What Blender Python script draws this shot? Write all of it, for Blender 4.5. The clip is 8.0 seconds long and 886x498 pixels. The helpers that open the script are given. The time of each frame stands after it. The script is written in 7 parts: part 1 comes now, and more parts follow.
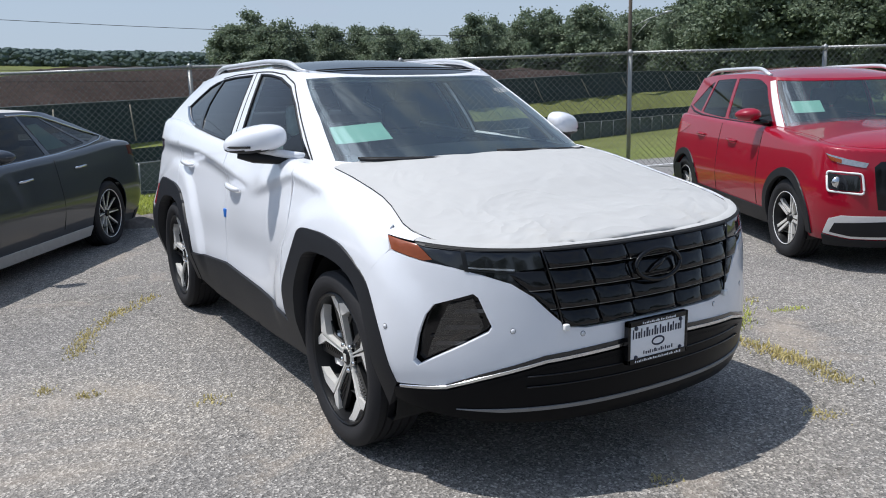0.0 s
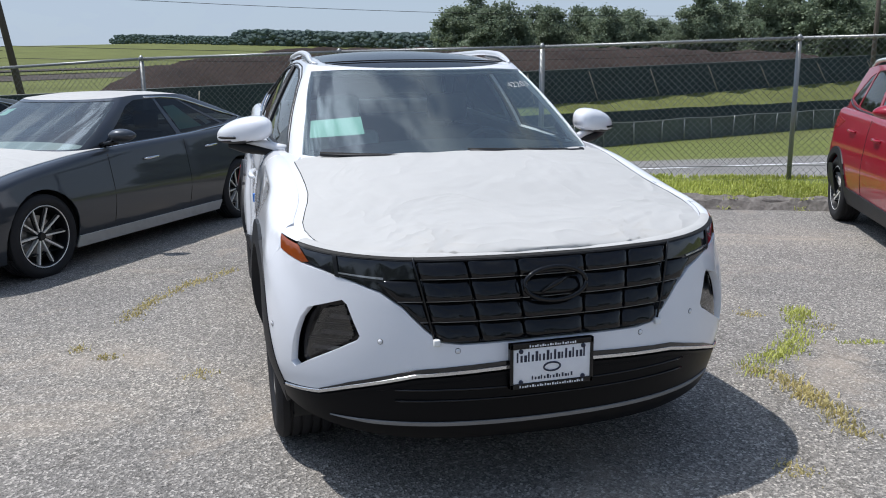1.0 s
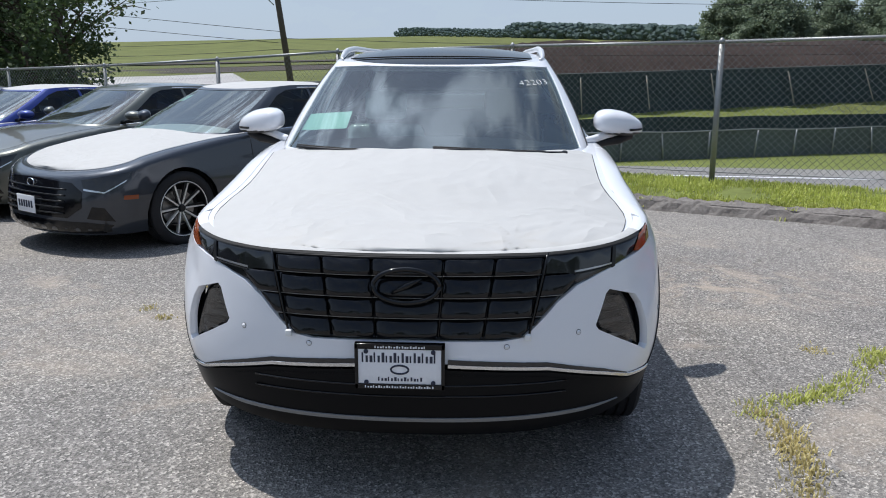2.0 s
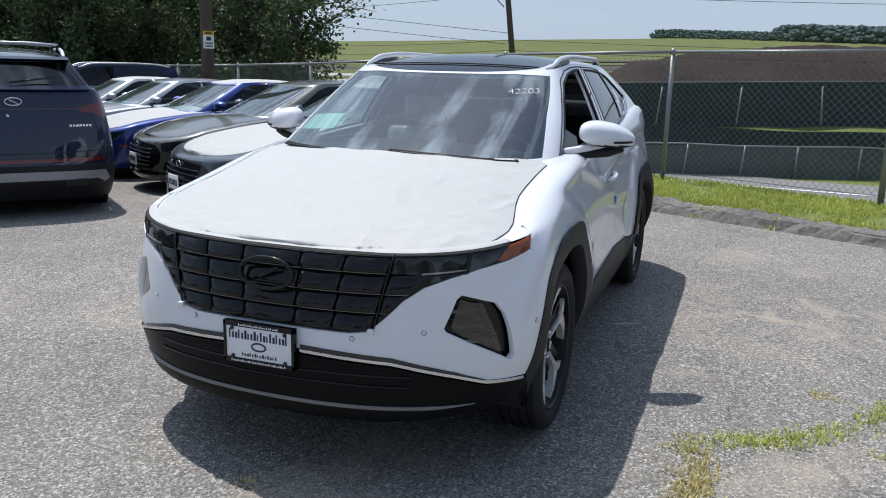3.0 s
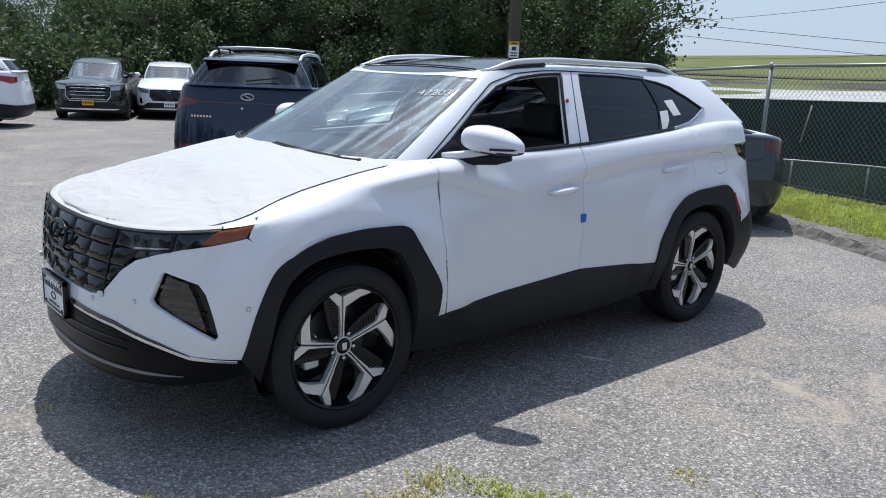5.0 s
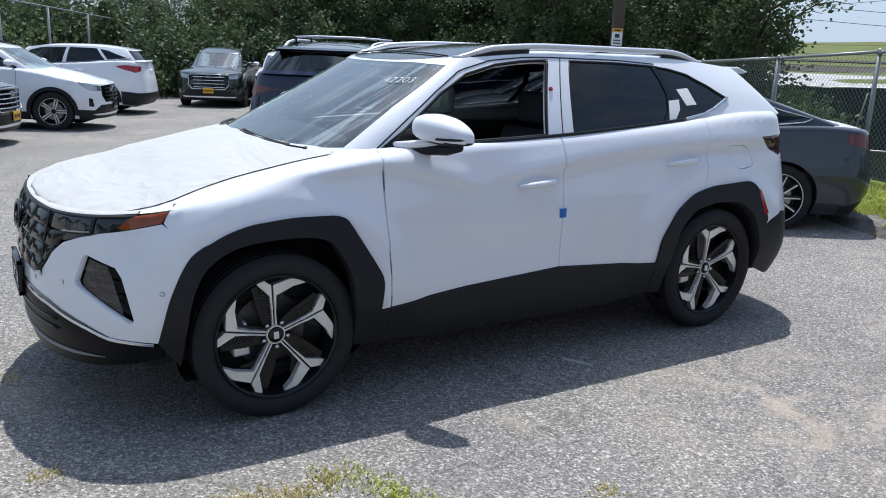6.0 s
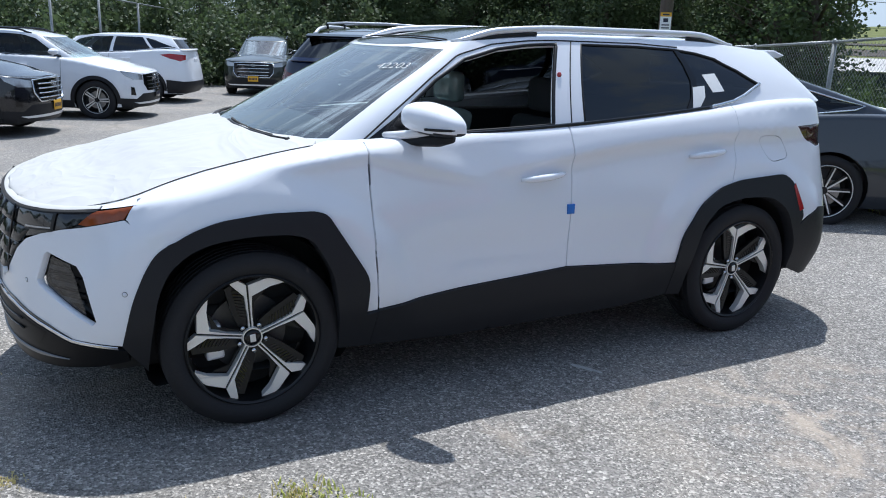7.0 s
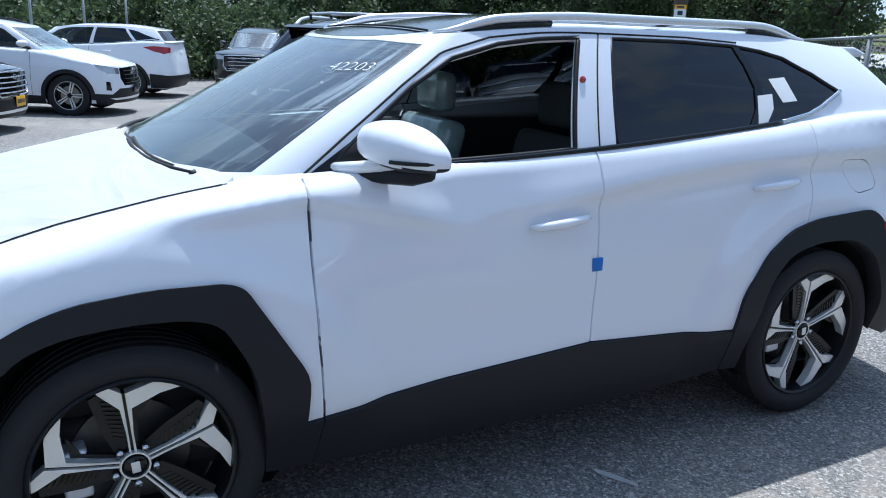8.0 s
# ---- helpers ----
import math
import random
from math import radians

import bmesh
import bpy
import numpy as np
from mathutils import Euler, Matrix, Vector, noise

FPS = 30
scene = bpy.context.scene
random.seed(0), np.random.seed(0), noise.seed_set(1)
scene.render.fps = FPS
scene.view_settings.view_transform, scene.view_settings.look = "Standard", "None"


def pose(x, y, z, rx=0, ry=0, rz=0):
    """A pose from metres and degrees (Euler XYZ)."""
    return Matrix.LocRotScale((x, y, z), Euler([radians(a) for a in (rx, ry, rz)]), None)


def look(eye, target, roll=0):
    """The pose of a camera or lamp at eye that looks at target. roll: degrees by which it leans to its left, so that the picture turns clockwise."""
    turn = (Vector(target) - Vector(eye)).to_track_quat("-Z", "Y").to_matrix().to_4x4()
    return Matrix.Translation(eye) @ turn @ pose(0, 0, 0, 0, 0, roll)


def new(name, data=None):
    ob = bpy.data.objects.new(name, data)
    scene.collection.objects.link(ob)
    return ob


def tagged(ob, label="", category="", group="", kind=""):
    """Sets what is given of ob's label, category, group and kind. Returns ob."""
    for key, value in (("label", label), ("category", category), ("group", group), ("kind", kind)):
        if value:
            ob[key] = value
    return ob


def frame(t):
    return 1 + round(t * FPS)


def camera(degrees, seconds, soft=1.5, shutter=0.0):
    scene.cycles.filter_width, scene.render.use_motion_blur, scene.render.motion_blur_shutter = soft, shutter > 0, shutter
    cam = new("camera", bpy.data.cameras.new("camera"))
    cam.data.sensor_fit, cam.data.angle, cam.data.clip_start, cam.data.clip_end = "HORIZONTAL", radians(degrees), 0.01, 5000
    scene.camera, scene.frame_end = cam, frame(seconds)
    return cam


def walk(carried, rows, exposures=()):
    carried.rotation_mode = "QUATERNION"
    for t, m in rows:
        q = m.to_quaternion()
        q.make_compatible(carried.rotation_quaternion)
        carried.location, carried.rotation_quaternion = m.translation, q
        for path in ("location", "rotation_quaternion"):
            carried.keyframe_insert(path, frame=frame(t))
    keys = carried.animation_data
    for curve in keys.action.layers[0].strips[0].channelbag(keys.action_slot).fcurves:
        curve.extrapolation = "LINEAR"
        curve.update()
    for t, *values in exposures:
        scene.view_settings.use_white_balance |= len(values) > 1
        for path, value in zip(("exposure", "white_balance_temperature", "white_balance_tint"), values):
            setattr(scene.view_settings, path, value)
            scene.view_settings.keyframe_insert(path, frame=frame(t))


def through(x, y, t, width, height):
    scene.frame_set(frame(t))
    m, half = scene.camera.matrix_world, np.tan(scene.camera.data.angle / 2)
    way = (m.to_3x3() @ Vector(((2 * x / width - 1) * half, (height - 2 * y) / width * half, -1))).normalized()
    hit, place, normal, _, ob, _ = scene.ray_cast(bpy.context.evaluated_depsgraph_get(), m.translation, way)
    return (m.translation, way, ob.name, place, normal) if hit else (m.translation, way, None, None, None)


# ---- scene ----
cam = camera(58.0, 8.0, soft=1.0)
PATH = [
    (0, (-2.17, -2.971, 1.458), (-1.159, -1.289, 1.071), -1.4),
    (0.5, (-1.633, -3.137, 1.475), (-0.847, -1.343, 1.068), -1.3),
    (0.8, (-1.312, -3.264, 1.464), (-0.677, -1.413, 1.052), -0.9),
    (1, (-1.06, -3.335, 1.504), (-0.544, -1.45, 1.082), -0.7),
    (1.5, (-0.414, -3.412, 1.513), (-0.206, -1.47, 1.083), -0.4),
    (1.7, (-0.144, -3.475, 1.516), (-0.064, -1.525, 1.082), -0.2),
    (2.8, (1.345, -3.416, 1.532), (0.772, -1.551, 1.091), 1.1),
    (3, (1.601, -3.35, 1.565), (0.922, -1.521, 1.124), 1.4),
    (3.5, (2.198, -3.072, 1.561), (1.277, -1.352, 1.124), 2.0),
    (4, (2.788, -2.768, 1.583), (1.659, -1.176, 1.146), 2.5),
    (4.5, (3.258, -2.329, 1.556), (1.951, -0.88, 1.117), 2.6),
    (4.7, (3.43, -2.153, 1.564), (2.056, -0.767, 1.127), 2.5),
    (5.8, (4.0, -1.273, 1.616), (2.381, -0.2, 1.139), 2.4),
    (6, (4.057, -1.144, 1.606), (2.41, -0.115, 1.125), 2.2),
    (6.5, (4.162, -0.931, 1.643), (2.476, 0.02, 1.142), 1.9),
    (7, (3.962, -0.777, 1.596), (2.258, 0.136, 1.082), 1.8),
    (7.5, (3.491, -0.537, 1.578), (1.786, 0.367, 1.052), 1.9),
    (8, (3.035, -0.199, 1.586), (1.333, 0.709, 1.057), 2.1),
]
walk(cam, [(t, look(eye, target, roll)) for t, eye, target, roll in PATH],
     [(0.0, 0.10, 6250, 11), (1.7, 0.12, 6250, 11), (3.0, 0.14, 6200, 10), (4.5, 0.23, 6150, 10), (6.0, 0.35, 6050, 10), (7.0, 0.43, 5900, 9), (8.0, 0.55, 5500, 7)])

# ---- daylight ----
SUN_EL, SUN_AZ = 67.0, 151.0        # elevation; azimuth in degrees from +x, counter-clockwise
world = bpy.data.worlds.new("sky")
scene.world = world
world.use_nodes = True
sky = world.node_tree.nodes.new("ShaderNodeTexSky")
sky.sky_type, sky.sun_disc = "NISHITA", False
sky.sun_elevation, sky.sun_rotation = radians(SUN_EL), radians(90 - SUN_AZ)
sky.dust_density, sky.ozone_density = 1.0, 2.0
wt = world.node_tree
way = wt.nodes.new("ShaderNodeTexCoord")
flat = wt.nodes.new("ShaderNodeMapping")
flat.inputs["Scale"].default_value = (1.0, 1.0, 2.0)
wt.links.new(way.outputs["Generated"], flat.inputs["Vector"])
puffs = wt.nodes.new("ShaderNodeTexNoise")
puffs.inputs["Scale"].default_value, puffs.inputs["Detail"].default_value, puffs.inputs["Roughness"].default_value = 6.5, 9.0, 0.58
wt.links.new(flat.outputs[0], puffs.inputs["Vector"])
cover = wt.nodes.new("ShaderNodeMapRange")
cover.inputs["From Min"].default_value, cover.inputs["From Max"].default_value = 0.47, 0.60
cover.inputs["To Min"].default_value, cover.inputs["To Max"].default_value = 0.06, 0.92
wt.links.new(puffs.outputs[0], cover.inputs["Value"])
veil = wt.nodes.new("ShaderNodeMix")
veil.data_type = "RGBA"
# thin cloud is brighter towards the sun
toward = wt.nodes.new("ShaderNodeVectorMath")
toward.operation = "DOT_PRODUCT"
toward.inputs[1].default_value = (math.cos(radians(SUN_EL)) * math.cos(radians(SUN_AZ)), math.cos(radians(SUN_EL)) * math.sin(radians(SUN_AZ)), math.sin(radians(SUN_EL)))
wt.links.new(way.outputs["Generated"], toward.inputs[0])
glow = wt.nodes.new("ShaderNodeMath")
glow.operation = "POWER"
glow.use_clamp = True
glow.inputs[1].default_value = 7.0
wt.links.new(toward.outputs["Value"], glow.inputs[0])
gain = wt.nodes.new("ShaderNodeMapRange")
gain.inputs["To Min"].default_value, gain.inputs["To Max"].default_value = 1.0, 10.0
wt.links.new(glow.outputs[0], gain.inputs["Value"])
white = wt.nodes.new("ShaderNodeVectorMath")
white.operation = "SCALE"
white.inputs[0].default_value = (3.8, 4.5, 5.35)
# cloud overhead shows its grey base, cloud low in the sky its lit side
height = wt.nodes.new("ShaderNodeSeparateXYZ")
wt.links.new(way.outputs["Generated"], height.inputs[0])
base_grey = wt.nodes.new("ShaderNodeMapRange")
base_grey.inputs["From Min"].default_value, base_grey.inputs["From Max"].default_value = 0.10, 0.65
base_grey.inputs["To Min"].default_value, base_grey.inputs["To Max"].default_value = 1.0, 0.55
wt.links.new(height.outputs["Z"], base_grey.inputs["Value"])
both_gain = wt.nodes.new("ShaderNodeMath")
both_gain.operation = "MULTIPLY"
wt.links.new(gain.outputs[0], both_gain.inputs[0])
wt.links.new(base_grey.outputs[0], both_gain.inputs[1])
wt.links.new(both_gain.outputs[0], white.inputs["Scale"])
wt.links.new(white.outputs[0], veil.inputs[7])
# haze thickens towards the horizon
part_xyz = wt.nodes.new("ShaderNodeSeparateXYZ")
wt.links.new(way.outputs["Generated"], part_xyz.inputs[0])
haze = wt.nodes.new("ShaderNodeMapRange")
haze.inputs["From Min"].default_value, haze.inputs["From Max"].default_value = 0.0, 0.80
haze.inputs["To Min"].default_value, haze.inputs["To Max"].default_value = 0.92, 0.0
wt.links.new(part_xyz.outputs["Z"], haze.inputs["Value"])
most = wt.nodes.new("ShaderNodeMath")
most.operation = "MAXIMUM"
wt.links.new(cover.outputs[0], most.inputs[0])
wt.links.new(haze.outputs[0], most.inputs[1])
wt.links.new(most.outputs[0], veil.inputs[0])
wt.links.new(sky.outputs[0], veil.inputs[6])
wt.links.new(veil.outputs[2], wt.nodes["Background"].inputs[0])
wt.nodes["Background"].inputs[1].default_value = 0.115
sun = new("sun", bpy.data.lights.new("sun", "SUN"))
sun.data.energy, sun.data.angle, sun.data.color = 3.9, radians(0.6), (1.0, 0.95, 0.88)
sun.matrix_world = look((0, 0, 0), (-math.cos(radians(SUN_EL)) * math.cos(radians(SUN_AZ)),
                                    -math.cos(radians(SUN_EL)) * math.sin(radians(SUN_AZ)), -math.sin(radians(SUN_EL))))

# ---- materials ----
def nodes_of(name):
    m = bpy.data.materials.new(name)
    m.use_nodes = True
    t = m.node_tree
    return m, t, t.nodes["Principled BSDF"]


def put(t, kind, **values):
    n = t.nodes.new(kind)
    for k, v in values.items():
        n.inputs[k.replace("_", " ")].default_value = v
    return n


def plain(name, colour, rough=0.5, metal=0.0, coat=0.0, spread=0.15, grain=60.0, bump=0.0, big=1.5, ior=1.5, shine=0.5):
    """A surface with fine grain and broad unevenness in its colour, and a fine relief."""
    m, t, b = nodes_of(name)
    co = t.nodes.new("ShaderNodeTexCoord")
    fine, wide = put(t, "ShaderNodeTexNoise", Scale=grain, Detail=4.0), put(t, "ShaderNodeTexNoise", Scale=big, Detail=5.0)
    for n in (fine, wide):
        t.links.new(co.outputs["Object"], n.inputs["Vector"])
    add = t.nodes.new("ShaderNodeMath")
    add.operation = "ADD"
    t.links.new(fine.outputs[0], add.inputs[0])
    t.links.new(wide.outputs[0], add.inputs[1])
    ramp = put(t, "ShaderNodeMapRange")
    ramp.inputs["From Min"].default_value, ramp.inputs["From Max"].default_value = 0.6, 1.4
    ramp.inputs["To Min"].default_value, ramp.inputs["To Max"].default_value = 1 - spread, 1 + spread
    t.links.new(add.outputs[0], ramp.inputs["Value"])
    mul = t.nodes.new("ShaderNodeVectorMath")
    mul.operation = "SCALE"
    mul.inputs[0].default_value = colour[:3]
    t.links.new(ramp.outputs[0], mul.inputs["Scale"])
    t.links.new(mul.outputs[0], b.inputs["Base Color"])
    b.inputs["Metallic"].default_value, b.inputs["Coat Weight"].default_value = metal, coat
    b.inputs["Coat Roughness"].default_value, b.inputs["IOR"].default_value = 0.03, ior
    b.inputs["Specular IOR Level"].default_value = shine
    r = put(t, "ShaderNodeMapRange")
    r.inputs["To Min"].default_value, r.inputs["To Max"].default_value = max(0.02, rough * 0.85), min(1.0, rough * 1.15)
    t.links.new(wide.outputs[0], r.inputs["Value"])
    t.links.new(r.outputs[0], b.inputs["Roughness"])
    if bump:
        bp = put(t, "ShaderNodeBump", Strength=bump, Distance=0.01)
        t.links.new(fine.outputs[0], bp.inputs["Height"])
        t.links.new(bp.outputs[0], b.inputs["Normal"])
    return m


def paint(name, colour, metal=0.0, rough=0.35):
    return plain(name, colour, rough, metal, coat=1.0, spread=0.03, grain=900, big=0.8, shine=0.15)


def leafy(name, colour, spread=0.4, grain=3.0, big=0.3, through=0.35):
    """Leaves and blades: rough, and lit through from behind."""
    m = plain(name, colour, 0.65, spread=spread, grain=grain, big=big)
    t = m.node_tree
    b = t.nodes["Principled BSDF"]
    tr, mix = t.nodes.new("ShaderNodeBsdfTranslucent"), t.nodes.new("ShaderNodeMixShader")
    col = b.inputs["Base Color"].links[0].from_socket
    t.links.new(col, tr.inputs["Color"])
    mix.inputs[0].default_value = through
    t.links.new(b.outputs[0], mix.inputs[1])
    t.links.new(tr.outputs[0], mix.inputs[2])
    t.links.new(mix.outputs[0], t.nodes["Material Output"].inputs[0])
    return m


def glass(name, tint, gloss=1.0, dust=0.0, ior=1.5):
    """A pane: what is behind it, tinted, under the mirror image of what is before it."""
    m, t, b = nodes_of(name)
    t.nodes.remove(b)
    clear, shine, mix, edge = (t.nodes.new("ShaderNodeBsdf" + "Transparent"), t.nodes.new("ShaderNodeBsdfGlossy"),
                               t.nodes.new("ShaderNodeMixShader"), put(t, "ShaderNodeLayerWeight", Blend=0.5))
    steep, fr = t.nodes.new("ShaderNodeMath"), put(t, "ShaderNodeMapRange")
    steep.operation = "POWER"
    steep.inputs[1].default_value = 5.0
    t.links.new(edge.outputs["Facing"], steep.inputs[0])
    t.links.new(steep.outputs[0], fr.inputs["Value"])
    fr.inputs["To Min"].default_value = ((ior - 1) / (ior + 1)) ** 2
    clear.inputs[0].default_value = (*tint, 1)
    shine.inputs["Roughness"].default_value = 0.02
    shine.inputs["Color"].default_value = (gloss, gloss, gloss, 1)
    t.links.new(fr.outputs[0], mix.inputs[0])
    t.links.new(clear.outputs[0], mix.inputs[1])
    t.links.new(shine.outputs[0], mix.inputs[2])
    if dust:
        film, over = t.nodes.new("ShaderNodeBsdfDiffuse"), t.nodes.new("ShaderNodeMixShader")
        film.inputs[0].default_value = (0.52, 0.68, 0.61, 1)
        spots = put(t, "ShaderNodeTexNoise", Scale=3.0, Detail=6.0)
        co = t.nodes.new("ShaderNodeTexCoord")
        t.links.new(co.outputs["Object"], spots.inputs["Vector"])
        rng = put(t, "ShaderNodeMapRange")
        rng.inputs["To Min"].default_value, rng.inputs["To Max"].default_value = dust * 0.6, dust * 1.4
        t.links.new(spots.outputs[0], rng.inputs["Value"])
        t.links.new(rng.outputs[0], over.inputs[0])
        t.links.new(mix.outputs[0], over.inputs[1])
        t.links.new(film.outputs[0], over.inputs[2])
        mix = over
    t.links.new(mix.outputs[0], t.nodes["Material Output"].inputs[0])
    return m


WHITE = paint("pearl_white_paint", (0.80, 0.82, 0.86))
GREY = paint("grey_metallic_paint", (0.042, 0.048, 0.059), 0.4, 0.34)
OLIVE = paint("olive_grey_paint", (0.12, 0.125, 0.11), 0.5, 0.35)
RED = paint("red_paint", (0.30, 0.004, 0.020), 0.0, 0.3)
BLUE = paint("dark_blue_paint", (0.003, 0.010, 0.042), 0.0, 0.3)
BLUE2 = paint("blue_paint", (0.02, 0.04, 0.22), 0.3, 0.3)
SILVER = paint("silver_paint", (0.42, 0.44, 0.47), 0.6, 0.35)
BLACKP = paint("black_paint", (0.012, 0.012, 0.014), 0.0, 0.2)
DGREEN = paint("black_green_paint", (0.02, 0.025, 0.02), 0.3, 0.3)
FILM = plain("white_protective_film", (0.47, 0.47, 0.46), 0.6, shine=0.3, spread=0.03, grain=20, big=1.2)


def crumple(m):
    """Creases of a loose film: long bent ridges over soft waves."""
    t = m.node_tree
    co = t.nodes.new("ShaderNodeTexCoord")
    ridge, wave = put(t, "ShaderNodeTexNoise", Scale=2.2, Detail=2.0, Distortion=1.6), put(t, "ShaderNodeTexNoise", Scale=3.2, Detail=2.0, Distortion=0.6)
    for n in (ridge, wave):
        t.links.new(co.outputs["Object"], n.inputs["Vector"])
    off, fold, total = t.nodes.new("ShaderNodeMath"), t.nodes.new("ShaderNodeMath"), t.nodes.new("ShaderNodeMath")
    off.operation, fold.operation, total.operation = "SUBTRACT", "ABSOLUTE", "MULTIPLY_ADD"
    off.inputs[1].default_value = 0.5
    t.links.new(ridge.outputs[0], off.inputs[0])
    t.links.new(off.outputs[0], fold.inputs[0])
    t.links.new(fold.outputs[0], total.inputs[0])
    total.inputs[1].default_value = -1.6
    t.links.new(wave.outputs[0], total.inputs[2])
    bp = put(t, "ShaderNodeBump", Strength=0.32, Distance=0.05)
    t.links.new(total.outputs[0], bp.inputs["Height"])
    t.links.new(bp.outputs[0], t.nodes["Principled BSDF"].inputs["Normal"])


crumple(FILM)
CLAD = plain("black_textured_plastic", (0.015, 0.016, 0.019), 0.5, spread=0.12, grain=400, bump=0.06, shine=0.25)
GLOSSBLK = plain("gloss_black_plastic", (0.005, 0.005, 0.006), 0.10, spread=0.1, shine=0.4)
TYRE = plain("tyre_rubber", (0.021, 0.021, 0.023), 0.7, spread=0.2, grain=200, bump=0.1, shine=0.25)
ALLOY = plain("machined_alloy", (0.80, 0.79, 0.76), 0.36, metal=0.40, spread=0.06, grain=300)
DALLOY = plain("dark_painted_alloy", (0.014, 0.0145, 0.016), 0.35, metal=0.4, spread=0.1)
CHROME = plain("satin_chrome", (0.70, 0.71, 0.72), 0.16, metal=1.0, spread=0.04)
SATIN = plain("satin_silver_rail", (0.74, 0.75, 0.77), 0.32, metal=0.45, spread=0.04)
STEEL = plain("brake_disc_steel", (0.35, 0.34, 0.33), 0.4, metal=0.9, spread=0.15)
AMBER = plain("amber_lens", (0.24, 0.052, 0.010), 0.12, coat=0.2, spread=0.1, grain=90)
REDLENS = plain("red_lens", (0.35, 0.01, 0.015), 0.12, coat=0.8, spread=0.1, grain=90)
DARKRED = plain("smoked_red_lens", (0.045, 0.006, 0.009), 0.1, coat=0.9, spread=0.2)
LAMP = plain("smoked_lamp_lens", (0.014, 0.015, 0.017), 0.08, coat=0.5, spread=0.3, grain=40)
LAMPC = plain("clear_lamp_reflector", (0.42, 0.43, 0.45), 0.15, metal=0.6, coat=1.0, spread=0.3, grain=45)
DARK = plain("dark_underbody", (0.012, 0.012, 0.012), 0.8, spread=0.2)
CABIN = plain("dark_grey_cloth", (0.035, 0.036, 0.038), 0.85, spread=0.2, grain=300, bump=0.1)
CABIN2 = plain("grey_trim_plastic", (0.06, 0.06, 0.063), 0.6, spread=0.12, grain=200)
CLEAR = glass("clear_window_glass", (0.72, 0.78, 0.76), 1.0, 0.0, 1.7)
SCREENGLASS = glass("dusty_windshield_glass", (0.62, 0.72, 0.70), 1.0, 0.03, 2.4)
TINT = glass("dark_privacy_glass", (0.045, 0.05, 0.055), 1.0, 0.0, 1.7)
MIDGLASS = glass("tinted_glass", (0.25, 0.28, 0.28))
PAPER = plain("white_paper", (0.80, 0.81, 0.80), 0.7, spread=0.04)
STICKER = plain("pale_green_sticker", (0.42, 0.72, 0.60), 0.6, spread=0.05)
BLUETAG = plain("blue_tape", (0.02, 0.16, 0.55), 0.5, spread=0.08)
PLATEW = plain("white_plate", (0.84, 0.85, 0.88), 0.45, spread=0.04)
YELLOW = plain("yellow_plate", (0.75, 0.40, 0.02), 0.5, spread=0.06)
INK = plain("dark_blue_ink", (0.02, 0.025, 0.05), 0.5, spread=0.1)
CREAM = plain("white_marker_ink", (0.85, 0.86, 0.84), 0.6, spread=0.05)
def asphalt():
    """Worn asphalt: pale and dark stones, sandy stains, broad patches and fine cracks."""
    m, t, b = nodes_of("asphalt")
    co = t.nodes.new("ShaderNodeTexCoord")

    def tex(kind, scale, **k):
        n = put(t, kind, Scale=scale)
        for a, v in k.items():
            n.inputs[a].default_value = v
        t.links.new(co.outputs["Object"], n.inputs["Vector"])
        return n

    def ramp(src, *stops):
        n = t.nodes.new("ShaderNodeValToRGB")
        while len(n.color_ramp.elements) < len(stops):
            n.color_ramp.elements.new(0.5)
        for e, (p, c) in zip(n.color_ramp.elements, stops):
            e.position, e.color = p, (*c, 1)
        t.links.new(src, n.inputs[0])
        return n

    def mixed(kind, a, b_, fac):
        n = t.nodes.new("ShaderNodeMix")
        n.data_type, n.blend_type = "RGBA", kind
        if isinstance(fac, float):
            n.inputs[0].default_value = fac
        else:
            t.links.new(fac, n.inputs[0])
        t.links.new(a, n.inputs[6])
        t.links.new(b_, n.inputs[7])
        return n.outputs[2]
    stone = tex("ShaderNodeTexVoronoi", 105.0)
    chip = ramp(stone.outputs["Color"], (0.0, (0.03, 0.03, 0.03)), (0.35, (0.14, 0.136, 0.13)), (0.68, (0.27, 0.26, 0.245)), (0.92, (0.66, 0.63, 0.59)))
    fine = tex("ShaderNodeTexVoronoi", 230.0)
    grit = ramp(fine.outputs["Color"], (0.1, (0.06, 0.06, 0.06)), (0.9, (0.42, 0.40, 0.37)))
    col = mixed("MIX", chip.outputs[0], grit.outputs[0], 0.35)
    clump = tex("ShaderNodeTexNoise", 34.0, Detail=3.0, Roughness=0.7)
    col = mixed("MULTIPLY", col, ramp(clump.outputs[0], (0.30, (0.84, 0.84, 0.85)), (0.70, (1.22, 1.21, 1.20))).outputs[0], 1.0)
    wide = tex("ShaderNodeTexNoise", 0.55, Detail=6.0, Roughness=0.62)
    patchy = ramp(wide.outputs[0], (0.30, (0.80, 0.80, 0.81)), (0.50, (0.97, 0.96, 0.945)), (0.72, (1.18, 1.14, 1.07)))
    col = mixed("MULTIPLY", col, patchy.outputs[0], 1.0)
    sand = tex("ShaderNodeTexNoise", 0.8, Detail=8.0, Roughness=0.7, Distortion=0.6)
    where = ramp(sand.outputs[0], (0.55, (0, 0, 0)), (0.70, (0.55, 0.55, 0.55)))
    tan = t.nodes.new("ShaderNodeRGB")
    tan.outputs[0].default_value = (0.42, 0.355, 0.285, 1)
    col = mixed("MIX", col, tan.outputs[0], where.outputs[0])
    away = t.nodes.new("ShaderNodeVectorMath")
    away.operation = "DISTANCE"
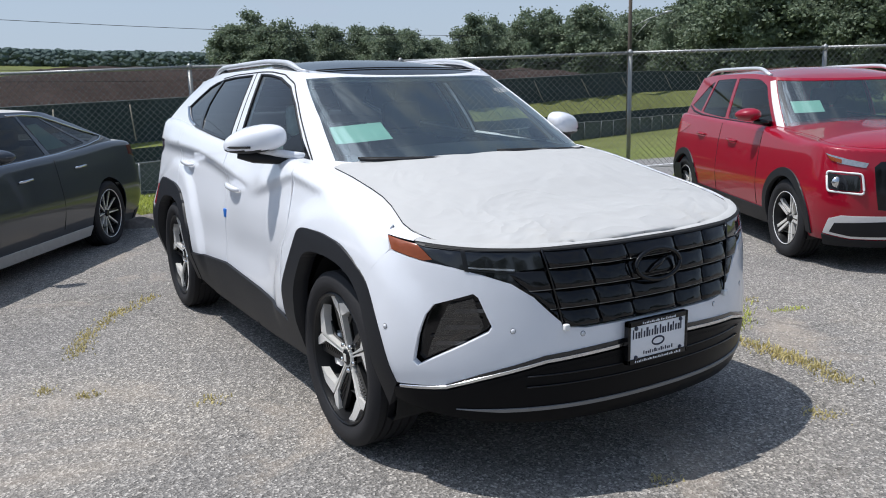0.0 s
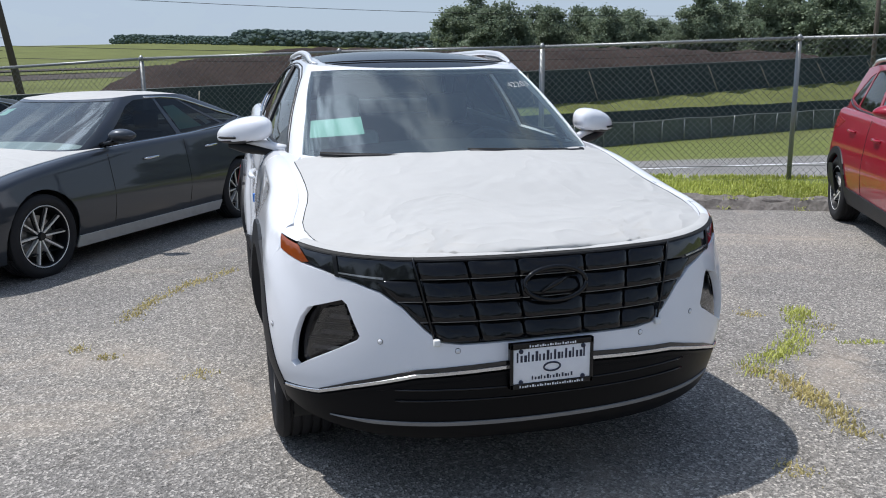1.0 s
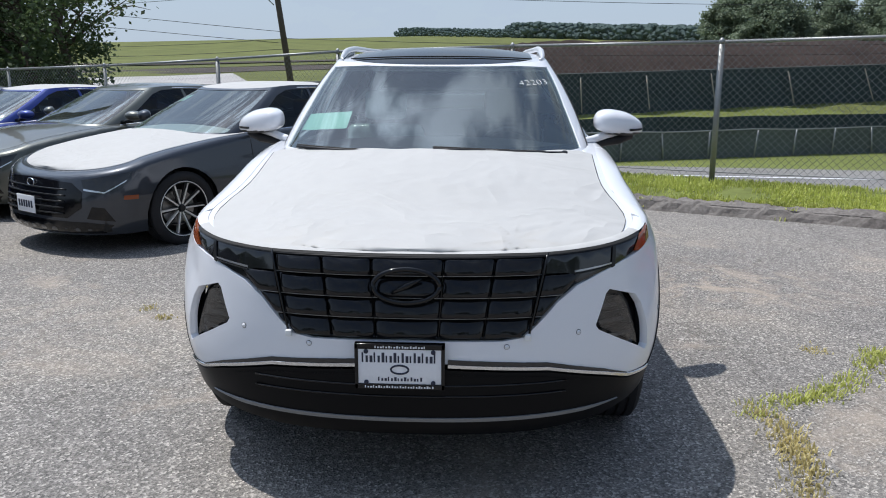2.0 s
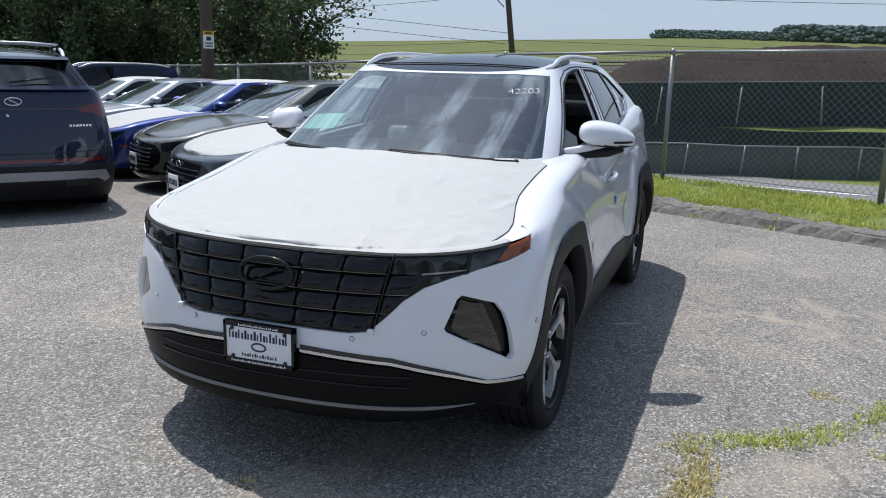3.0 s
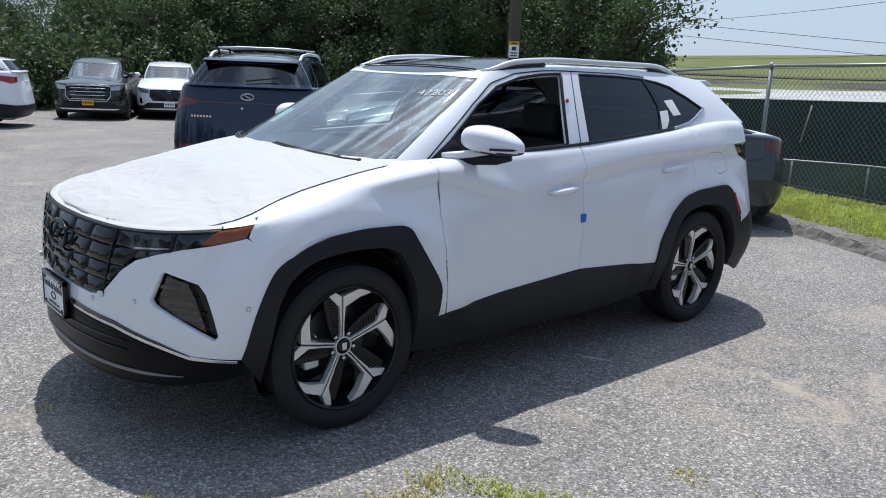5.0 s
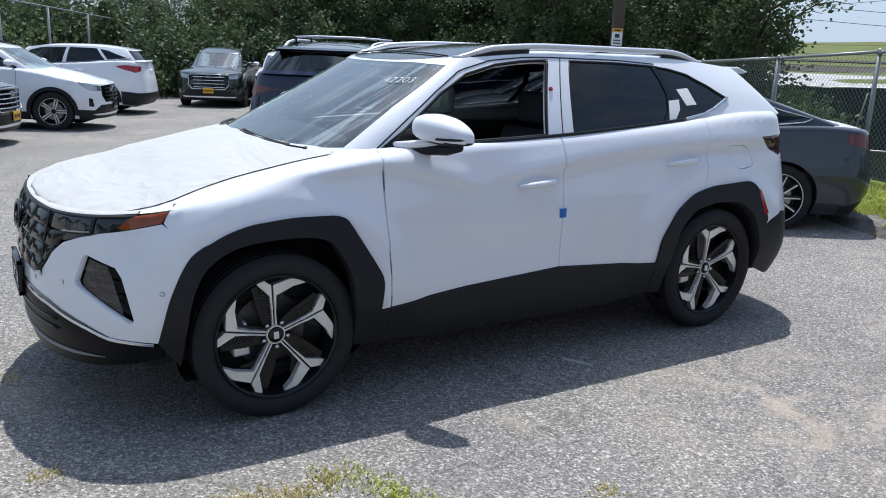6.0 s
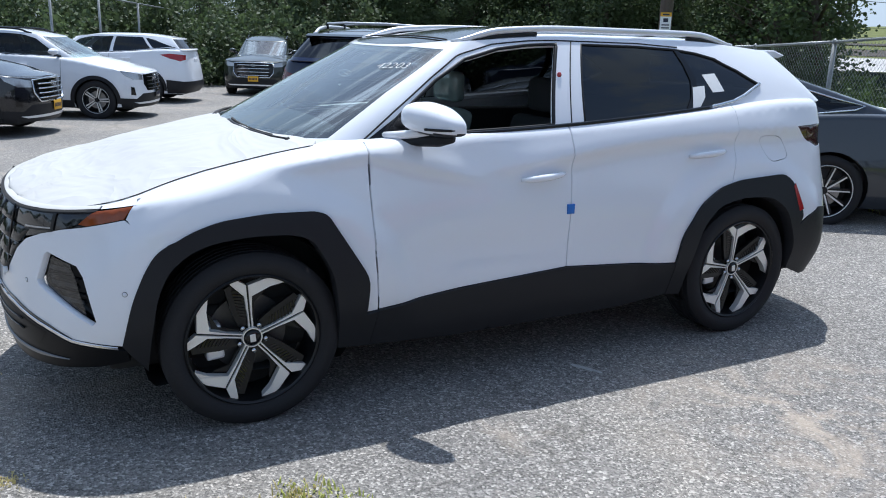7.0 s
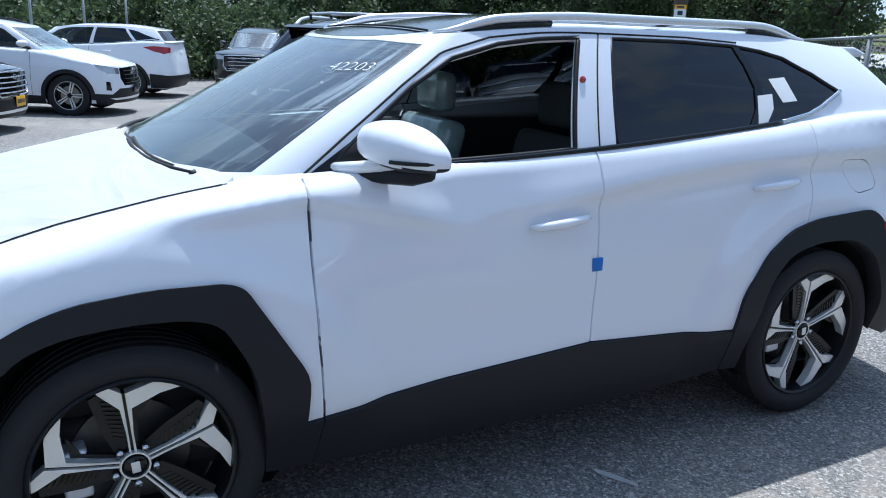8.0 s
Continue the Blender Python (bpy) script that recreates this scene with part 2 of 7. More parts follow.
    away.inputs[1].default_value = (1.95, 2.25, 0.0)
    t.links.new(co.outputs["Object"], away.inputs[0])
    wash = put(t, "ShaderNodeMapRange")
    wash.inputs["From Min"].default_value, wash.inputs["From Max"].default_value = 0.1, 1.1
    wash.inputs["To Min"].default_value, wash.inputs["To Max"].default_value = 1.0, 0.0
    t.links.new(away.outputs["Value"], wash.inputs["Value"])
    streak = tex("ShaderNodeTexNoise", 2.6, Detail=7.0, Roughness=0.7, Distortion=1.2)
    lines_ = ramp(streak.outputs[0], (0.46, (0, 0, 0)), (0.62, (0.75, 0.75, 0.75)))
    dusty = t.nodes.new("ShaderNodeMath")
    dusty.operation = "MULTIPLY"
    t.links.new(wash.outputs[0], dusty.inputs[0])
    t.links.new(lines_.outputs[0], dusty.inputs[1])
    col = mixed("MIX", col, tan.outputs[0], dusty.outputs[0])
    warp = tex("ShaderNodeTexNoise", 1.6, Detail=5.0)
    off = t.nodes.new("ShaderNodeVectorMath")
    off.operation = "MULTIPLY_ADD"
    t.links.new(warp.outputs["Color"], off.inputs[0])
    off.inputs[1].default_value = (0.9, 0.9, 0)
    t.links.new(co.outputs["Object"], off.inputs[2])
    crack = put(t, "ShaderNodeTexVoronoi", Scale=0.42)
    crack.feature = "DISTANCE_TO_EDGE"
    t.links.new(off.outputs[0], crack.inputs["Vector"])
    line = ramp(crack.outputs["Distance"], (0.0, (0.45, 0.44, 0.42)), (0.006, (1, 1, 1)))
    col = mixed("MULTIPLY", col, line.outputs[0], 0.45)
    t.links.new(col, b.inputs["Base Color"])
    b.inputs["Roughness"].default_value = 0.88
    b.inputs["Specular IOR Level"].default_value = 0.25
    bp = put(t, "ShaderNodeBump", Strength=0.8, Distance=0.007)
    t.links.new(stone.outputs["Distance"], bp.inputs["Height"])
    t.links.new(bp.outputs[0], b.inputs["Normal"])
    return m


ASPHALT = asphalt()
GRASS = plain("grass", (0.150, 0.175, 0.055), 0.9, spread=0.35, grain=6, bump=0.5, big=0.05, shine=0.08)
GALV = plain("galvanised_steel", (0.30, 0.31, 0.31), 0.45, metal=0.6, spread=0.12, grain=40)
KERBSTONE = plain("weathered_kerb", (0.175, 0.162, 0.150), 0.9, spread=0.45, grain=26, bump=0.6, big=2.0, shine=0.08)
ROADGREY = plain("pale_road", (0.22, 0.215, 0.21), 0.9, spread=0.2, grain=30, bump=0.2, big=0.3, shine=0.08)
SCREEN2 = plain("dark_green_fabric", (0.105, 0.123, 0.120), 0.8, spread=0.3, grain=12, big=0.6, shine=0.08)
DIRT = plain("dark_ploughed_strip", (0.085, 0.075, 0.065), 0.95, spread=0.35, grain=1.0, big=0.1, shine=0.08)
GRAVEL = plain("pale_gravel_yard", (0.42, 0.41, 0.40), 0.9, spread=0.25, grain=1.0, big=0.1, shine=0.08)
OLIVEGRASS = plain("dry_olive_grass", (0.130, 0.145, 0.052), 0.95, spread=0.35, grain=0.8, big=0.05, shine=0.08)
PLASTIC = plain("clear_plastic_cover", (0.34, 0.42, 0.40), 0.2, spread=0.5, grain=12, bump=0.5, coat=0.6)
PALEWOOD = plain("pale_stake_wood", (0.38, 0.34, 0.27), 0.8, spread=0.2)
SCREEN = plain("black_silt_fabric", (0.050, 0.066, 0.068), 0.8, spread=0.3, grain=20, shine=0.08)
SOIL = plain("dark_mulch", (0.042, 0.031, 0.027), 0.95, spread=0.5, grain=3, bump=0.6, big=0.2, shine=0.08)
LEAF = leafy("tree_leaves", (0.085, 0.122, 0.052), 0.6, 1.6, 0.25, 0.35)
BUSH = leafy("bush_leaves", (0.10, 0.15, 0.045), 0.45, 3.0, 0.4, 0.3)
# paler and greyer than LEAF: haze over the far belt, put into the colour
FARTREE = leafy("haze_paled_tree_leaves", (0.19, 0.24, 0.155), 0.45, 0.6, 0.06, 0.4)
# blue-grey haze of the distance is mixed into this leaf colour
FARLEAF = plain("haze_tinted_far_leaves", (0.10, 0.135, 0.125), 0.9, spread=0.3, grain=0.05, big=0.01, shine=0.08)
BLADE = leafy("grass_blades", (0.46, 0.50, 0.12), 0.45, 9, 0.8)
WEED = leafy("weed_blades", (0.54, 0.57, 0.16), 0.35, 25, 2)
DRYWEED = leafy("dry_weed_blades", (0.56, 0.48, 0.22), 0.35, 25, 2)
INKBLK = plain("black_cable", (0.02, 0.02, 0.02), 0.6)
BARK = plain("bark", (0.09, 0.07, 0.055), 0.9, spread=0.3, grain=25, bump=0.5)
WOOD = plain("weathered_wood_pole", (0.10, 0.08, 0.065), 0.85, spread=0.25, grain=30, bump=0.3)

# ---- building tools ----
from mathutils import geometry


def mesh_of(name, verts, faces, normals=None, smooth_all=True):
    me = bpy.data.meshes.new(name)
    me.from_pydata([tuple(v) for v in verts], [], faces)
    me.update()
    if smooth_all:
        me.shade_smooth()
    if normals is not None:
        me.normals_split_custom_set_from_vertices([tuple(n) for n in normals])
    return me


def part(name, data, material, parent=None, label=""):
    """Links a mesh or bmesh as one object under a thing or a part."""
    if isinstance(data, bmesh.types.BMesh):
        me = bpy.data.meshes.new(name)
        data.to_mesh(me)
        data.free()
        data = me
    ob = new(name, data)
    if not data.materials:
        data.materials.append(material)
    ob.parent = parent
    if label:
        ob["label"] = label
    return ob


def thing(name, label, category, group="", kind="", m=None):
    ob = new(name)
    ob.empty_display_size = 0.2
    if m is not None:
        ob.matrix_world = m
    return tagged(ob, label, category, group, kind)


def inside(p, poly):
    x, y, hit = p[0], p[1], False
    for k in range(len(poly)):
        (x0, y0), (x1, y1) = poly[k - 1], poly[k]
        if (y0 > y) != (y1 > y) and x < x0 + (y - y0) / (y1 - y0) * (x1 - x0):
            hit = not hit
    return hit


def dense(poly, step):
    out = []
    for k in range(len(poly)):
        a, b = poly[k], poly[(k + 1) % len(poly)]
        n = max(1, int(math.dist(a, b) / step + 0.5))
        out += [(a[0] + (b[0] - a[0]) * i / n, a[1] + (b[1] - a[1]) * i / n) for i in range(n)]
    return out


def rounded(poly, r, n=4):
    """The same outline with its corners rounded."""
    out = []
    for k in range(len(poly)):
        p, a, b = Vector(poly[k]), Vector(poly[k - 1]), Vector(poly[(k + 1) % len(poly)])
        da, db = (a - p), (b - p)
        q = min(r, 0.45 * da.length, 0.45 * db.length)
        s, e = p + da.normalized() * q, p + db.normalized() * q
        for i in range(n + 1):
            t = i / n
            out.append(tuple(s * (1 - t) ** 2 + p * 2 * t * (1 - t) + e * t * t))
    return out


def region(surface, outer, holes=(), step=0.05, off=0.0, skirt=0.012, both=False, right=False, centre=(0, 1.4, 0.6), relief=None):
    """A panel: the part of a surface inside an outline, with a folded edge. both: with its mirror image; right: the mirror image alone."""
    loops = [dense(outer, step * 0.7)] + [dense(h, step * 0.7) for h in holes]
    pts, edges = [], []
    for loop in loops:
        n0 = len(pts)
        pts += loop
        edges += [(n0 + i, n0 + (i + 1) % len(loop)) for i in range(len(loop))]
    us, vs = [p[0] for p in outer], [p[1] for p in outer]
    nu, nv = int((max(us) - min(us)) / step), int((max(vs) - min(vs)) / step)
    rim = np.array(pts)
    for i in range(nu + 1):
        for j in range(nv + 1):
            q = (min(us) + (i + 0.5) * step, min(vs) + (j + 0.5 * (i % 2) + 0.25) * step)
            if inside(q, outer) and not any(inside(q, h) for h in holes):
                if ((rim - q) ** 2).sum(1).min() > (0.4 * step) ** 2:
                    pts.append(q)
    vv, _, ff, _, _, _ = geometry.delaunay_2d_cdt([Vector(p) for p in pts], edges, [], 0, 1e-7)
    keep = []
    for f in ff:
        c = sum((vv[i] for i in f), Vector((0, 0))) / len(f)
        if inside(c, outer) and not any(inside(c, h) for h in holes):
            keep.append(tuple(f))
    verts, normals = [], []
    e = 2e-3
    for q in vv:
        u, v = q
        p = Vector(surface(u, v))
        du = Vector(surface(u + e, v)) - Vector(surface(u - e, v))
        dv = Vector(surface(u, v + e)) - Vector(surface(u, v - e))
        n = du.cross(dv)
        n = n.normalized() if n.length > 1e-12 else Vector((0, 0, 1))
        if n.dot(p - Vector(centre)) < 0:
            n.negate()
        lift = off + (relief(u, v) if relief else 0.0)
        verts.append(p + n * lift)
        normals.append(n)
    good = []
    for f in keep:
        a, b, c = (verts[i] for i in f[:3])
        g = (b - a).cross(c - a)
        m = normals[f[0]] + normals[f[1]] + normals[f[2]]
        good.append(f if g.dot(m) >= 0 else f[::-1])
    keep = good
    count = {}
    for f in keep:
        for i in range(len(f)):
            a, b = f[i], f[(i + 1) % len(f)]
            count.setdefault((min(a, b), max(a, b)), []).append((a, b))
    faces = list(keep)
    if skirt:
        for (k, way) in count.items():
            if len(way) == 1:
                a, b = way[0]
                if abs(verts[a].x) < 2e-3 and abs(verts[b].x) < 2e-3:
                    continue
                n0 = len(verts)
                na, nb = normals[a], normals[b]
                verts += [verts[a], verts[b], verts[b] - nb * skirt, verts[a] - na * skirt]
                m = (verts[b] - verts[a]).cross(na).normalized()
                normals += [(m + na * 0.7).normalized(), (m + nb * 0.7).normalized(), m, m]
                faces.append((n0 + 1, n0, n0 + 3, n0 + 2))
    if both or right:
        n0 = len(verts)
        flip = [Vector((-p.x, p.y, p.z)) for p in verts]
        fn = [Vector((-p.x, p.y, p.z)) for p in normals]
        ffaces = [f[::-1] for f in faces]
        if right:
            verts, normals, faces = flip, fn, ffaces
        else:
            verts, normals, faces = verts + flip, normals + fn, faces + [tuple(i + n0 for i in f) for f in ffaces]
    used = sorted({i for f in faces for i in f})
    back = {i: k for k, i in enumerate(used)}
    me = mesh_of("panel", [verts[i] for i in used], [tuple(back[i] for i in f) for f in faces], [normals[i] for i in used])
    return me


def box(x0, x1, y0, y1, z0, z1, bevel=0.0, segments=2):
    bm = bmesh.new()
    bmesh.ops.create_cube(bm, size=1)
    for v in bm.verts:
        v.co = Vector(((x0 + x1) / 2 + v.co.x * (x1 - x0), (y0 + y1) / 2 + v.co.y * (y1 - y0), (z0 + z1) / 2 + v.co.z * (z1 - z0)))
    if bevel:
        bmesh.ops.bevel(bm, geom=bm.edges[:], offset=bevel, segments=segments, affect="EDGES", profile=0.6)
        for f in bm.faces:
            f.smooth = True
    return bm


def tube(points, r, n=8, caps=True):
    """A round bar along points; r a number or one for each point."""
    verts, faces = [], []
    pts = [Vector(p) for p in points]
    for k, p in enumerate(pts):
        d = (pts[min(k + 1, len(pts) - 1)] - pts[max(k - 1, 0)]).normalized()
        side = d.cross(Vector((0, 0, 1)))
        side = side.normalized() if side.length > 1e-4 else Vector((1, 0, 0))
        up = side.cross(d)
        rr = r[k] if isinstance(r, (list, tuple)) else r
        for i in range(n):
            a = 2 * math.pi * i / n
            verts.append(p + side * (rr * math.cos(a)) + up * (rr * math.sin(a)))
        if k:
            o = (k - 1) * n
            faces += [(o + i, o + (i + 1) % n, o + n + (i + 1) % n, o + n + i) for i in range(n)]
    if caps:
        o = (len(pts) - 1) * n
        faces += [tuple(range(n))[::-1], tuple(range(o, o + n))]
    return mesh_of("bar", verts, faces)


def lathe(profile, n=48, axis="x"):
    """A turned body: profile of (along, radius)."""
    verts, faces = [], []
    for k, (a, r) in enumerate(profile):
        for i in range(n):
            t = 2 * math.pi * i / n
            verts.append((a, r * math.cos(t), r * math.sin(t)))
        if k:
            o = (k - 1) * n
            faces += [(o + i, o + (i + 1) % n, o + n + (i + 1) % n, o + n + i) for i in range(n)]
    me = mesh_of("turned", verts, faces)
    me.set_sharp_from_angle(angle=radians(40))
    return me


def prism(outline, a0, a1, place, bevel=0.0):
    """A flat outline with thickness: place(u, v, a) gives the point at depth a."""
    bm = bmesh.new()
    lo = [bm.verts.new(place(u, v, a0)) for u, v in outline]
    hi = [bm.verts.new(place(u, v, a1)) for u, v in outline]
    bm.faces.new(hi)
    bm.faces.new(lo[::-1])
    n = len(lo)
    for i in range(n):
        bm.faces.new((lo[i], lo[(i + 1) % n], hi[(i + 1) % n], hi[i]))
    bmesh.ops.recalc_face_normals(bm, faces=bm.faces[:])
    if bevel:
        bmesh.ops.bevel(bm, geom=bm.edges[:], offset=bevel, segments=1, affect="EDGES")
    return bm
# ---- the shape of a car body, as surfaces over two coordinates ----
def smooth(a, b, t):
    t = min(1.0, max(0.0, (t - a) / (b - a)))
    return t * t * (3 - 2 * t)


def curve(t, pts):
    """A smooth curve through (t, value) pairs."""
    if t <= pts[0][0]:
        return pts[0][1]
    if t >= pts[-1][0]:
        return pts[-1][1]
    k = 0
    while pts[k + 1][0] < t:
        k += 1

    def slope(i):
        if i in (0, len(pts) - 1):
            j = min(i, len(pts) - 2)
            return (pts[j + 1][1] - pts[j][1]) / (pts[j + 1][0] - pts[j][0])
        a = (pts[i][1] - pts[i - 1][1]) / (pts[i][0] - pts[i - 1][0])
        b = (pts[i + 1][1] - pts[i][1]) / (pts[i + 1][0] - pts[i][0])
        return 0.0 if a * b <= 0 else 2 * a * b / (a + b)
    (t0, v0), (t1, v1) = pts[k], pts[k + 1]
    h, q = t1 - t0, (t - t0) / (t1 - t0)
    return ((2 * q**3 - 3 * q**2 + 1) * v0 + (q**3 - 2 * q**2 + q) * h * slope(k)
            + (3 * q**2 - 2 * q**3) * v1 + (q**3 - q**2) * h * slope(k + 1))


class Shape:
    """y = 0 at the front axle, the nose towards -y, x to the car's left; sizes in metres."""
    half, nose, tail, base, wheel = 0.925, -0.91, 3.70, 2.755, 0.37
    lf, pf, lr, pr = 0.62, 2.35, 0.45, 2.8
    belt = ((-0.9, 0.915), (-0.55, 0.95), (-0.30, 1.005), (-0.09, 1.055), (0.325, 1.135), (0.55, 1.155), (1.56, 1.205), (2.43, 1.255), (3.2, 1.31), (3.8, 1.31))
    roll_in = ((-0.9, 0.04), (-0.5, 0.045), (-0.1, 0.10), (0.3, 0.085), (0.75, 0.04), (3.8, 0.04))
    roll_up = ((-0.9, 0.02), (-0.5, 0.025), (-0.1, 0.075), (0.3, 0.07), (0.75, 0.05), (3.8, 0.05))
    nose_in = ((0.15, 0.12), (0.3, 0.02), (0.5, 0.0), (0.75, 0.015), (0.93, 0.045), (1.1, 0.1))
    tail_in = ((0.2, 0.16), (0.45, 0.0), (0.7, 0.03), (1.0, 0.08), (1.3, 0.14))
    side_in = ((0.15, 0.10), (0.35, 0.03), (0.6, 0.0), (0.85, 0.02), (1.0, 0.045), (1.3, 0.125))
    hood_rise = ((-0.87, 0.0), (-0.80, 0.016), (-0.6, 0.050), (-0.2, 0.075), (0.6, 0.06))
    cowl, cowl_z, header, lg, lg_top, pg = 0.10, 1.14, 0.90, 0.46, 0.26, 2.5
    rear_base, rear_top, lgr = 3.60, 3.36, 0.20
    foot, top = 0.81, 0.585
    roof = ((0.6, 1.50), (1.10, 1.575), (1.7, 1.612), (2.5, 1.612), (3.0, 1.585), (3.4, 1.545))
    crown = 0.05
    deck_rise = 0.03

    def __init__(self):
        self.side0, self.side1 = self.nose + self.lf, self.tail - self.lr
        self.length = self.side1 - self.side0

    def ring(self, u):
        """Along the outline: u from -1 (middle of the nose) to 0, the side in metres, then one more to the middle of the tail."""
        if u < 0:
            a = (u + 1) * math.pi / 2
            fx, fy = max(0.0, math.sin(a)) ** (2 / self.pf), 1 - max(0.0, math.cos(a)) ** (2 / self.pf)
            return self.nose + self.lf * fy, fx, 1 - fy, 0.0
        if u <= self.length:
            return self.side0 + u, 1.0, 0.0, 0.0
        a = (self.length + 1 - u) * math.pi / 2
        fx, fy = max(0.0, math.sin(a)) ** (2 / self.pr), 1 - max(0.0, math.cos(a)) ** (2 / self.pr)
        return self.tail - self.lr * fy, fx, 0.0, 1 - fy

    def u_nose(self, x):
        return -1 + 2 / math.pi * math.asin(min(1.0, (abs(x) / self.half)) ** (self.pf / 2))

    def u_side(self, y):
        """u on the flank at a given y, also round the corners."""
        if y < self.side0:
            fy = min(1.0, max(0.0, (y - self.nose) / self.lf))
            return math.acos((1 - fy) ** (self.pf / 2)) * 2 / math.pi - 1
        if y > self.side1:
            fy = min(1.0, max(0.0, (self.tail - y) / self.lr))
            return self.length + 1 - math.acos((1 - fy) ** (self.pr / 2)) * 2 / math.pi
        return y - self.side0

    def swell(self, y, z):
        """Creases and swellings of the side, outwards."""
        return 0.0

    def v_top(self, u):
        y = self.ring(u)[0]
        up, inn = curve(y, self.roll_up), curve(y, self.roll_in)
        return curve(y, self.belt) - up + 0.5 * up + 0.8 * inn + 0.02

    def body(self, u, v):
        y, fx, wf, wr = self.ring(u)
        top, up, inn = curve(y, self.belt), curve(y, self.roll_up), curve(y, self.roll_in)
        over = (v - (top - up)) / (0.5 * up + 0.8 * inn + 0.02)
        if over <= 0:
            z, back = v, 0.0
        else:
            a = min(1.0, over) * math.pi / 2
            z, back = top - up + up * math.sin(a), inn * (1 - math.cos(a))
        x = (self.half - curve(z, self.side_in) + self.swell(y, z) - back) * fx
        return x, y + (curve(z, self.nose_in) + back) * wf - (curve(z, self.tail_in) + back) * wr, z

    def hood(self, a, u):
        x, y, z = self.body(u, self.v_top(u))
        return a * x, y, z + curve(y, self.hood_rise) * (1 - abs(a) ** 2.2)

    def deck(self, a, u):
        x, y, z = self.body(u, self.v_top(u))
        return a * x, y, z + self.deck_rise * (1 - abs(a) ** 2.2) * smooth(self.tail, self.tail - 0.4, y)

    def green(self, u, v):
        """The sides of the cabin: u -1 to 0 the windscreen's half, 0 to 1 the side, 1 to 2 the back; v 0 to 1 upwards."""
        def at(w):
            front = self.cowl + (self.header - self.cowl) * w
            lg = self.lg + (self.lg_top - self.lg) * w
            back = self.rear_base + (self.rear_top - self.rear_base) * w
            if u < 0:
                a = (u + 1) * math.pi / 2
                fx, fy = max(0.0, math.sin(a)) ** (2 / self.pg), 1 - max(0.0, math.cos(a)) ** (2 / self.pg)
                return fx, front + lg * fy
            if u <= 1:
                return 1.0, front + lg + (back - self.lgr - front - lg) * u
            a = (2 - u) * math.pi / 2
            fx, fy = max(0.0, math.sin(a)) ** (2 / self.pg), 1 - max(0.0, math.cos(a)) ** (2 / self.pg)
            return fx, back - self.lgr * fy
        fx, y = at(v)
        y0, y1 = at(0)[1], at(1)[1]
        low = curve(y0, self.belt) - 0.012
        if u < 0:
            low = low + (self.cowl_z - low) * (1 - (u + 1) ** 3)
        z = low + (curve(y1, self.roof) - low) * v
        w = self.foot + (self.top - self.foot) * (0.75 * v + 0.25 * v * v)
        w -= 0.07 * smooth(1.6, 3.6, y) + 0.05 * smooth(1.3, 0.4, y) * (1 - v)
        return w * fx, y, z

    def top_sheet(self, a, u):
        x, y, z = self.green(u, 1)
        mid, span = (self.header + self.rear_top) / 2, (self.rear_top - self.header) / 2
        return a * x, y, z + self.crown * (1 - abs(a) ** 2.4) * max(0.0, 1 - (abs(y - mid) / span) ** 3)

# ---- ground: lot, kerb, verge, road, fields ----
ALONG, ACROSS = Vector((0.905, -0.425, 0)), Vector((0.425, 0.905, 0))   # along the lot's fence, and outwards over it
ALONG2, ACROSS2 = Vector((0.94, 0.34, 0)), Vector((-0.34, 0.94, 0))     # along the road and the silt fences
KERB, FENCE, LOWFENCE, SILT = 5.90, 7.50, 24.6, 30.2


def lot_z(x, y):
    m = 0.905 * x - 0.425 * y
    return curve(m, ((-60, -0.5), (-30, -0.35), (-11, -0.15), (-5.5, -0.05), (-2, 0.0), (6, 0.0), (60, 0.3)))


def silt_z(m2):
    return max(-1.3, min(1.0, -0.7 + 0.028 * (m2 - 6.2)))


def land(x, y):
    """Height of the ground."""
    n = ACROSS.x * x + ACROSS.y * y
    z = lot_z(x, y)
    if n < KERB:
        return z
    q, m2 = ACROSS2.x * x + ACROSS2.y * y, ALONG2.x * x + ALONG2.y * y
    z += curve(n, ((KERB + 0.14, 0.10), (7.0, 0.145), (FENCE, 0.14), (8.2, 0.06), (9.0, -0.06)))
    down = smooth(8.6, 15.5, n)
    low = -1.95
    if q > LOWFENCE + 0.8:
        low += (silt_z(m2) + 1.95) * smooth(LOWFENCE + 0.8, SILT - 0.5, q)
    if q > SILT:
        low += 0.02 * (min(q, 400) - SILT) * smooth(SILT, SILT + 15, q)
    if q > 400:
        low += 38 * smooth(400, 1100, q) * (0.45 + 0.55 * smooth(-500, 300, m2))
    return z * (1 - down) + low * down if n > 8.6 else z


def fence_frame(m, n, z=0.0):
    return ALONG * m + ACROSS * n + Vector((0, 0, z))


def road_frame(m, q, z=0.0):
    return ALONG2 * m + ACROSS2 * q + Vector((0, 0, z))


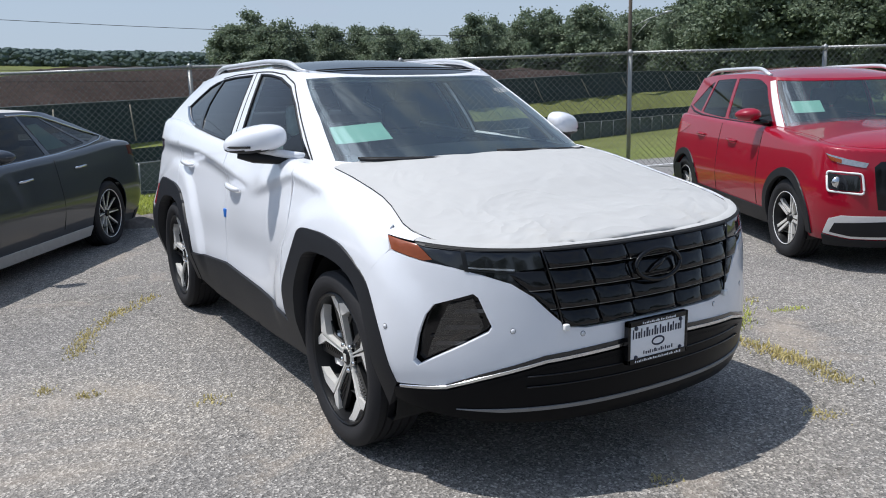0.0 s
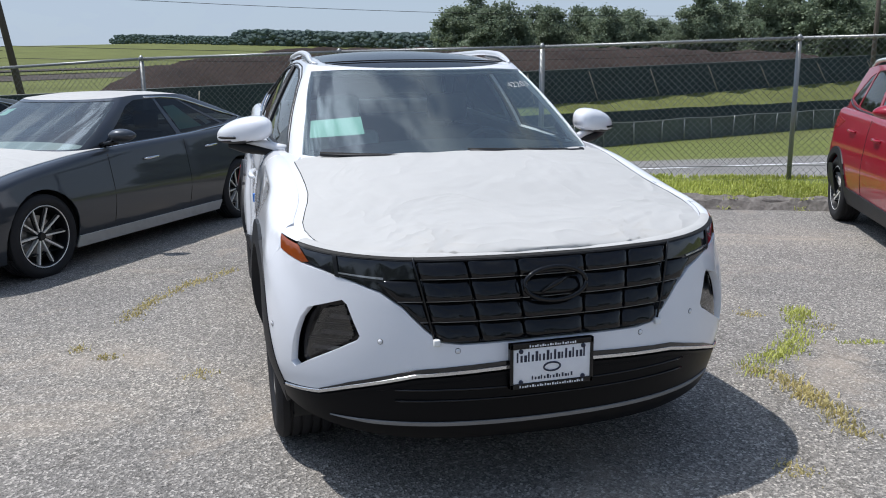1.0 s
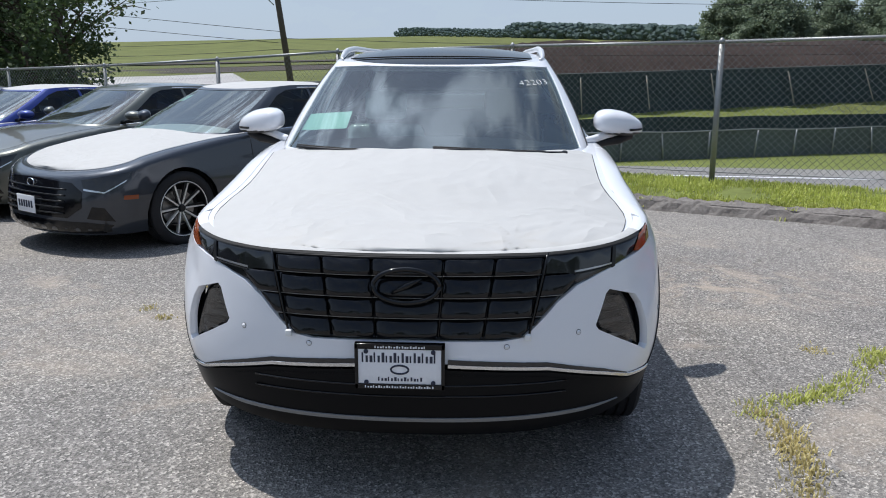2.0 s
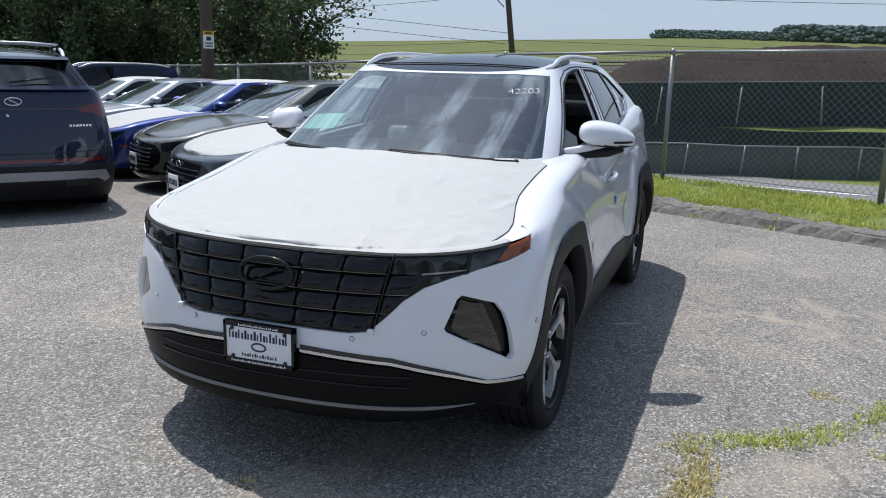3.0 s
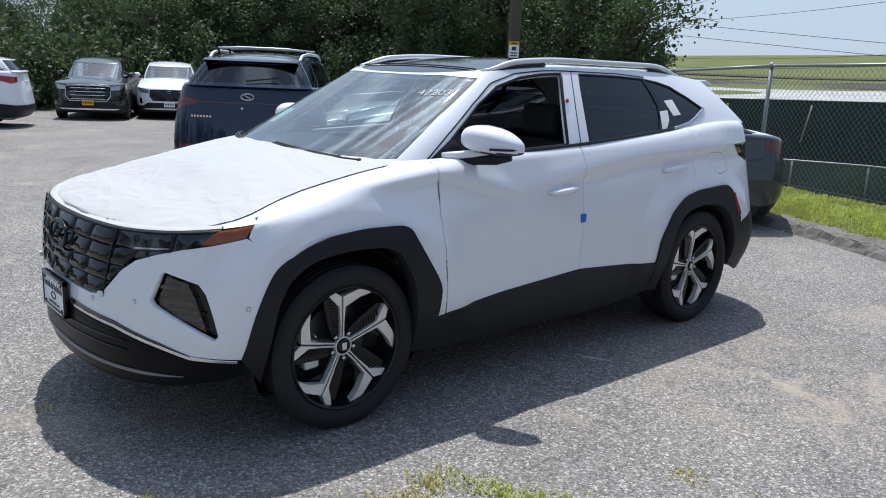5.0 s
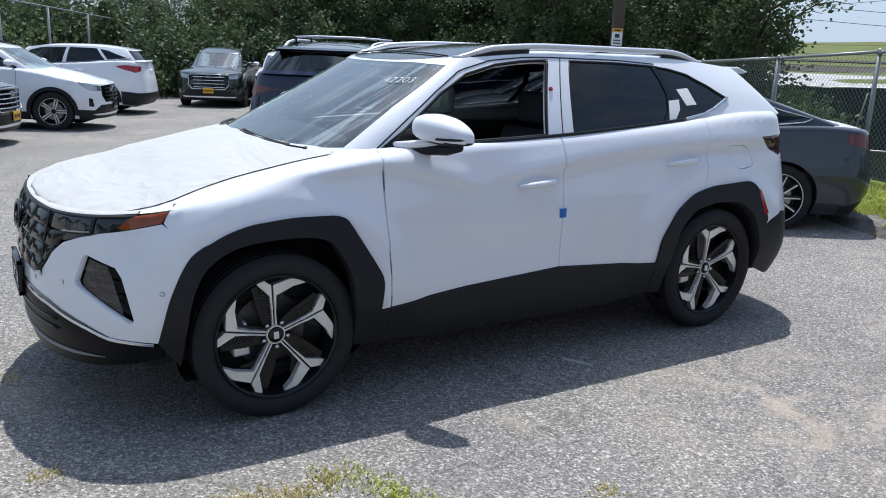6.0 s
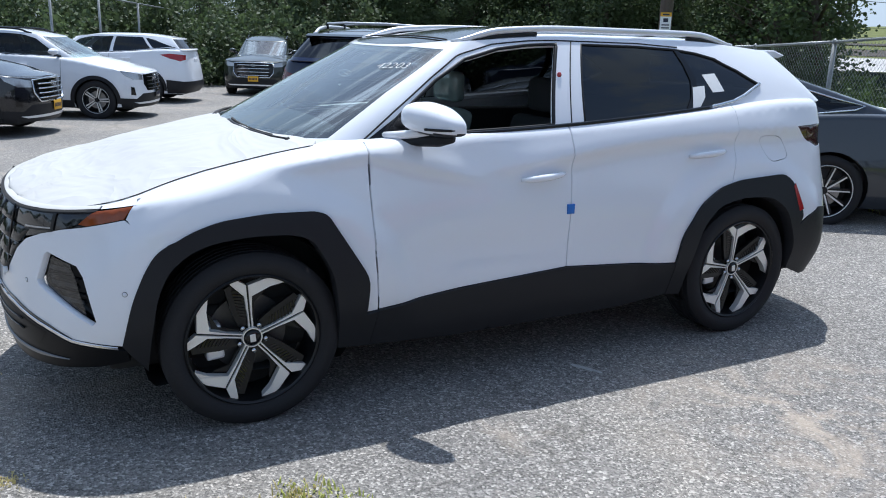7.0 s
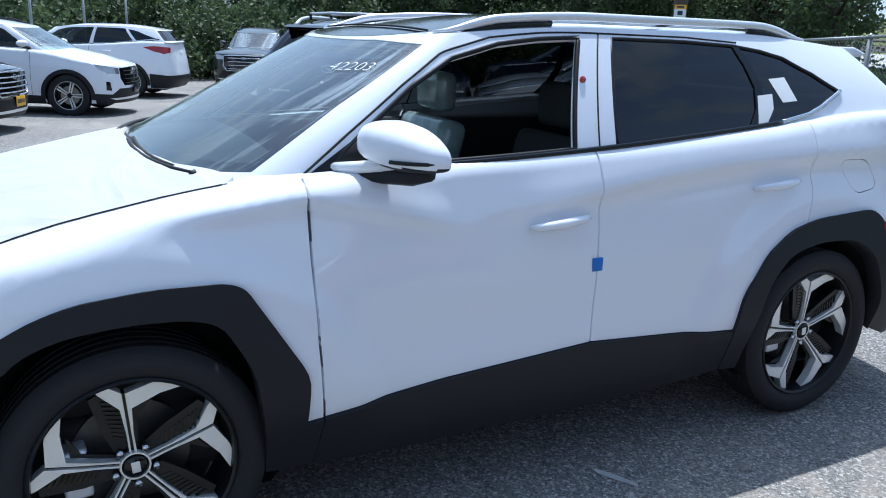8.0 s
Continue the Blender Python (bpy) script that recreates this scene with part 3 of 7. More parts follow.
def ground_sheet():
    ms = [-3000, -1500, -800, -500, -300, -200, -150, -120, -90, -70, -55] + [-45 + 3 * i for i in range(40)] + [80, 100, 130, 170, 230, 300, 500, 800, 1500, 3000]
    ns = [-3000, -800, -300, -120, -60, -30, -15, -6, 0, 4, KERB - 0.012, KERB + 0.012, KERB + 0.14, KERB + 0.16, 6.3, 6.7, 7.1, 7.5, 8, 8.5, 9, 9.8, 10.6, 11.5, 12.5, 13.5, 14.5, 15.5, 17, 19, 21, 23] + [24 + 1.5 * i for i in range(30)] + [72, 80, 90, 105, 125, 150, 180, 230, 300, 400, 500, 600, 750, 900, 1100, 1500, 3000]
    verts = []
    for n in ns:
        for m in ms:
            p = fence_frame(m, n)
            verts.append((p.x, p.y, land(p.x, p.y)))
    k = len(ms)
    faces = [(j * k + i, j * k + i + 1, (j + 1) * k + i + 1, (j + 1) * k + i) for j in range(len(ns) - 1) for i in range(k - 1)]
    me = mesh_of("ground", verts, faces)
    me.set_sharp_from_angle(angle=radians(35))
    me.materials.append(ASPHALT)
    me.materials.append(GRASS)
    me.materials.append(KERBSTONE)
    me.materials.append(OLIVEGRASS)
    for p in me.polygons:
        n = ns[p.index // (k - 1)]
        p.material_index = 0 if n < KERB - 0.02 else 2 if n < KERB + 0.15 else 1 if n < 40 else 3
    return tagged(new("ground", me), "grey asphalt car lot with a kerb, grass verge and fields", "ground", kind="structure")


ground_sheet()

def clear(m, q):
    """The place along the road frame, kept beyond the verge of the lot."""
    return max(m, 16.5 - q)


def field_strip(name, m0, m1, q0, q1, lift, mat, label, seed):
    """A strip of other ground in the fields, with uneven edges."""
    n = 40
    verts, faces = [], []
    for i in range(n + 1):
        m = m0 + (m1 - m0) * i / n
        w0, w1 = 0.12 * (q1 - q0) * noise.noise(Vector((m * 0.05, seed, 0))), 0.12 * (q1 - q0) * noise.noise(Vector((m * 0.05, seed, 4)))
        for j in range(6):
            q = q0 + w0 + (q1 + w1 - q0 - w0) * j / 5
            p = road_frame(clear(m0, q) + (m1 - clear(m0, q)) * i / n, q)
            verts.append((p.x, p.y, land(p.x, p.y) + lift))
    faces = [(6 * i + j, 6 * i + 6 + j, 6 * i + 7 + j, 6 * i + 1 + j) for i in range(n) for j in range(5)]
    me = mesh_of(name, verts, faces)
    me.materials.append(mat)
    return tagged(new(name, me), label, "field", kind="structure")


field_strip("gravel_yard", -120, 4, 62, 118, 0.05, GRAVEL, "pale gravel yard beyond the road", 1)
field_strip("dark_strip", -260, 60, 128, 170, 0.08, DIRT, "dark ploughed strip in the fields", 2)
field_strip("olive_field", -400, 300, 172, 330, 0.15, OLIVEGRASS, "dry olive-green field", 3)
field_strip("dark_strip", -500, 300, 205, 235, 0.4, DIRT, "dark hedge line across the fields", 5)
def lane(name, n0, n1, lift, mat, label):
    """A strip of the road, which runs nearly along x."""
    xs = [-2 + 5 * i for i in range(24)]
    verts = []
    for x in xs:
        for n in (n0, (n0 + n1) / 2, n1):
            y = (n - 0.0934 * x) / 0.9956
            verts.append((x, y, land(x, y) + lift))
    faces = [(3 * i + j, 3 * i + j + 3, 3 * i + j + 4, 3 * i + j + 1) for i in range(len(xs) - 1) for j in (0, 1)]
    me = mesh_of(name, verts, faces)
    me.materials.append(mat)
    return tagged(new(name, me), label, "road", kind="structure")


lane("road", 20.5, 26.9, 0.03, ROADGREY, "pale grey asphalt road beyond the fence")
lane("road_line", 24.1, 24.3, 0.045, PLATEW, "white painted edge line on the road")

def worn_kerb():
    """The broken, weathered edge of the lot: an uneven ridge along the verge."""
    steps = [-13 + 0.05 * i for i in range(460)]
    profile = ((-0.085, -0.01), (-0.050, 0.035), (-0.015, 0.088), (0.04, 0.112), (0.10, 0.120), (0.18, 0.128), (0.30, 0.085))
    verts = []
    for m in steps:
        for k, (dn, dz) in enumerate(profile):
            w = noise.noise(Vector((m * 3.1, k * 0.9, 2))) + 0.6 * noise.noise(Vector((m * 11, k * 1.7, 5)))
            p = fence_frame(m, KERB + dn + 0.022 * w)
            lift = 0.020 * noise.noise(Vector((m * 1.7, k * 0.5, 9))) + 0.034 * noise.noise(Vector((m * 9, k * 2.3, 3)))
            verts.append((p.x, p.y, lot_z(p.x, p.y) + dz + (lift if 0 < k < 6 else 0.0)))
    n = len(profile)
    me = mesh_of("kerb", verts, [(i * n + j, i * n + j + 1, (i + 1) * n + j + 1, (i + 1) * n + j) for i in range(len(steps) - 1) for j in range(n - 1)], smooth_all=False)
    me.flip_normals()
    me.materials.append(KERBSTONE)
    return tagged(new("kerb", me), "weathered, crumbling kerb between asphalt and verge", "kerb", kind="structure")


worn_kerb()

mark = [(0.93, 1.60), (0.96, 1.596), (1.03, 1.632), (1.10, 1.678), (1.08, 1.690), (1.00, 1.655), (0.94, 1.618)]
me = mesh_of("paint_mark", [(x, y, lot_z(x, y) + 0.003) for x, y in mark], [tuple(range(len(mark)))], smooth_all=False)
me.materials.append(plain("worn_white_marking", (0.42, 0.42, 0.40), 0.85, spread=0.35, grain=60, big=12, shine=0.1))
tagged(new("paint_mark", me), "short worn white paint mark on the asphalt", "marking", kind="structure")

# ---- parts that several cars share ----
def arc(cu, cv, r, a0, a1, n=24, squash=1.0):
    return [(cu + r * math.cos(radians(a0 + (a1 - a0) * i / n)), cv + squash * r * math.sin(radians(a0 + (a1 - a0) * i / n))) for i in range(n + 1)]


def tyre_mesh(r, rim, w):
    h = w / 2
    side = [(-h * 0.78, rim - 0.004), (-h * 0.98, rim + 0.25 * (r - rim)), (-h, rim + 0.55 * (r - rim)), (-h * 0.95, r - 0.022), (-h * 0.84, r - 0.006), (-h * 0.78, r)]
    tread = []
    for c in (-0.5, -0.17, 0.17, 0.5):
        tread += [(h * c - 0.006, r), (h * c - 0.004, r - 0.009), (h * c + 0.004, r - 0.009), (h * c + 0.006, r)]
    return lathe(side + tread + [(-a, q) for a, q in side[::-1]], 56)


def seat(car, x, y, low=0.0, cover=None):
    bm = box(x - 0.25, x + 0.25, y - 0.25, y + 0.25, 0.55 + low, 0.72 + low, 0.06, 3)
    part("seat", bm, CABIN, car)
    bm = box(x - 0.24, x + 0.24, y + 0.18, y + 0.32, 0.62 + low, 1.22 + low, 0.06, 3)
    bmesh.ops.rotate(bm, verts=bm.verts, cent=(x, y + 0.2, 0.65 + low), matrix=Matrix.Rotation(radians(-14), 3, "X"))
    part("backrest", bm, cover or CABIN, car)
    part("headrest", box(x - 0.13, x + 0.13, y + 0.34, y + 0.44, 1.22 + low, 1.40 + low, 0.045, 3), cover or CABIN, car)


def arc_pts(r, n=20):
    return [(r * math.cos(2 * math.pi * i / n), r * math.sin(2 * math.pi * i / n)) for i in range(n)]



# ---- the white compact SUV in the middle ----
DSATIN = plain("dull_silver_plastic", (0.20, 0.205, 0.21), 0.4, metal=0.3, spread=0.1)
LOWBLK = plain("black_bumper_plastic", (0.0045, 0.0048, 0.0058), 0.34, spread=0.15, grain=300, shine=0.12)
SMOKE = glass("smoked_lamp_cover", (0.36, 0.37, 0.39), 1.0, 0.0, 1.8)
FOGREF = plain("dark_lamp_reflector", (0.16, 0.165, 0.17), 0.2, metal=0.6, spread=0.4, grain=30)


class Compact(Shape):
    shoulder = ((1.0, 1.008), (1.31, 1.039), (1.54, 1.068), (1.89, 1.110), (2.3, 1.140), (3.2, 1.165))

    def swell(self, y, z):
        def fold(d, up, down):
            """A crease: a soft slope above it, a short steep one below."""
            return math.exp(-(d / (up if d > 0 else down)) ** 2)
        out = 0.0
        line = curve(y, self.shoulder)                            # shoulder crease, rising to the tail lamp
        out -= 0.022 * smooth(0.0, 0.10, line - z) * smooth(1.1, 1.7, y) * smooth(0.62, 0.95, z)
        out += 0.020 * fold(z - line, 0.085, 0.034) * smooth(1.0, 1.4, y) * smooth(3.4, 2.9, y)
        out -= 0.022 * math.exp(-((z - 0.64) / 0.13) ** 2) * smooth(0.5, 0.95, y) * smooth(2.45, 2.0, y)
        for c in (0.0, self.base):
            d = math.hypot((y - c) * 0.93, z - 0.36)
            out += 0.022 * smooth(0.72, 0.60, d) * smooth(0.3, 0.5, z)
        ridge = 1.115 - 0.24 * max(0.0, y - 0.51) - 0.09 * max(0.0, 0.51 - y)   # fender ridge that runs out in the front door
        out += 0.020 * fold(z - ridge, 0.075, 0.034) * smooth(1.16, 0.86, y) * smooth(-0.45, 0.45, y)
        out += 0.008 * smooth(-0.75, -0.45, y) * smooth(0.9, 0.4, y) * smooth(1.0, 0.85, z)
        return out


C = Compact()
suv = thing("compact_suv", "white compact suv with black cladding and film on its hood", "car", m=pose(0, 0, 0))


def top_line(u0, u1, n=24, drop=0.0):
    return [(u0 + (u1 - u0) * i / n, C.v_top(u0 + (u1 - u0) * i / n) - drop) for i in range(n + 1)]


FOG = [(-0.318, 0.69), (-0.342, 0.728), (-0.475, 0.768), (-0.492, 0.754), (-0.536, 0.648), (-0.525, 0.63), (-0.292, 0.504), (-0.275, 0.52)]
ARCH_F = [(-0.185, 0.42), (-0.143, 0.60), (-0.097, 0.715), (-0.054, 0.788), (0.041, 0.846), (0.16, 0.884), (0.354, 0.901), (0.545, 0.897), (0.597, 0.88), (0.779, 0.591), (0.764, 0.437)]
ARCH_F_IN = [(-0.10, 0.30), (-0.085, 0.44), (-0.06, 0.617), (-0.006, 0.745), (0.108, 0.80), (0.277, 0.818), (0.44, 0.812), (0.527, 0.785), (0.615, 0.635), (0.648, 0.408), (0.652, 0.28)]
ARCH_R = [(2.533, 0.471), (2.561, 0.617), (2.68, 0.769), (2.831, 0.855), (2.988, 0.887), (3.321, 0.903), (3.396, 0.855), (3.476, 0.659), (3.443, 0.608)]
ARCH_R_IN = [(2.63, 0.28), (2.63, 0.441), (2.69, 0.655), (2.811, 0.757), (2.991, 0.79), (3.217, 0.782), (3.335, 0.71), (3.43, 0.50), (3.44, 0.34)]
SILL_TOP = [(0.829, 0.445), (1.251, 0.487), (1.837, 0.522), (2.171, 0.500), (2.533, 0.474)]
LAMP_LOW = [(-0.155, 0.905), (-0.30, 0.876), (-0.41, 0.857), (-0.51, 0.830), (-0.596, 0.797), (-0.66, 0.747), (-0.714, 0.680), (-0.757, 0.630), (-0.81, 0.619), (-0.97, 0.622), (-1, 0.622)]
LAMP_TOP = [(-1, 0.932), (-0.82, 0.932), (-0.68, 0.927), (-0.49, 0.935), (-0.30, 0.952), (-0.12, 0.965)]


def soften(line, r):
    """An open line with its bends rounded: four points for each inner one."""
    out = [line[0]]
    for k in range(1, len(line) - 1):
        p, a, b = Vector(line[k]), Vector(line[k - 1]), Vector(line[k + 1])
        da, db = a - p, b - p
        q = min(r, 0.45 * da.length, 0.45 * db.length)
        e0, e1 = p + da.normalized() * q, p + db.normalized() * q
        out += [tuple(e0 * (1 - t) ** 2 + p * 2 * t * (1 - t) + e1 * t * t) for t in (0, 1 / 3, 2 / 3, 1)]
    return out + [line[-1]]


FRONT_ARCH, REAR_ARCH = soften(ARCH_F, 0.05), soften(ARCH_R, 0.05)
FRONT_ARCH_IN, REAR_ARCH_IN = soften(ARCH_F_IN, 0.06), soften(ARCH_R_IN, 0.06)
CHIN = [(-1, 0.545), (-0.93, 0.542), (-0.85, 0.535), (-0.69, 0.521), (-0.49, 0.470), (-0.38, 0.437), (-0.185, 0.42)]

# front end
part("front_bumper", region(C.body, CHIN + FRONT_ARCH[1:13] + LAMP_LOW, [FOG], 0.035, both=True, skirt=0.03), WHITE, suv)
part("grille_backing", region(C.body, LAMP_LOW[::-1] + [(-0.12, 0.965)] + LAMP_TOP[::-1], (), 0.05, off=-0.022, both=True), GLOSSBLK, suv, "gloss black panel behind the grille")
NOSE_TRIM = LAMP_TOP[:5] + [(u, v - 0.014) for u, v in LAMP_TOP[:5][::-1]]
part("grille_top_trim", region(C.body, NOSE_TRIM, (), 0.04, off=0.002, both=True), DARK, suv)


def clip(poly, a, b, c):
    """The part of an outline where a*x + b*z <= c."""
    out = []
    for k in range(len(poly)):
        p, q = poly[k - 1], poly[k]
        dp, dq = a * p[0] + b * p[1] - c, a * q[0] + b * q[1] - c
        if dp * dq < 0:
            t = dp / (dp - dq)
            out.append((p[0] + t * (q[0] - p[0]), p[1] + t * (q[1] - p[1])))
        if dq <= 0:
            out.append(q)
    return out


FILMBLK = plain("film_over_black_grille", (0.006, 0.006, 0.007), 0.09, coat=0.10, spread=0.2, bump=0.40, grain=10, shine=0.36)


def slope_line():
    """The slanting lower edge of the grille, as a*x - z <= c."""
    (x0, _, z0), (x1, _, z1) = C.body(-0.66, 0.747), C.body(-0.757, 0.630)
    a = (z0 - z1) / (x0 - x1)
    return a, a * (x0 - 0.010) - z0


def tile(quad, sx, proud):
    """A glossy pillow-shaped tile over an outline in x and z, its edges set back."""
    cx, cz = sum(p[0] for p in quad) / len(quad), sum(p[1] for p in quad) / len(quad)
    bm = bmesh.new()
    rings = []
    for k, d in ((1.0, -0.020), (1.0, -0.002), (0.93, 0.005), (0.75, 0.009), (0.40, 0.012)):
        loop = []
        for i in range(len(quad)):
            p, q = quad[i], quad[(i + 1) % len(quad)]
            for t in (0, 1 / 3, 2 / 3):
                x, z = p[0] + (q[0] - p[0]) * t, p[1] + (q[1] - p[1]) * t
                x, z = cx + (x - cx) * k, cz + (z - cz) * k - 0.012 * (1 - k)
                drop = 0.016 * smooth(-0.030, 0.036, z - cz) * proud
                loop.append(bm.verts.new((sx * x, C.body(C.u_nose(x), z)[1] - d * proud + drop, z)))
        rings.append(loop)
    n = len(rings[0])
    for a, b in zip(rings, rings[1:]):
        for i in range(n):
            bm.faces.new((a[i], a[(i + 1) % n], b[(i + 1) % n], b[i]))
    bm.faces.new(rings[-1])
    bmesh.ops.recalc_face_normals(bm, faces=bm.faces[:])
    if sum(f.normal.y * f.calc_area() for f in bm.faces) > 0:
        bmesh.ops.reverse_faces(bm, faces=bm.faces[:])
    for f in bm.faces:
        f.smooth = True
    return bm


SA, SC = slope_line()
rows_z = [0.908, 0.842, 0.768, 0.698, 0.628]
for r in range(4):
    z1, z0 = rows_z[r] - 0.004, rows_z[r + 1] + 0.004
    s1, s0 = 0.060 * (0.908 - z1) / 0.28, 0.060 * (0.908 - z0) / 0.28          # the seams lean in towards the bottom
    for x0, x1 in ((-0.125, 0.125), (0.125, 0.30), (0.30, 0.47), (0.478, 0.70)):
        for sx in ((1,) if x0 < 0 else (1, -1)):
            if x0 < 0:
                quad = [(x0 + 0.0015 + s1 * 0.3, z1), (x1 - 0.0015 - s1 * 0.3, z1), (x1 - 0.0015 - s0 * 0.3, z0), (x0 + 0.0015 + s0 * 0.3, z0)]
            else:
                g0, g1 = (0.3 if x0 < 0.2 else 0.7 if x0 < 0.4 else 1.0), (0.7 if x1 < 0.4 else 1.0)
                quad = [(x0 + 0.0015 - s1 * g0, z1), (x1 - 0.0015 - s1 * g1, z1), (x1 - 0.0015 - s0 * g1, z0), (x0 + 0.0015 - s0 * g0, z0)]
            if x0 > 0.4 and r == 0:
                continue
            quad = clip(quad, SA, -1.0, SC)
            if len(quad) < 3 or max(p[0] for p in quad) - min(p[0] for p in quad) < 0.02:
                continue
            t_ = part("grille_tile", tile(quad, sx, 1.0 if x0 < 0.4 else 0.5), FILMBLK, suv)
            low = sorted(quad, key=lambda p: p[1])[:2]
            if r < 3 and low[0][0] != low[1][0]:
                low.sort()
                part("tile_trim", tube([(sx * x, C.body(C.u_nose(x), z0)[1] - 0.001, z0 - 0.002) for x in [low[0][0] + (low[1][0] - low[0][0]) * q / 3 for q in range(4)]], 0.0015, 5), STEEL, suv)
for sx in (1, -1):
    part("grille_divider", tube([(sx * (0.474 - 0.060 * (0.908 - z) / 0.28), C.body(C.u_nose(0.474 - 0.060 * (0.908 - z) / 0.28), z)[1] - 0.001, z) for z in (0.915, 0.86, 0.80, 0.74, 0.68, 0.632)], 0.004, 6), GLOSSBLK, suv)
part("grille_band", region(C.body, [(u, v - 0.019) for u, v in LAMP_TOP[:-1]] + [(-0.262, 0.944), (-0.25, 0.957)] + [(u, v + 0.003) for u, v in LAMP_TOP[-2::-1]], (), 0.03, off=0.001, both=True, skirt=0.01), CLAD, suv, "thin black band under the hood edge")

# emblem under the film: an oval ring with a plain slanted figure
ring_pts = []
for i in range(33):
    a = 2 * math.pi * i / 32
    x, z = 0.112 * math.cos(a), 0.815 + 0.056 * math.sin(a)
    ring_pts.append((x, C.body(C.u_nose(x), z)[1] - 0.020, z))
emblem = part("emblem", tube(ring_pts, 0.0085, 10), GLOSSBLK, suv, "dark oval emblem under clear film")
part("emblem_stroke", tube([(-0.050, C.body(-1, 0.790)[1] - 0.017, 0.790), (0.0, C.body(-1, 0.815)[1] - 0.019, 0.815), (0.050, C.body(-1, 0.840)[1] - 0.017, 0.840)], [0.006, 0.011, 0.006], 8), GLOSSBLK, emblem)

for right in (False, True):
    sx = -1 if right else 1
    lens = [(-0.335, 0.884), (-0.41, 0.860), (-0.51, 0.833), (-0.60, 0.806), (-0.622, 0.842), (-0.692, 0.846), (-0.684, 0.908), (-0.49, 0.916), (-0.30, 0.933), (-0.262, 0.940)]
    head = part("headlight", region(C.body, lens, (), 0.04, off=-0.003, right=right, skirt=0.02), LAMP, suv, "smoked headlight strip")
    part("light_blade", region(C.body, [(-0.605, 0.842), (-0.45, 0.856), (-0.45, 0.861), (-0.605, 0.849)], (), 0.03, off=0.001, right=right, skirt=0.002), LAMPC, head)
    part("light_blade", region(C.body, [(-0.605, 0.834), (-0.45, 0.849), (-0.45, 0.852), (-0.605, 0.838)], (), 0.03, off=0.003, right=right, skirt=0.004), DALLOY, head)
    part("light_blade", region(C.body, [(-0.462, 0.842), (-0.447, 0.846), (-0.432, 0.921), (-0.447, 0.920)], (), 0.03, off=0.002, right=right, skirt=0.003), DALLOY, head)
    part("turn_signal", region(C.body, [(-0.158, 0.908), (-0.30, 0.879), (-0.333, 0.884), (-0.262, 0.944), (-0.122, 0.962)], (), 0.03, off=0.0, right=right, skirt=0.02), AMBER, suv, "amber corner lens of the headlight")
    inner = [(u * 0.93 - 0.029, 0.635 + (v - 0.635) * 0.93) for u, v in FOG]
    pocket = part("fog_lamp", region(C.body, FOG, (), 0.04, off=-0.045, right=right, skirt=0.0), GLOSSBLK, suv, "black recessed lamp pocket in the bumper")
    for k in range(3):
        zz = 0.575 + 0.058 * k
        a = -0.315 - 0.030 * k
        part("lamp_reflector", region(C.body, [(a - 0.03, zz), (a - 0.155 + 0.006 * k, zz + 0.004), (a - 0.160 + 0.006 * k, zz + 0.018), (a - 0.04, zz + 0.016)], (), 0.03, off=-0.034, right=right, skirt=0.01), FOGREF, pocket)
        part("lamp_divider", region(C.body, [(a - 0.02, zz + 0.034), (a - 0.17 + 0.006 * k, zz + 0.038), (a - 0.17 + 0.006 * k, zz + 0.044), (a - 0.02, zz + 0.041)], (), 0.03, off=-0.030, right=right, skirt=0.01), DALLOY, pocket)
    part("lamp_lens", region(C.body, [(-0.325, 0.535), (-0.50, 0.63), (-0.51, 0.65), (-0.475, 0.748), (-0.39, 0.725), (-0.37, 0.68)], (), 0.04, off=-0.020, right=right, skirt=0.004), SMOKE, pocket)
    for uu, zz in ((-0.598, 0.633), (-0.166, 0.634), (-0.80, 0.60)):
        p = Vector(C.body(uu, zz))
        q = Vector(C.body(uu + 0.01, zz)) - Vector(C.body(uu - 0.01, zz))
        n = Vector((q.y, -q.x, 0)).normalized()
        p.x, n.x = sx * p.x, sx * n.x
        part("parking_sensor", tube([p - n * 0.01, p + n * 0.002], 0.0085, 14), WHITE, suv)
        part("sensor_ring", tube([p - n * 0.01, p + n * 0.0010], 0.0100, 14), CABIN2, suv)
    # side panels
    part("front_fender", region(C.body, [(-0.148, 0.908), (-0.054, 0.793)] + FRONT_ARCH[13:] + [(0.822, 0.442), (0.803, 0.694), (0.799, 0.953), (0.80, 1.116)] + top_line(0.80, -0.115, 30)[:-1] + [(-0.118, 0.968)], (), 0.024, right=right, skirt=0.03), WHITE, suv)
    fd = part("front_door", region(C.body, SILL_TOP[:2] + [(1.834, 0.522), (1.853, 0.827), (1.862, 0.943), (1.860, 1.12)] + top_line(1.860, 0.809, 20) + [(0.808, 0.953), (0.811, 0.694)], (), 0.020, right=right, skirt=0.03), WHITE, suv)
    rd = part("rear_door", region(C.body, [(1.841, 0.522)] + SILL_TOP[3:] + REAR_ARCH[1:13] + [(2.918, 0.868), (2.962, 1.009), (2.976, 1.205)] + top_line(2.976, 1.868, 22) + [(1.869, 0.943), (1.860, 0.827)], (), 0.022, right=right, skirt=0.03), WHITE, suv)
    FUEL = rounded([(3.143, 1.118), (3.334, 1.112), (3.40, 0.985), (3.225, 0.968)], 0.05)
    TAIL = [(3.455, 1.163), (3.64, 1.172), (4.54, 1.16), (4.54, 1.06), (3.64, 1.042), (3.55, 1.075)]
    holes = [TAIL] if right else [TAIL, FUEL]
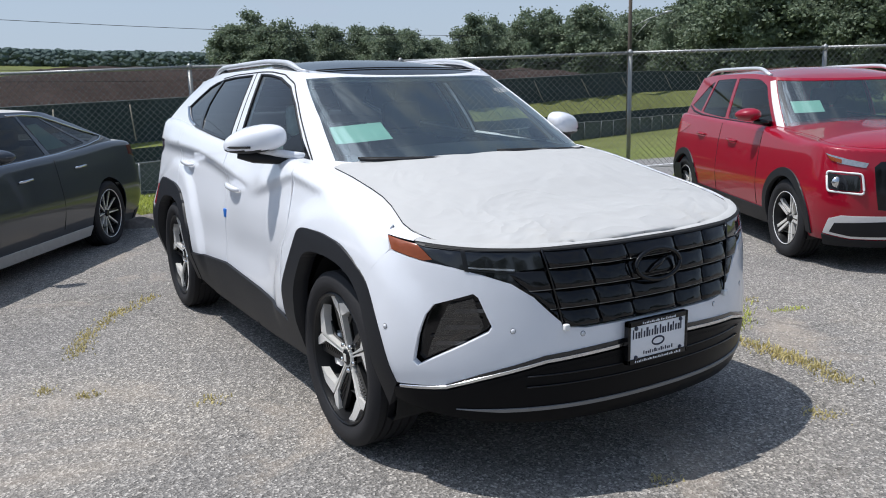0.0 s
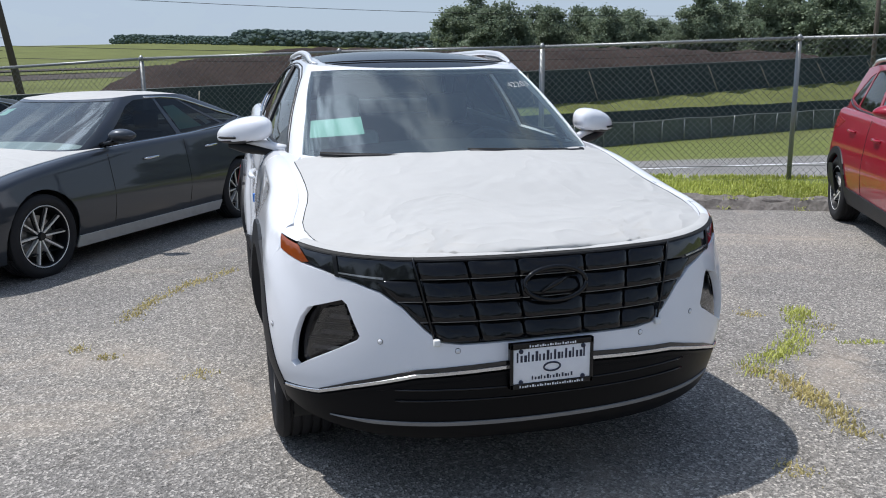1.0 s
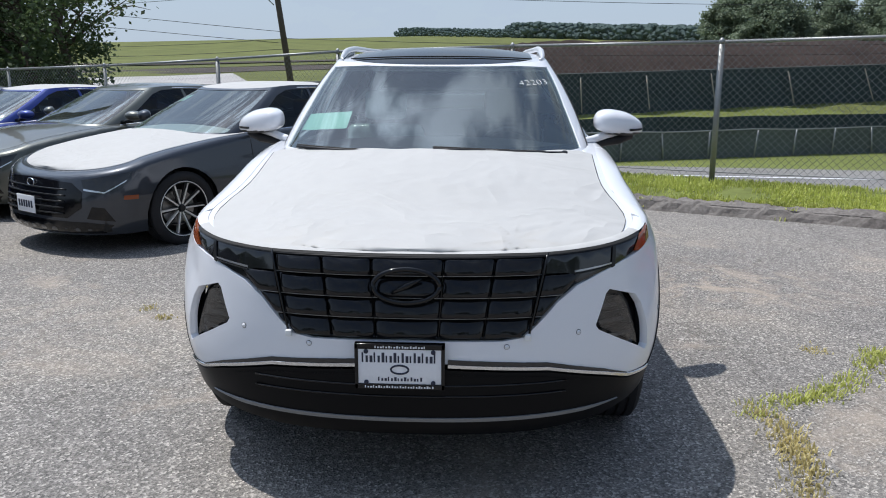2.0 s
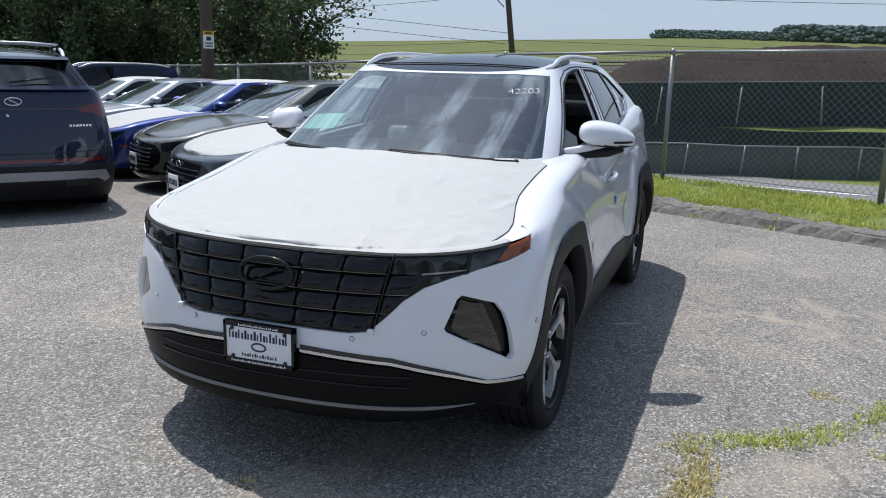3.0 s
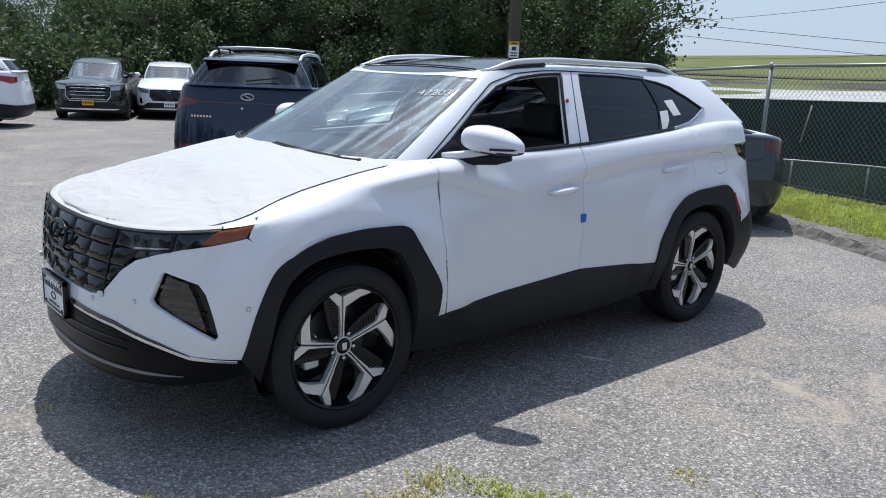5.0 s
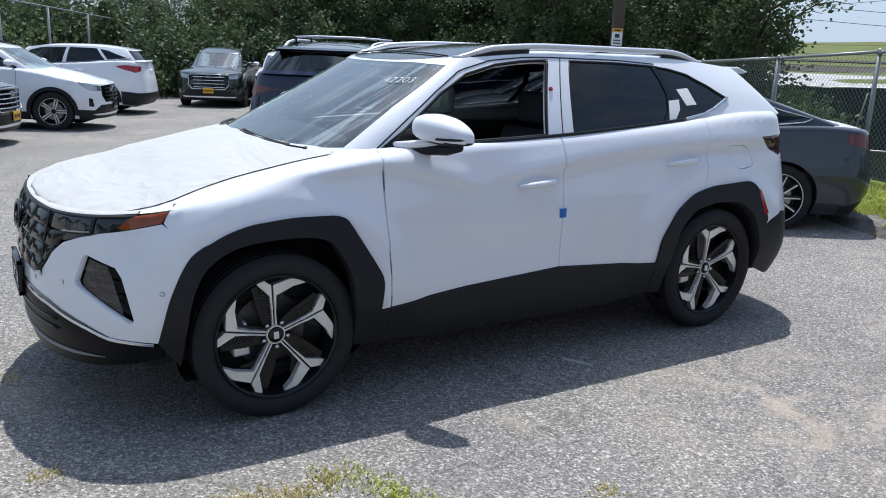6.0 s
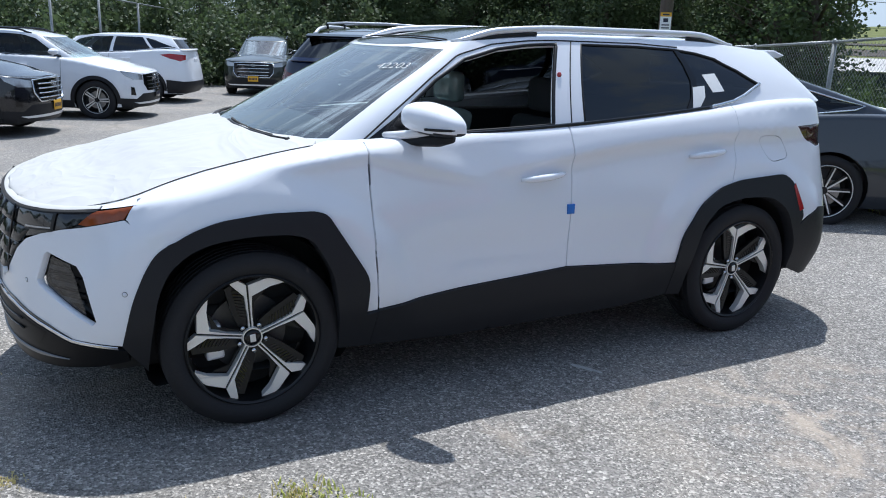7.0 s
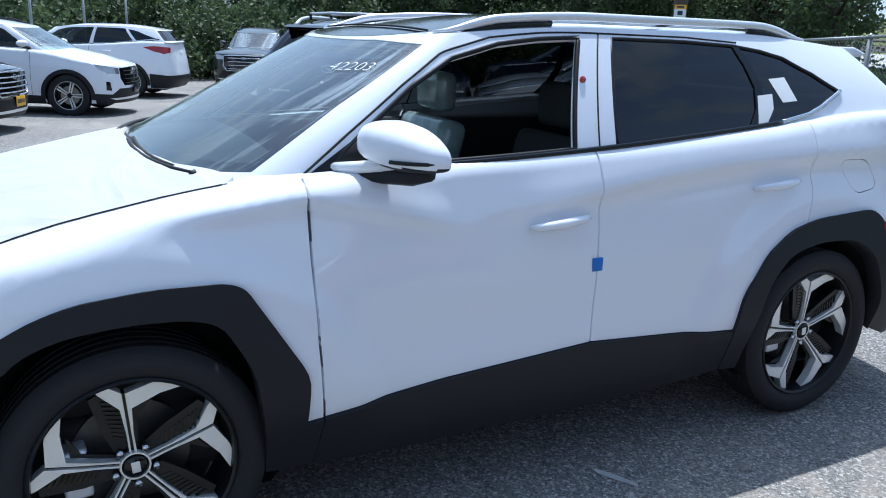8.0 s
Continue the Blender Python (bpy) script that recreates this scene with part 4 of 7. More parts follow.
    part("rear_quarter", region(C.body, [(2.925, 0.868)] + REAR_ARCH[13:] + [(3.60, 0.70), (4.0, 0.66), (4.54, 0.64)] + top_line(4.54, 2.983, 40) + [(2.969, 1.009)], holes, 0.04, right=right, skirt=0.03), WHITE, suv)
    part("tail_lamp", region(C.body, TAIL, (), 0.05, off=-0.004, right=right, skirt=0.02), DARKRED, suv)
    if not right:
        part("fuel_flap", region(C.body, rounded([(3.147, 1.114), (3.331, 1.108), (3.395, 0.988), (3.228, 0.972)], 0.05), (), 0.04, skirt=0.01), WHITE, suv)
    part("rear_bumper", region(C.body, [(3.452, 0.34), (3.45, 0.60), (3.60, 0.695), (4.0, 0.655), (4.54, 0.635), (4.54, 0.28), (3.6, 0.28)], (), 0.05, right=right, off=0.004), CLAD, suv)
    # cladding
    arch = part("arch_trim", region(C.body, FRONT_ARCH[:-1] + [(0.768, 0.43), (0.822, 0.44), (0.80, 0.27)] + FRONT_ARCH_IN[::-1], (), 0.03, off=0.014, right=right, skirt=0.07, relief=lambda u, v: -0.010 * smooth(0.15, -0.05, u)), CLAD, suv)
    part("arch_trim", region(C.body, REAR_ARCH + [(3.452, 0.36)] + REAR_ARCH_IN[::-1] + [(2.53, 0.29)], (), 0.03, off=0.016, right=right, skirt=0.07), CLAD, suv)
    part("red_reflector", region(C.body, [(3.392, 0.83), (3.405, 0.845), (3.468, 0.70), (3.435, 0.69)], (), 0.03, off=0.019, right=right, skirt=0.006), REDLENS, suv)
    part("sill_trim", region(C.body, [(0.826, 0.441)] + [(u, v - 0.004) for u, v in SILL_TOP] + [(2.527, 0.29), (2.2, 0.255), (1.2, 0.245), (0.803, 0.27)], (), 0.04, off=0.012, right=right, skirt=0.05), CLAD, suv)
    # wheel wells
    for c in (0.0, C.base):
        well = lathe([(0.52, 0.30), (0.52, 0.43), (0.86, 0.435)], 40)
        for v in well.vertices:
            v.co = Vector((sx * v.co.x, v.co.y + c, max(0.22, v.co.z + 0.385)))
        part("wheel_well", well, DARK, suv)
    # door handles
    for u0, z0, u1, z1, owner in ((1.557, 0.962, 1.817, 0.978, fd), (2.627, 1.026, 2.890, 1.044, rd)):
        pts, rad = [], []
        for i in range(9):
            t = i / 8
            x, y, z = C.body(u0 + (u1 - u0) * t, z0 + (z1 - z0) * t)
            pts.append((sx * (x + 0.012 + 0.022 * math.sin(math.pi * t) ** 0.6), y, z))
            rad.append(0.008 + 0.009 * math.sin(math.pi * t) ** 0.5)
        part("door_handle", tube(pts, rad, 10), WHITE, owner)
    x, y, z = C.body(1.853, 0.805)
    part("blue_tape", box(sx * x - 0.004 if sx > 0 else sx * x - 0.006, sx * x + 0.006 if sx > 0 else sx * x + 0.004, y - 0.022, y + 0.022, 0.781, 0.829, 0.003), BLUETAG, suv, "blue tape tab over the door gap")

part("lower_bumper", region(C.body, [(-1, 0.275), (-0.70, 0.278), (-0.45, 0.298), (-0.28, 0.325), (-0.16, 0.355), (-0.17, 0.402)] + [(u, v - 0.020) for u, v in CHIN[-2::-1]], (), 0.04, off=0.006, both=True, skirt=0.04), LOWBLK, suv)
part("intake_mesh", region(C.body, [(-1, 0.385), (-0.55, 0.375), (-0.50, 0.44), (-0.70, 0.487), (-1, 0.512)], (), 0.05, off=0.0075, both=True, skirt=0.0), LOWBLK, suv)
for k in range(2):
    part("intake_slat", tube([(sx_, C.body(C.u_nose(abs(sx_)), 0.425 + 0.04 * k)[1] - 0.008, 0.425 + 0.04 * k) for sx_ in [-0.55 + 1.1 * i / 24 for i in range(25)]], 0.004, 6), GLOSSBLK, suv)
part("chrome_strip", region(C.body, CHIN[1:-1] + [(-0.20, 0.418), (-0.20, 0.409)] + [(u, v - 0.011) for u, v in CHIN[-2:0:-1]], (), 0.03, off=0.008, both=True, skirt=0.006), CHROME, suv)
# shade of the bumper's recess, laid on as a dark strip above the chrome
part("chin_shade", region(C.body, [(u, v + 0.001) for u, v in CHIN[1:-1]] + [(u, v + d) for (u, v), d in zip(CHIN[-2:0:-1], (0.002, 0.010, 0.015, 0.016, 0.016))], (), 0.03, off=0.004, both=True, skirt=0.004), LAMP, suv, "dark strip standing in for shade over the chrome line")
part("skid_strip", region(C.body, [(-1, 0.330), (-0.75, 0.331), (-0.55, 0.334), (-0.40, 0.346), (-0.55, 0.346), (-0.75, 0.344), (-1, 0.343)], (), 0.03, off=0.012, both=True, skirt=0.01), DSATIN, suv)
for sx in (1, -1):
    part("film_tab", box(sx * 0.412 - 0.011, sx * 0.412 + 0.011, -0.884, -0.866, 0.622, 0.645, 0.004), PAPER, suv)

# hood under its protective film, with the wrinkles that it shows
def wrinkles(a, u):
    x, y, z = C.hood(a, u)
    w = 0.006 * noise.noise(Vector((x * 2.6, y * 2.0, 1.3))) + 0.0024 * noise.noise(Vector((x * 9, y * 6, 4.1))) - 0.0022 * abs(noise.noise(Vector((x * 7 + 0.8 * noise.noise(Vector((x * 3, y * 3, 9))), y * 5, 7.7))))
    cx, cy = 0.36, -0.74                                      # folds that fan out from a pinch near the nose
    r, fan = math.hypot(x - cx, y - cy), math.atan2(y - cy, x - cx)
    w += 0.011 * (1 - abs(math.sin(fan * 4.5 + 1.2 * noise.noise(Vector((r * 5, 3, 1)))))) ** 3 * smooth(0.0, 0.05, r) * math.exp(-(r / 0.30) ** 2)
    far_r, far_fan = math.hypot(x + 0.30, y + 0.72), math.atan2(y + 0.72, x + 0.30)
    w += 0.006 * (1 - abs(math.sin(far_fan * 3.5 + 1.5 * noise.noise(Vector((far_r * 4, 8, 1)))))) ** 3 * smooth(0.0, 0.06, far_r) * math.exp(-(far_r / 0.26) ** 2)
    w += 0.010 * max(0.0, math.sin(x * 13 + 3 * noise.noise(Vector((x * 2, y * 3, 2))))) ** 3 * smooth(-0.2, -0.55, y) * smooth(-0.1, 0.3, x)
    w += 0.006 * math.exp(-((y + 0.66 + 0.05 * math.sin(x * 5)) / 0.02) ** 2) * smooth(0.45, 0.1, abs(x))
    return w * smooth(1.0, 0.93, abs(a))


hood_outer = [(0, -0.9995), (1.0, -0.9995), (1.0, -0.33), (0.976, -0.24), (0.958, -0.10), (0.950, 0.05), (0.952, 0.25), (0.965, 0.60), (0.90, 0.63), (0.80, 0.585), (0.65, 0.495), (0.45, 0.452), (0.2, 0.425), (0, 0.422)]
part("hood", region(C.hood, hood_outer, (), 0.016, off=0.003, skirt=0.02, both=True, relief=wrinkles), FILM, suv, "hood under a wrinkled white protective film")
lip = [(u, LV) for u, LV in [(LAMP_TOP[0][0] + (-0.25 - LAMP_TOP[0][0]) * i / 30, 0) for i in range(31)]]
lip_low = [(u, curve(u, LAMP_TOP) + 0.0015) for u, _ in lip]
part("hood_edge", region(C.body, lip_low + [(u, C.v_top(u)) for u, _ in lip[::-1]], (), 0.02, off=0.003, both=True, skirt=0.0), FILM, suv)
for right in (False, True):
    tip = [-0.245 + 0.135 * i / 10 for i in range(11)]
    part("fender_tip", region(C.body, [(u, curve(u, LAMP_TOP) + 0.001) for u in tip] + [(u, C.v_top(u)) for u in tip[::-1]], (), 0.02, off=0.001, right=right, skirt=0.0), WHITE, suv)
part("cowl", region(C.hood, [(0, 0.38), (0.5, 0.42), (0.8, 0.54), (0.93, 0.60), (0.99, 0.80), (0, 0.80)], (), 0.04, off=-0.012, both=True), CLAD, suv)
for right in (False, True):
    gap = [C.hood(a + 0.006, u) for a, u in ((0.982, -0.29), (0.970, -0.24), (0.961, -0.17), (0.954, -0.10), (0.948, -0.02), (0.946, 0.05), (0.946, 0.15), (0.948, 0.25), (0.954, 0.42), (0.961, 0.585))]
    part("hood_gap", tube([(-x if right else x, y, z + 0.001) for x, y, z in gap], 0.0021, 5), DARK, suv)
    part("fender_top", region(C.hood, [(0.993, -0.31), (0.962, -0.22), (0.948, -0.10), (0.940, 0.05), (0.942, 0.25), (0.955, 0.60), (0.90, 0.70), (0.90, 0.95), (1.0, 0.95), (1.0, -0.29)], (), 0.03, off=-0.002, right=right, skirt=0.01), WHITE, suv)

# cabin
WS = [(-1, 0.03), (-0.6, 0.035), (-0.245, 0.06), (-0.255, 0.49), (-0.20, 0.925), (-0.6, 0.975), (-1, 0.98)]
FW = [(0.006, 0.085), (0.0, 0.30), (0.0, 0.60), (0.022, 0.80), (0.088, 0.888), (0.164, 0.912), (0.247, 0.918), (0.327, 0.03), (0.10, 0.03)]
RW = [(0.320, 0.918), (0.392, 0.035), (0.639, 0.062), (0.655, 0.22), (0.661, 0.45), (0.648, 0.68), (0.627, 0.872), (0.5, 0.905)]
QW = [(0.640, 0.868), (0.70, 0.82), (0.76, 0.745), (0.82, 0.55), (0.862, 0.33), (0.80, 0.17), (0.765, 0.105), (0.71, 0.072), (0.653, 0.066), (0.669, 0.22), (0.674, 0.46), (0.660, 0.69)]
RG = [(1.14, 0.12), (1.16, 0.90), (2, 0.90), (2, 0.12)]
part("cabin_frame", region(C.green, [(-1, -0.01), (2, -0.01), (2, 1), (-1, 1)], [WS, FW, [(0.320, 0.918), (0.392, 0.035)] + [(0.639, 0.062), (0.71, 0.072), (0.765, 0.105), (0.80, 0.17), (0.862, 0.33), (0.82, 0.55), (0.76, 0.745), (0.70, 0.82), (0.640, 0.868), (0.627, 0.872), (0.5, 0.905)], RG], 0.035, both=True, skirt=0.03), WHITE, suv)
part("windshield", region(C.green, WS, (), 0.06, off=-0.003, both=True, skirt=0.004), SCREENGLASS, suv)
WB = [(-1, 0.02), (-0.6, 0.025), (-0.235, 0.05), (-0.248, 0.49), (-0.19, 0.94), (-0.6, 0.985), (-1, 0.99)]
WI = [(-1, 0.10), (-0.6, 0.105), (-0.30, 0.125), (-0.305, 0.49), (-0.25, 0.905), (-0.6, 0.955), (-1, 0.96)]
part("windshield_border", region(C.green, WB + WI[::-1], (), 0.03, off=-0.008, both=True, skirt=0.0), GLOSSBLK, suv)
part("rear_window", region(C.green, RG, (), 0.08, off=-0.003, both=True, skirt=0.004), TINT, suv)


def edge_strip(loop, r, off, sx, closed=False):
    pts = []
    src = dense(loop, 0.03) if closed else [p for k in range(len(loop) - 1) for p in [(loop[k][0] + (loop[k + 1][0] - loop[k][0]) * i / 6, loop[k][1] + (loop[k + 1][1] - loop[k][1]) * i / 6) for i in range(6)]] + [loop[-1]]
    for u, v in src + ([src[0]] if closed else []):
        x, y, z = C.green(u, v)
        pts.append((sx * (x + off), y, z))
    return tube(pts, r, 6)


for right in (False, True):
    sx = -1 if right else 1
    if right:
        part("door_glass", region(C.green, FW, (), 0.06, off=-0.006, right=True, skirt=0.004), CLEAR, suv)
    part("rear_door_glass", region(C.green, RW, (), 0.06, off=-0.005, right=right, skirt=0.004), TINT, suv)
    part("quarter_glass", region(C.green, QW, (), 0.06, off=-0.005, right=right, skirt=0.004), TINT, suv)
    part("window_divider", region(C.green, [(0.627, 0.874), (0.642, 0.870), (0.662, 0.69), (0.676, 0.46), (0.671, 0.22), (0.655, 0.062), (0.637, 0.062), (0.653, 0.22), (0.659, 0.45), (0.646, 0.68)], (), 0.03, off=0.001, right=right, skirt=0.006), GLOSSBLK, suv)
    part("window_seal", edge_strip(FW, 0.009, -0.004, sx, True), CLAD, suv)
    part("window_seal", edge_strip([(0.392, 0.03), (0.320, 0.918), (0.5, 0.905), (0.627, 0.872), (0.70, 0.82), (0.76, 0.745), (0.82, 0.55), (0.862, 0.33)], 0.007, -0.003, sx), CLAD, suv)
    part("belt_strip", edge_strip([(0.02, 0.012), (0.2, 0.012), (0.39, 0.018), (0.64, 0.045), (0.70, 0.055)], 0.011, 0.004, sx), GLOSSBLK, suv)
    part("belt_strip", edge_strip([(0.70, 0.055), (0.765, 0.092), (0.80, 0.155), (0.866, 0.325)], 0.010, 0.003, sx), CHROME, suv)
    part("pillar_gap", edge_strip([(0.285, 0.955), (0.366, 0.0)], 0.0035, 0.0, sx), DARK, suv)
    part("pillar_gap", edge_strip([(-0.035, 0.02), (-0.045, 0.30), (-0.045, 0.62), (-0.02, 0.84), (0.06, 0.945), (0.16, 0.96), (0.285, 0.955), (0.5, 0.945), (0.64, 0.905)], 0.004, 0.0, sx), DARK, suv)
    # roof rail
    pts = []
    for i in range(41):
        t = i / 40
        y = 1.06 + 1.86 * t
        lift = 0.030 * smooth(0, 0.14, t) * smooth(1, 0.84, t)
        lo, hi = -1.0, 2.0
        for _ in range(26):
            m_ = (lo + hi) / 2
            lo, hi = (m_, hi) if C.green(m_, 1)[1] < y else (lo, m_)
        x, _, z = C.top_sheet(0.965, lo)
        pts.append((sx * x, y, z + lift + 0.004))
    rail = tube(pts, [0.0165 - 0.010 * (smooth(0.10, 0, i / 40) + smooth(0.90, 1, i / 40)) for i in range(41)], 10)
    part("roof_rail", rail, SATIN, suv, "satin silver roof rail")
    part("rail_foot", tube([(x_, y_, z_ - 0.024) for x_, y_, z_ in pts[2:11]], 0.011, 8), GLOSSBLK, suv)
    part("rail_foot", tube([(x_, y_, z_ - 0.024) for x_, y_, z_ in pts[-9:-2]], 0.011, 8), GLOSSBLK, suv)
    # wing mirror
    bm = bmesh.new()
    bmesh.ops.create_uvsphere(bm, u_segments=28, v_segments=18, radius=1)
    for v in bm.verts:
        q = v.co.copy()
        thin = 1 - 0.25 * smooth(-0.2, 1.0, q.x)
        e = Vector([math.copysign(abs(c) ** 0.72, c) for c in q])
        v.co = Vector((0.945 + 0.135 * e.x, 0.80 + 0.05 * e.x + (0.115 * e.y if e.y < 0 else 0.050 * e.y) * thin, 1.240 - 0.020 * e.x + (0.080 if e.z > 0 else 0.050) * e.z * thin))
    for f in bm.faces:
        f.smooth = True
    lowbm = bm.copy()
    bmesh.ops.delete(bm, geom=[f for f in bm.faces if f.calc_center_median().z < 1.207], context="FACES")
    bmesh.ops.delete(lowbm, geom=[f for f in lowbm.faces if f.calc_center_median().z >= 1.207], context="FACES")
    for b_ in (bm, lowbm):
        for v in b_.verts:
            v.co.x *= sx
        if sx < 0:
            bmesh.ops.reverse_faces(b_, faces=b_.faces[:])
    wm = part("wing_mirror", bm, WHITE, suv)
    part("lower_shell", lowbm, CLAD, wm)
    part("signal_strip", tube([(sx * (0.955 + 0.118 * math.sin(a) * 0.99), 0.80 + 0.05 * math.sin(a) - 0.1130 * math.cos(a) ** 0.72, 1.222) for a in [radians(q) for q in range(20, 88, 8)]], 0.006, 6), DARK, wm)
    part("mirror_glass", region(lambda u, v: (0.950 + 0.085 * u, 0.838 + 0.04 * u, 1.236 - 0.01 * u + 0.040 * v), arc_pts(1.0), (), 0.2, right=right, skirt=0.004, centre=(0.95, 0.7, 1.2)), CHROME, wm)
    part("mirror_arm", tube([(sx * 0.745, 0.62, 1.172), (sx * 0.80, 0.68, 1.176), (sx * 0.87, 0.75, 1.190), (sx * 0.95, 0.79, 1.205)], [0.014, 0.020, 0.020, 0.018], 10), WHITE, wm)
    part("arm_shadow_gap", tube([(sx * 0.75, 0.64, 1.148), (sx * 0.86, 0.755, 1.158), (sx * 0.95, 0.80, 1.172), (sx * 1.02, 0.83, 1.185)], [0.014, 0.026, 0.032, 0.02], 8), CLAD, wm)
    part("sail_panel", region(C.green, [(-0.02, 0.02), (0.10, 0.02), (0.085, 0.16), (0.0, 0.30)], (), 0.04, off=0.004, right=right), GLOSSBLK, suv)

part("roof_glass", region(C.top_sheet, [(0, -1), (0.86, -1), (0.86, 1.0), (0.86, 1.9), (0, 1.9)], (), 0.06, off=0.001, both=True), GLOSSBLK, suv, "gloss black panoramic roof")
part("roof_side", region(C.top_sheet, [(0.865, -1), (1.0, -1), (1.0, 2), (0, 2), (0, 1.905), (0.865, 1.9)], (), 0.06, both=True), WHITE, suv)
part("roof_joint", tube([(x, C.top_sheet(abs(x) / 0.6, -0.12)[1] - 0.03, C.top_sheet(abs(x) / 0.6, -0.12)[2] + 0.001) for x in [-0.5 + i / 10 for i in range(11)]], 0.004, 6), DARK, suv)
sp = prism([(3.10, 1.575), (3.36, 1.575), (3.455, 1.545), (3.40, 1.530), (3.20, 1.54)], -0.50, 0.50, lambda u, v, a: (a, u - 0.25 * abs(a) ** 2 * 0.9, v + 0.045 * (1 - (abs(a) / 0.5) ** 2)), 0.006)
part("spoiler", sp, WHITE, suv)

# wipers
def on_screen(x, v, lift):
    u = -1 + 2 / math.pi * math.asin(min(1.0, abs(x) / 0.76) ** (C.pg / 2))
    p = Vector(C.green(u, v))
    return Vector((math.copysign(p.x, x), p.y - 0.5 * lift, p.z + 0.87 * lift))


for x0, x1, v0, v1 in ((0.62, 0.02, 0.005, 0.050), (-0.10, -0.64, 0.005, 0.045)):
    w = part("wiper", tube([on_screen(x0 + (x1 - x0) * t, v0 + (v1 - v0) * t, 0.016) for t in [i / 8 for i in range(9)]], 0.007, 6), CLAD, suv)
    part("wiper_blade", tube([on_screen(x0 + (x1 - x0) * (0.15 + 0.85 * t), v0 + (v1 - v0) * t + 0.02, 0.012) for t in [i / 8 for i in range(9)]], 0.007, 6), DARK, w)
    part("wiper_pivot", tube([on_screen(x0, v0, 0.0), on_screen(x0, v0, 0.020)], 0.014, 10), CLAD, w)

# number plate with frame; its writing is plain bars
plate = part("license_plate", box(-0.163, 0.121, -0.9345, -0.922, 0.477, 0.603, 0.001), PLATEW, suv, "white dealer plate in a black frame")
for x0, x1, z0, z1 in ((-0.174, 0.132, 0.602, 0.622), (-0.174, 0.132, 0.460, 0.479), (-0.174, -0.162, 0.460, 0.622), (0.120, 0.132, 0.460, 0.622)):
    part("plate_frame", box(x0, x1, -0.938, -0.915, z0, z1, 0.002), GLOSSBLK, plate)
for x0, x1, z0, z1, w_, mt in ((-0.150, 0.108, 0.555, 0.590, 0.0135, INK), (-0.095, 0.060, 0.489, 0.503, 0.011, INK), (-0.105, 0.070, 0.607, 0.615, 0.009, PLATEW), (-0.14, 0.098, 0.465, 0.473, 0.009, PLATEW)):
    n = int((x1 - x0) / w_)
    for k in range(n):
        a = x0 + (x1 - x0) * k / n
        tall = 1.0 if k % 5 in (0, 3) else 0.68
        y_ = -0.9355 if mt is INK else -0.9390
        part("printed_bar", box(a, a + (x1 - x0) / n * (0.42 + 0.3 * ((k * 7) % 3) / 2), y_, y_ + 0.004, z0, z0 + (z1 - z0) * tall), mt, plate)
part("printed_oval", tube([(-0.021 + 0.030 * math.cos(2 * math.pi * i / 24), -0.9345, 0.530 + 0.015 * math.sin(2 * math.pi * i / 24)) for i in range(25)], 0.0035, 6), INK, plate)
for x, z in ((-0.135, 0.594), (0.093, 0.594), (-0.135, 0.484), (0.093, 0.484)):
    part("plate_screw", tube([(x, -0.933, z), (x, -0.9385, z)], 0.008, 10), INK, plate)

# inside
part("floor_pan", box(-0.78, 0.78, -0.55, 3.4, 0.27, 0.50, 0.04), DARK, suv)
part("engine_block", box(-0.60, 0.60, -0.72, 0.5, 0.30, 0.90, 0.06), DARK, suv)
part("dashboard", region(lambda u, v: (u * 0.70, 0.18 + 0.62 * v + 0.08 * (1 - u * u) * -1, 1.085 - 0.10 * v * v - 0.03 * u * u), [(-1, 0), (1, 0), (1, 1), (-1, 1)], (), 0.12, skirt=0.25, centre=(0, 0.5, 0)), CABIN2, suv)
part("door_card", box(0.70, 0.76, 0.5, 2.9, 0.45, 1.15, 0.02), CABIN, suv)
part("door_card", box(-0.76, -0.70, 0.5, 2.9, 0.45, 1.15, 0.02), CABIN, suv)
part("headliner", region(C.top_sheet, [(0, -0.9), (0.97, -0.9), (0.97, 1.9), (0, 1.9)], (), 0.1, off=-0.035, both=True), CABIN2, suv)
ringw = [(0.37 + 0.185 * math.cos(2 * math.pi * i / 28), 0.86 + 0.06 * math.sin(2 * math.pi * i / 28), 1.04 + 0.172 * math.sin(2 * math.pi * i / 28)) for i in range(29)]
sw = part("steering_wheel", tube(ringw, 0.014, 8), CABIN2, suv)
part("hub", box(0.29, 0.45, 0.84, 0.89, 0.99, 1.07, 0.02), CABIN2, sw)
seat(suv, 0.37, 1.36)
seat(suv, -0.37, 1.16, 0.0, PLASTIC)
part("rear_bench", box(-0.62, 0.62, 2.30, 2.75, 0.55, 0.74, 0.06, 3), CABIN, suv)
bm = box(-0.62, 0.62, 2.68, 2.82, 0.66, 1.24, 0.06, 3)
part("rear_backrest", bm, CABIN, suv)

# stickers
def on_glass(poly, off, right):
    return region(C.green, poly, (), 0.06, off=off, right=right, skirt=0.001)


part("window_sticker", on_glass([(-0.27, 0.405), (-0.655, 0.463), (-0.664, 0.286), (-0.305, 0.24)], -0.012, True), STICKER, suv, "pale green paper sticker inside the windshield")
part("paper_note", on_glass([(0.700, 0.52), (0.742, 0.53), (0.752, 0.256), (0.718, 0.257)], -0.003, False), PAPER, suv)
part("taped_paper", on_glass([(0.660, 0.350), (0.695, 0.355), (0.690, 0.20), (0.672, 0.07), (0.652, 0.07)], 0.003, False), PAPER, suv)
part("red_mark", tube([Vector(C.green(0.288, 0.58)) + Vector((0.002, 0, 0)), Vector(C.green(0.288, 0.58)) + Vector((0.006, 0.0, 0))], 0.013, 10), REDLENS, suv, "red paint dab on the door pillar")


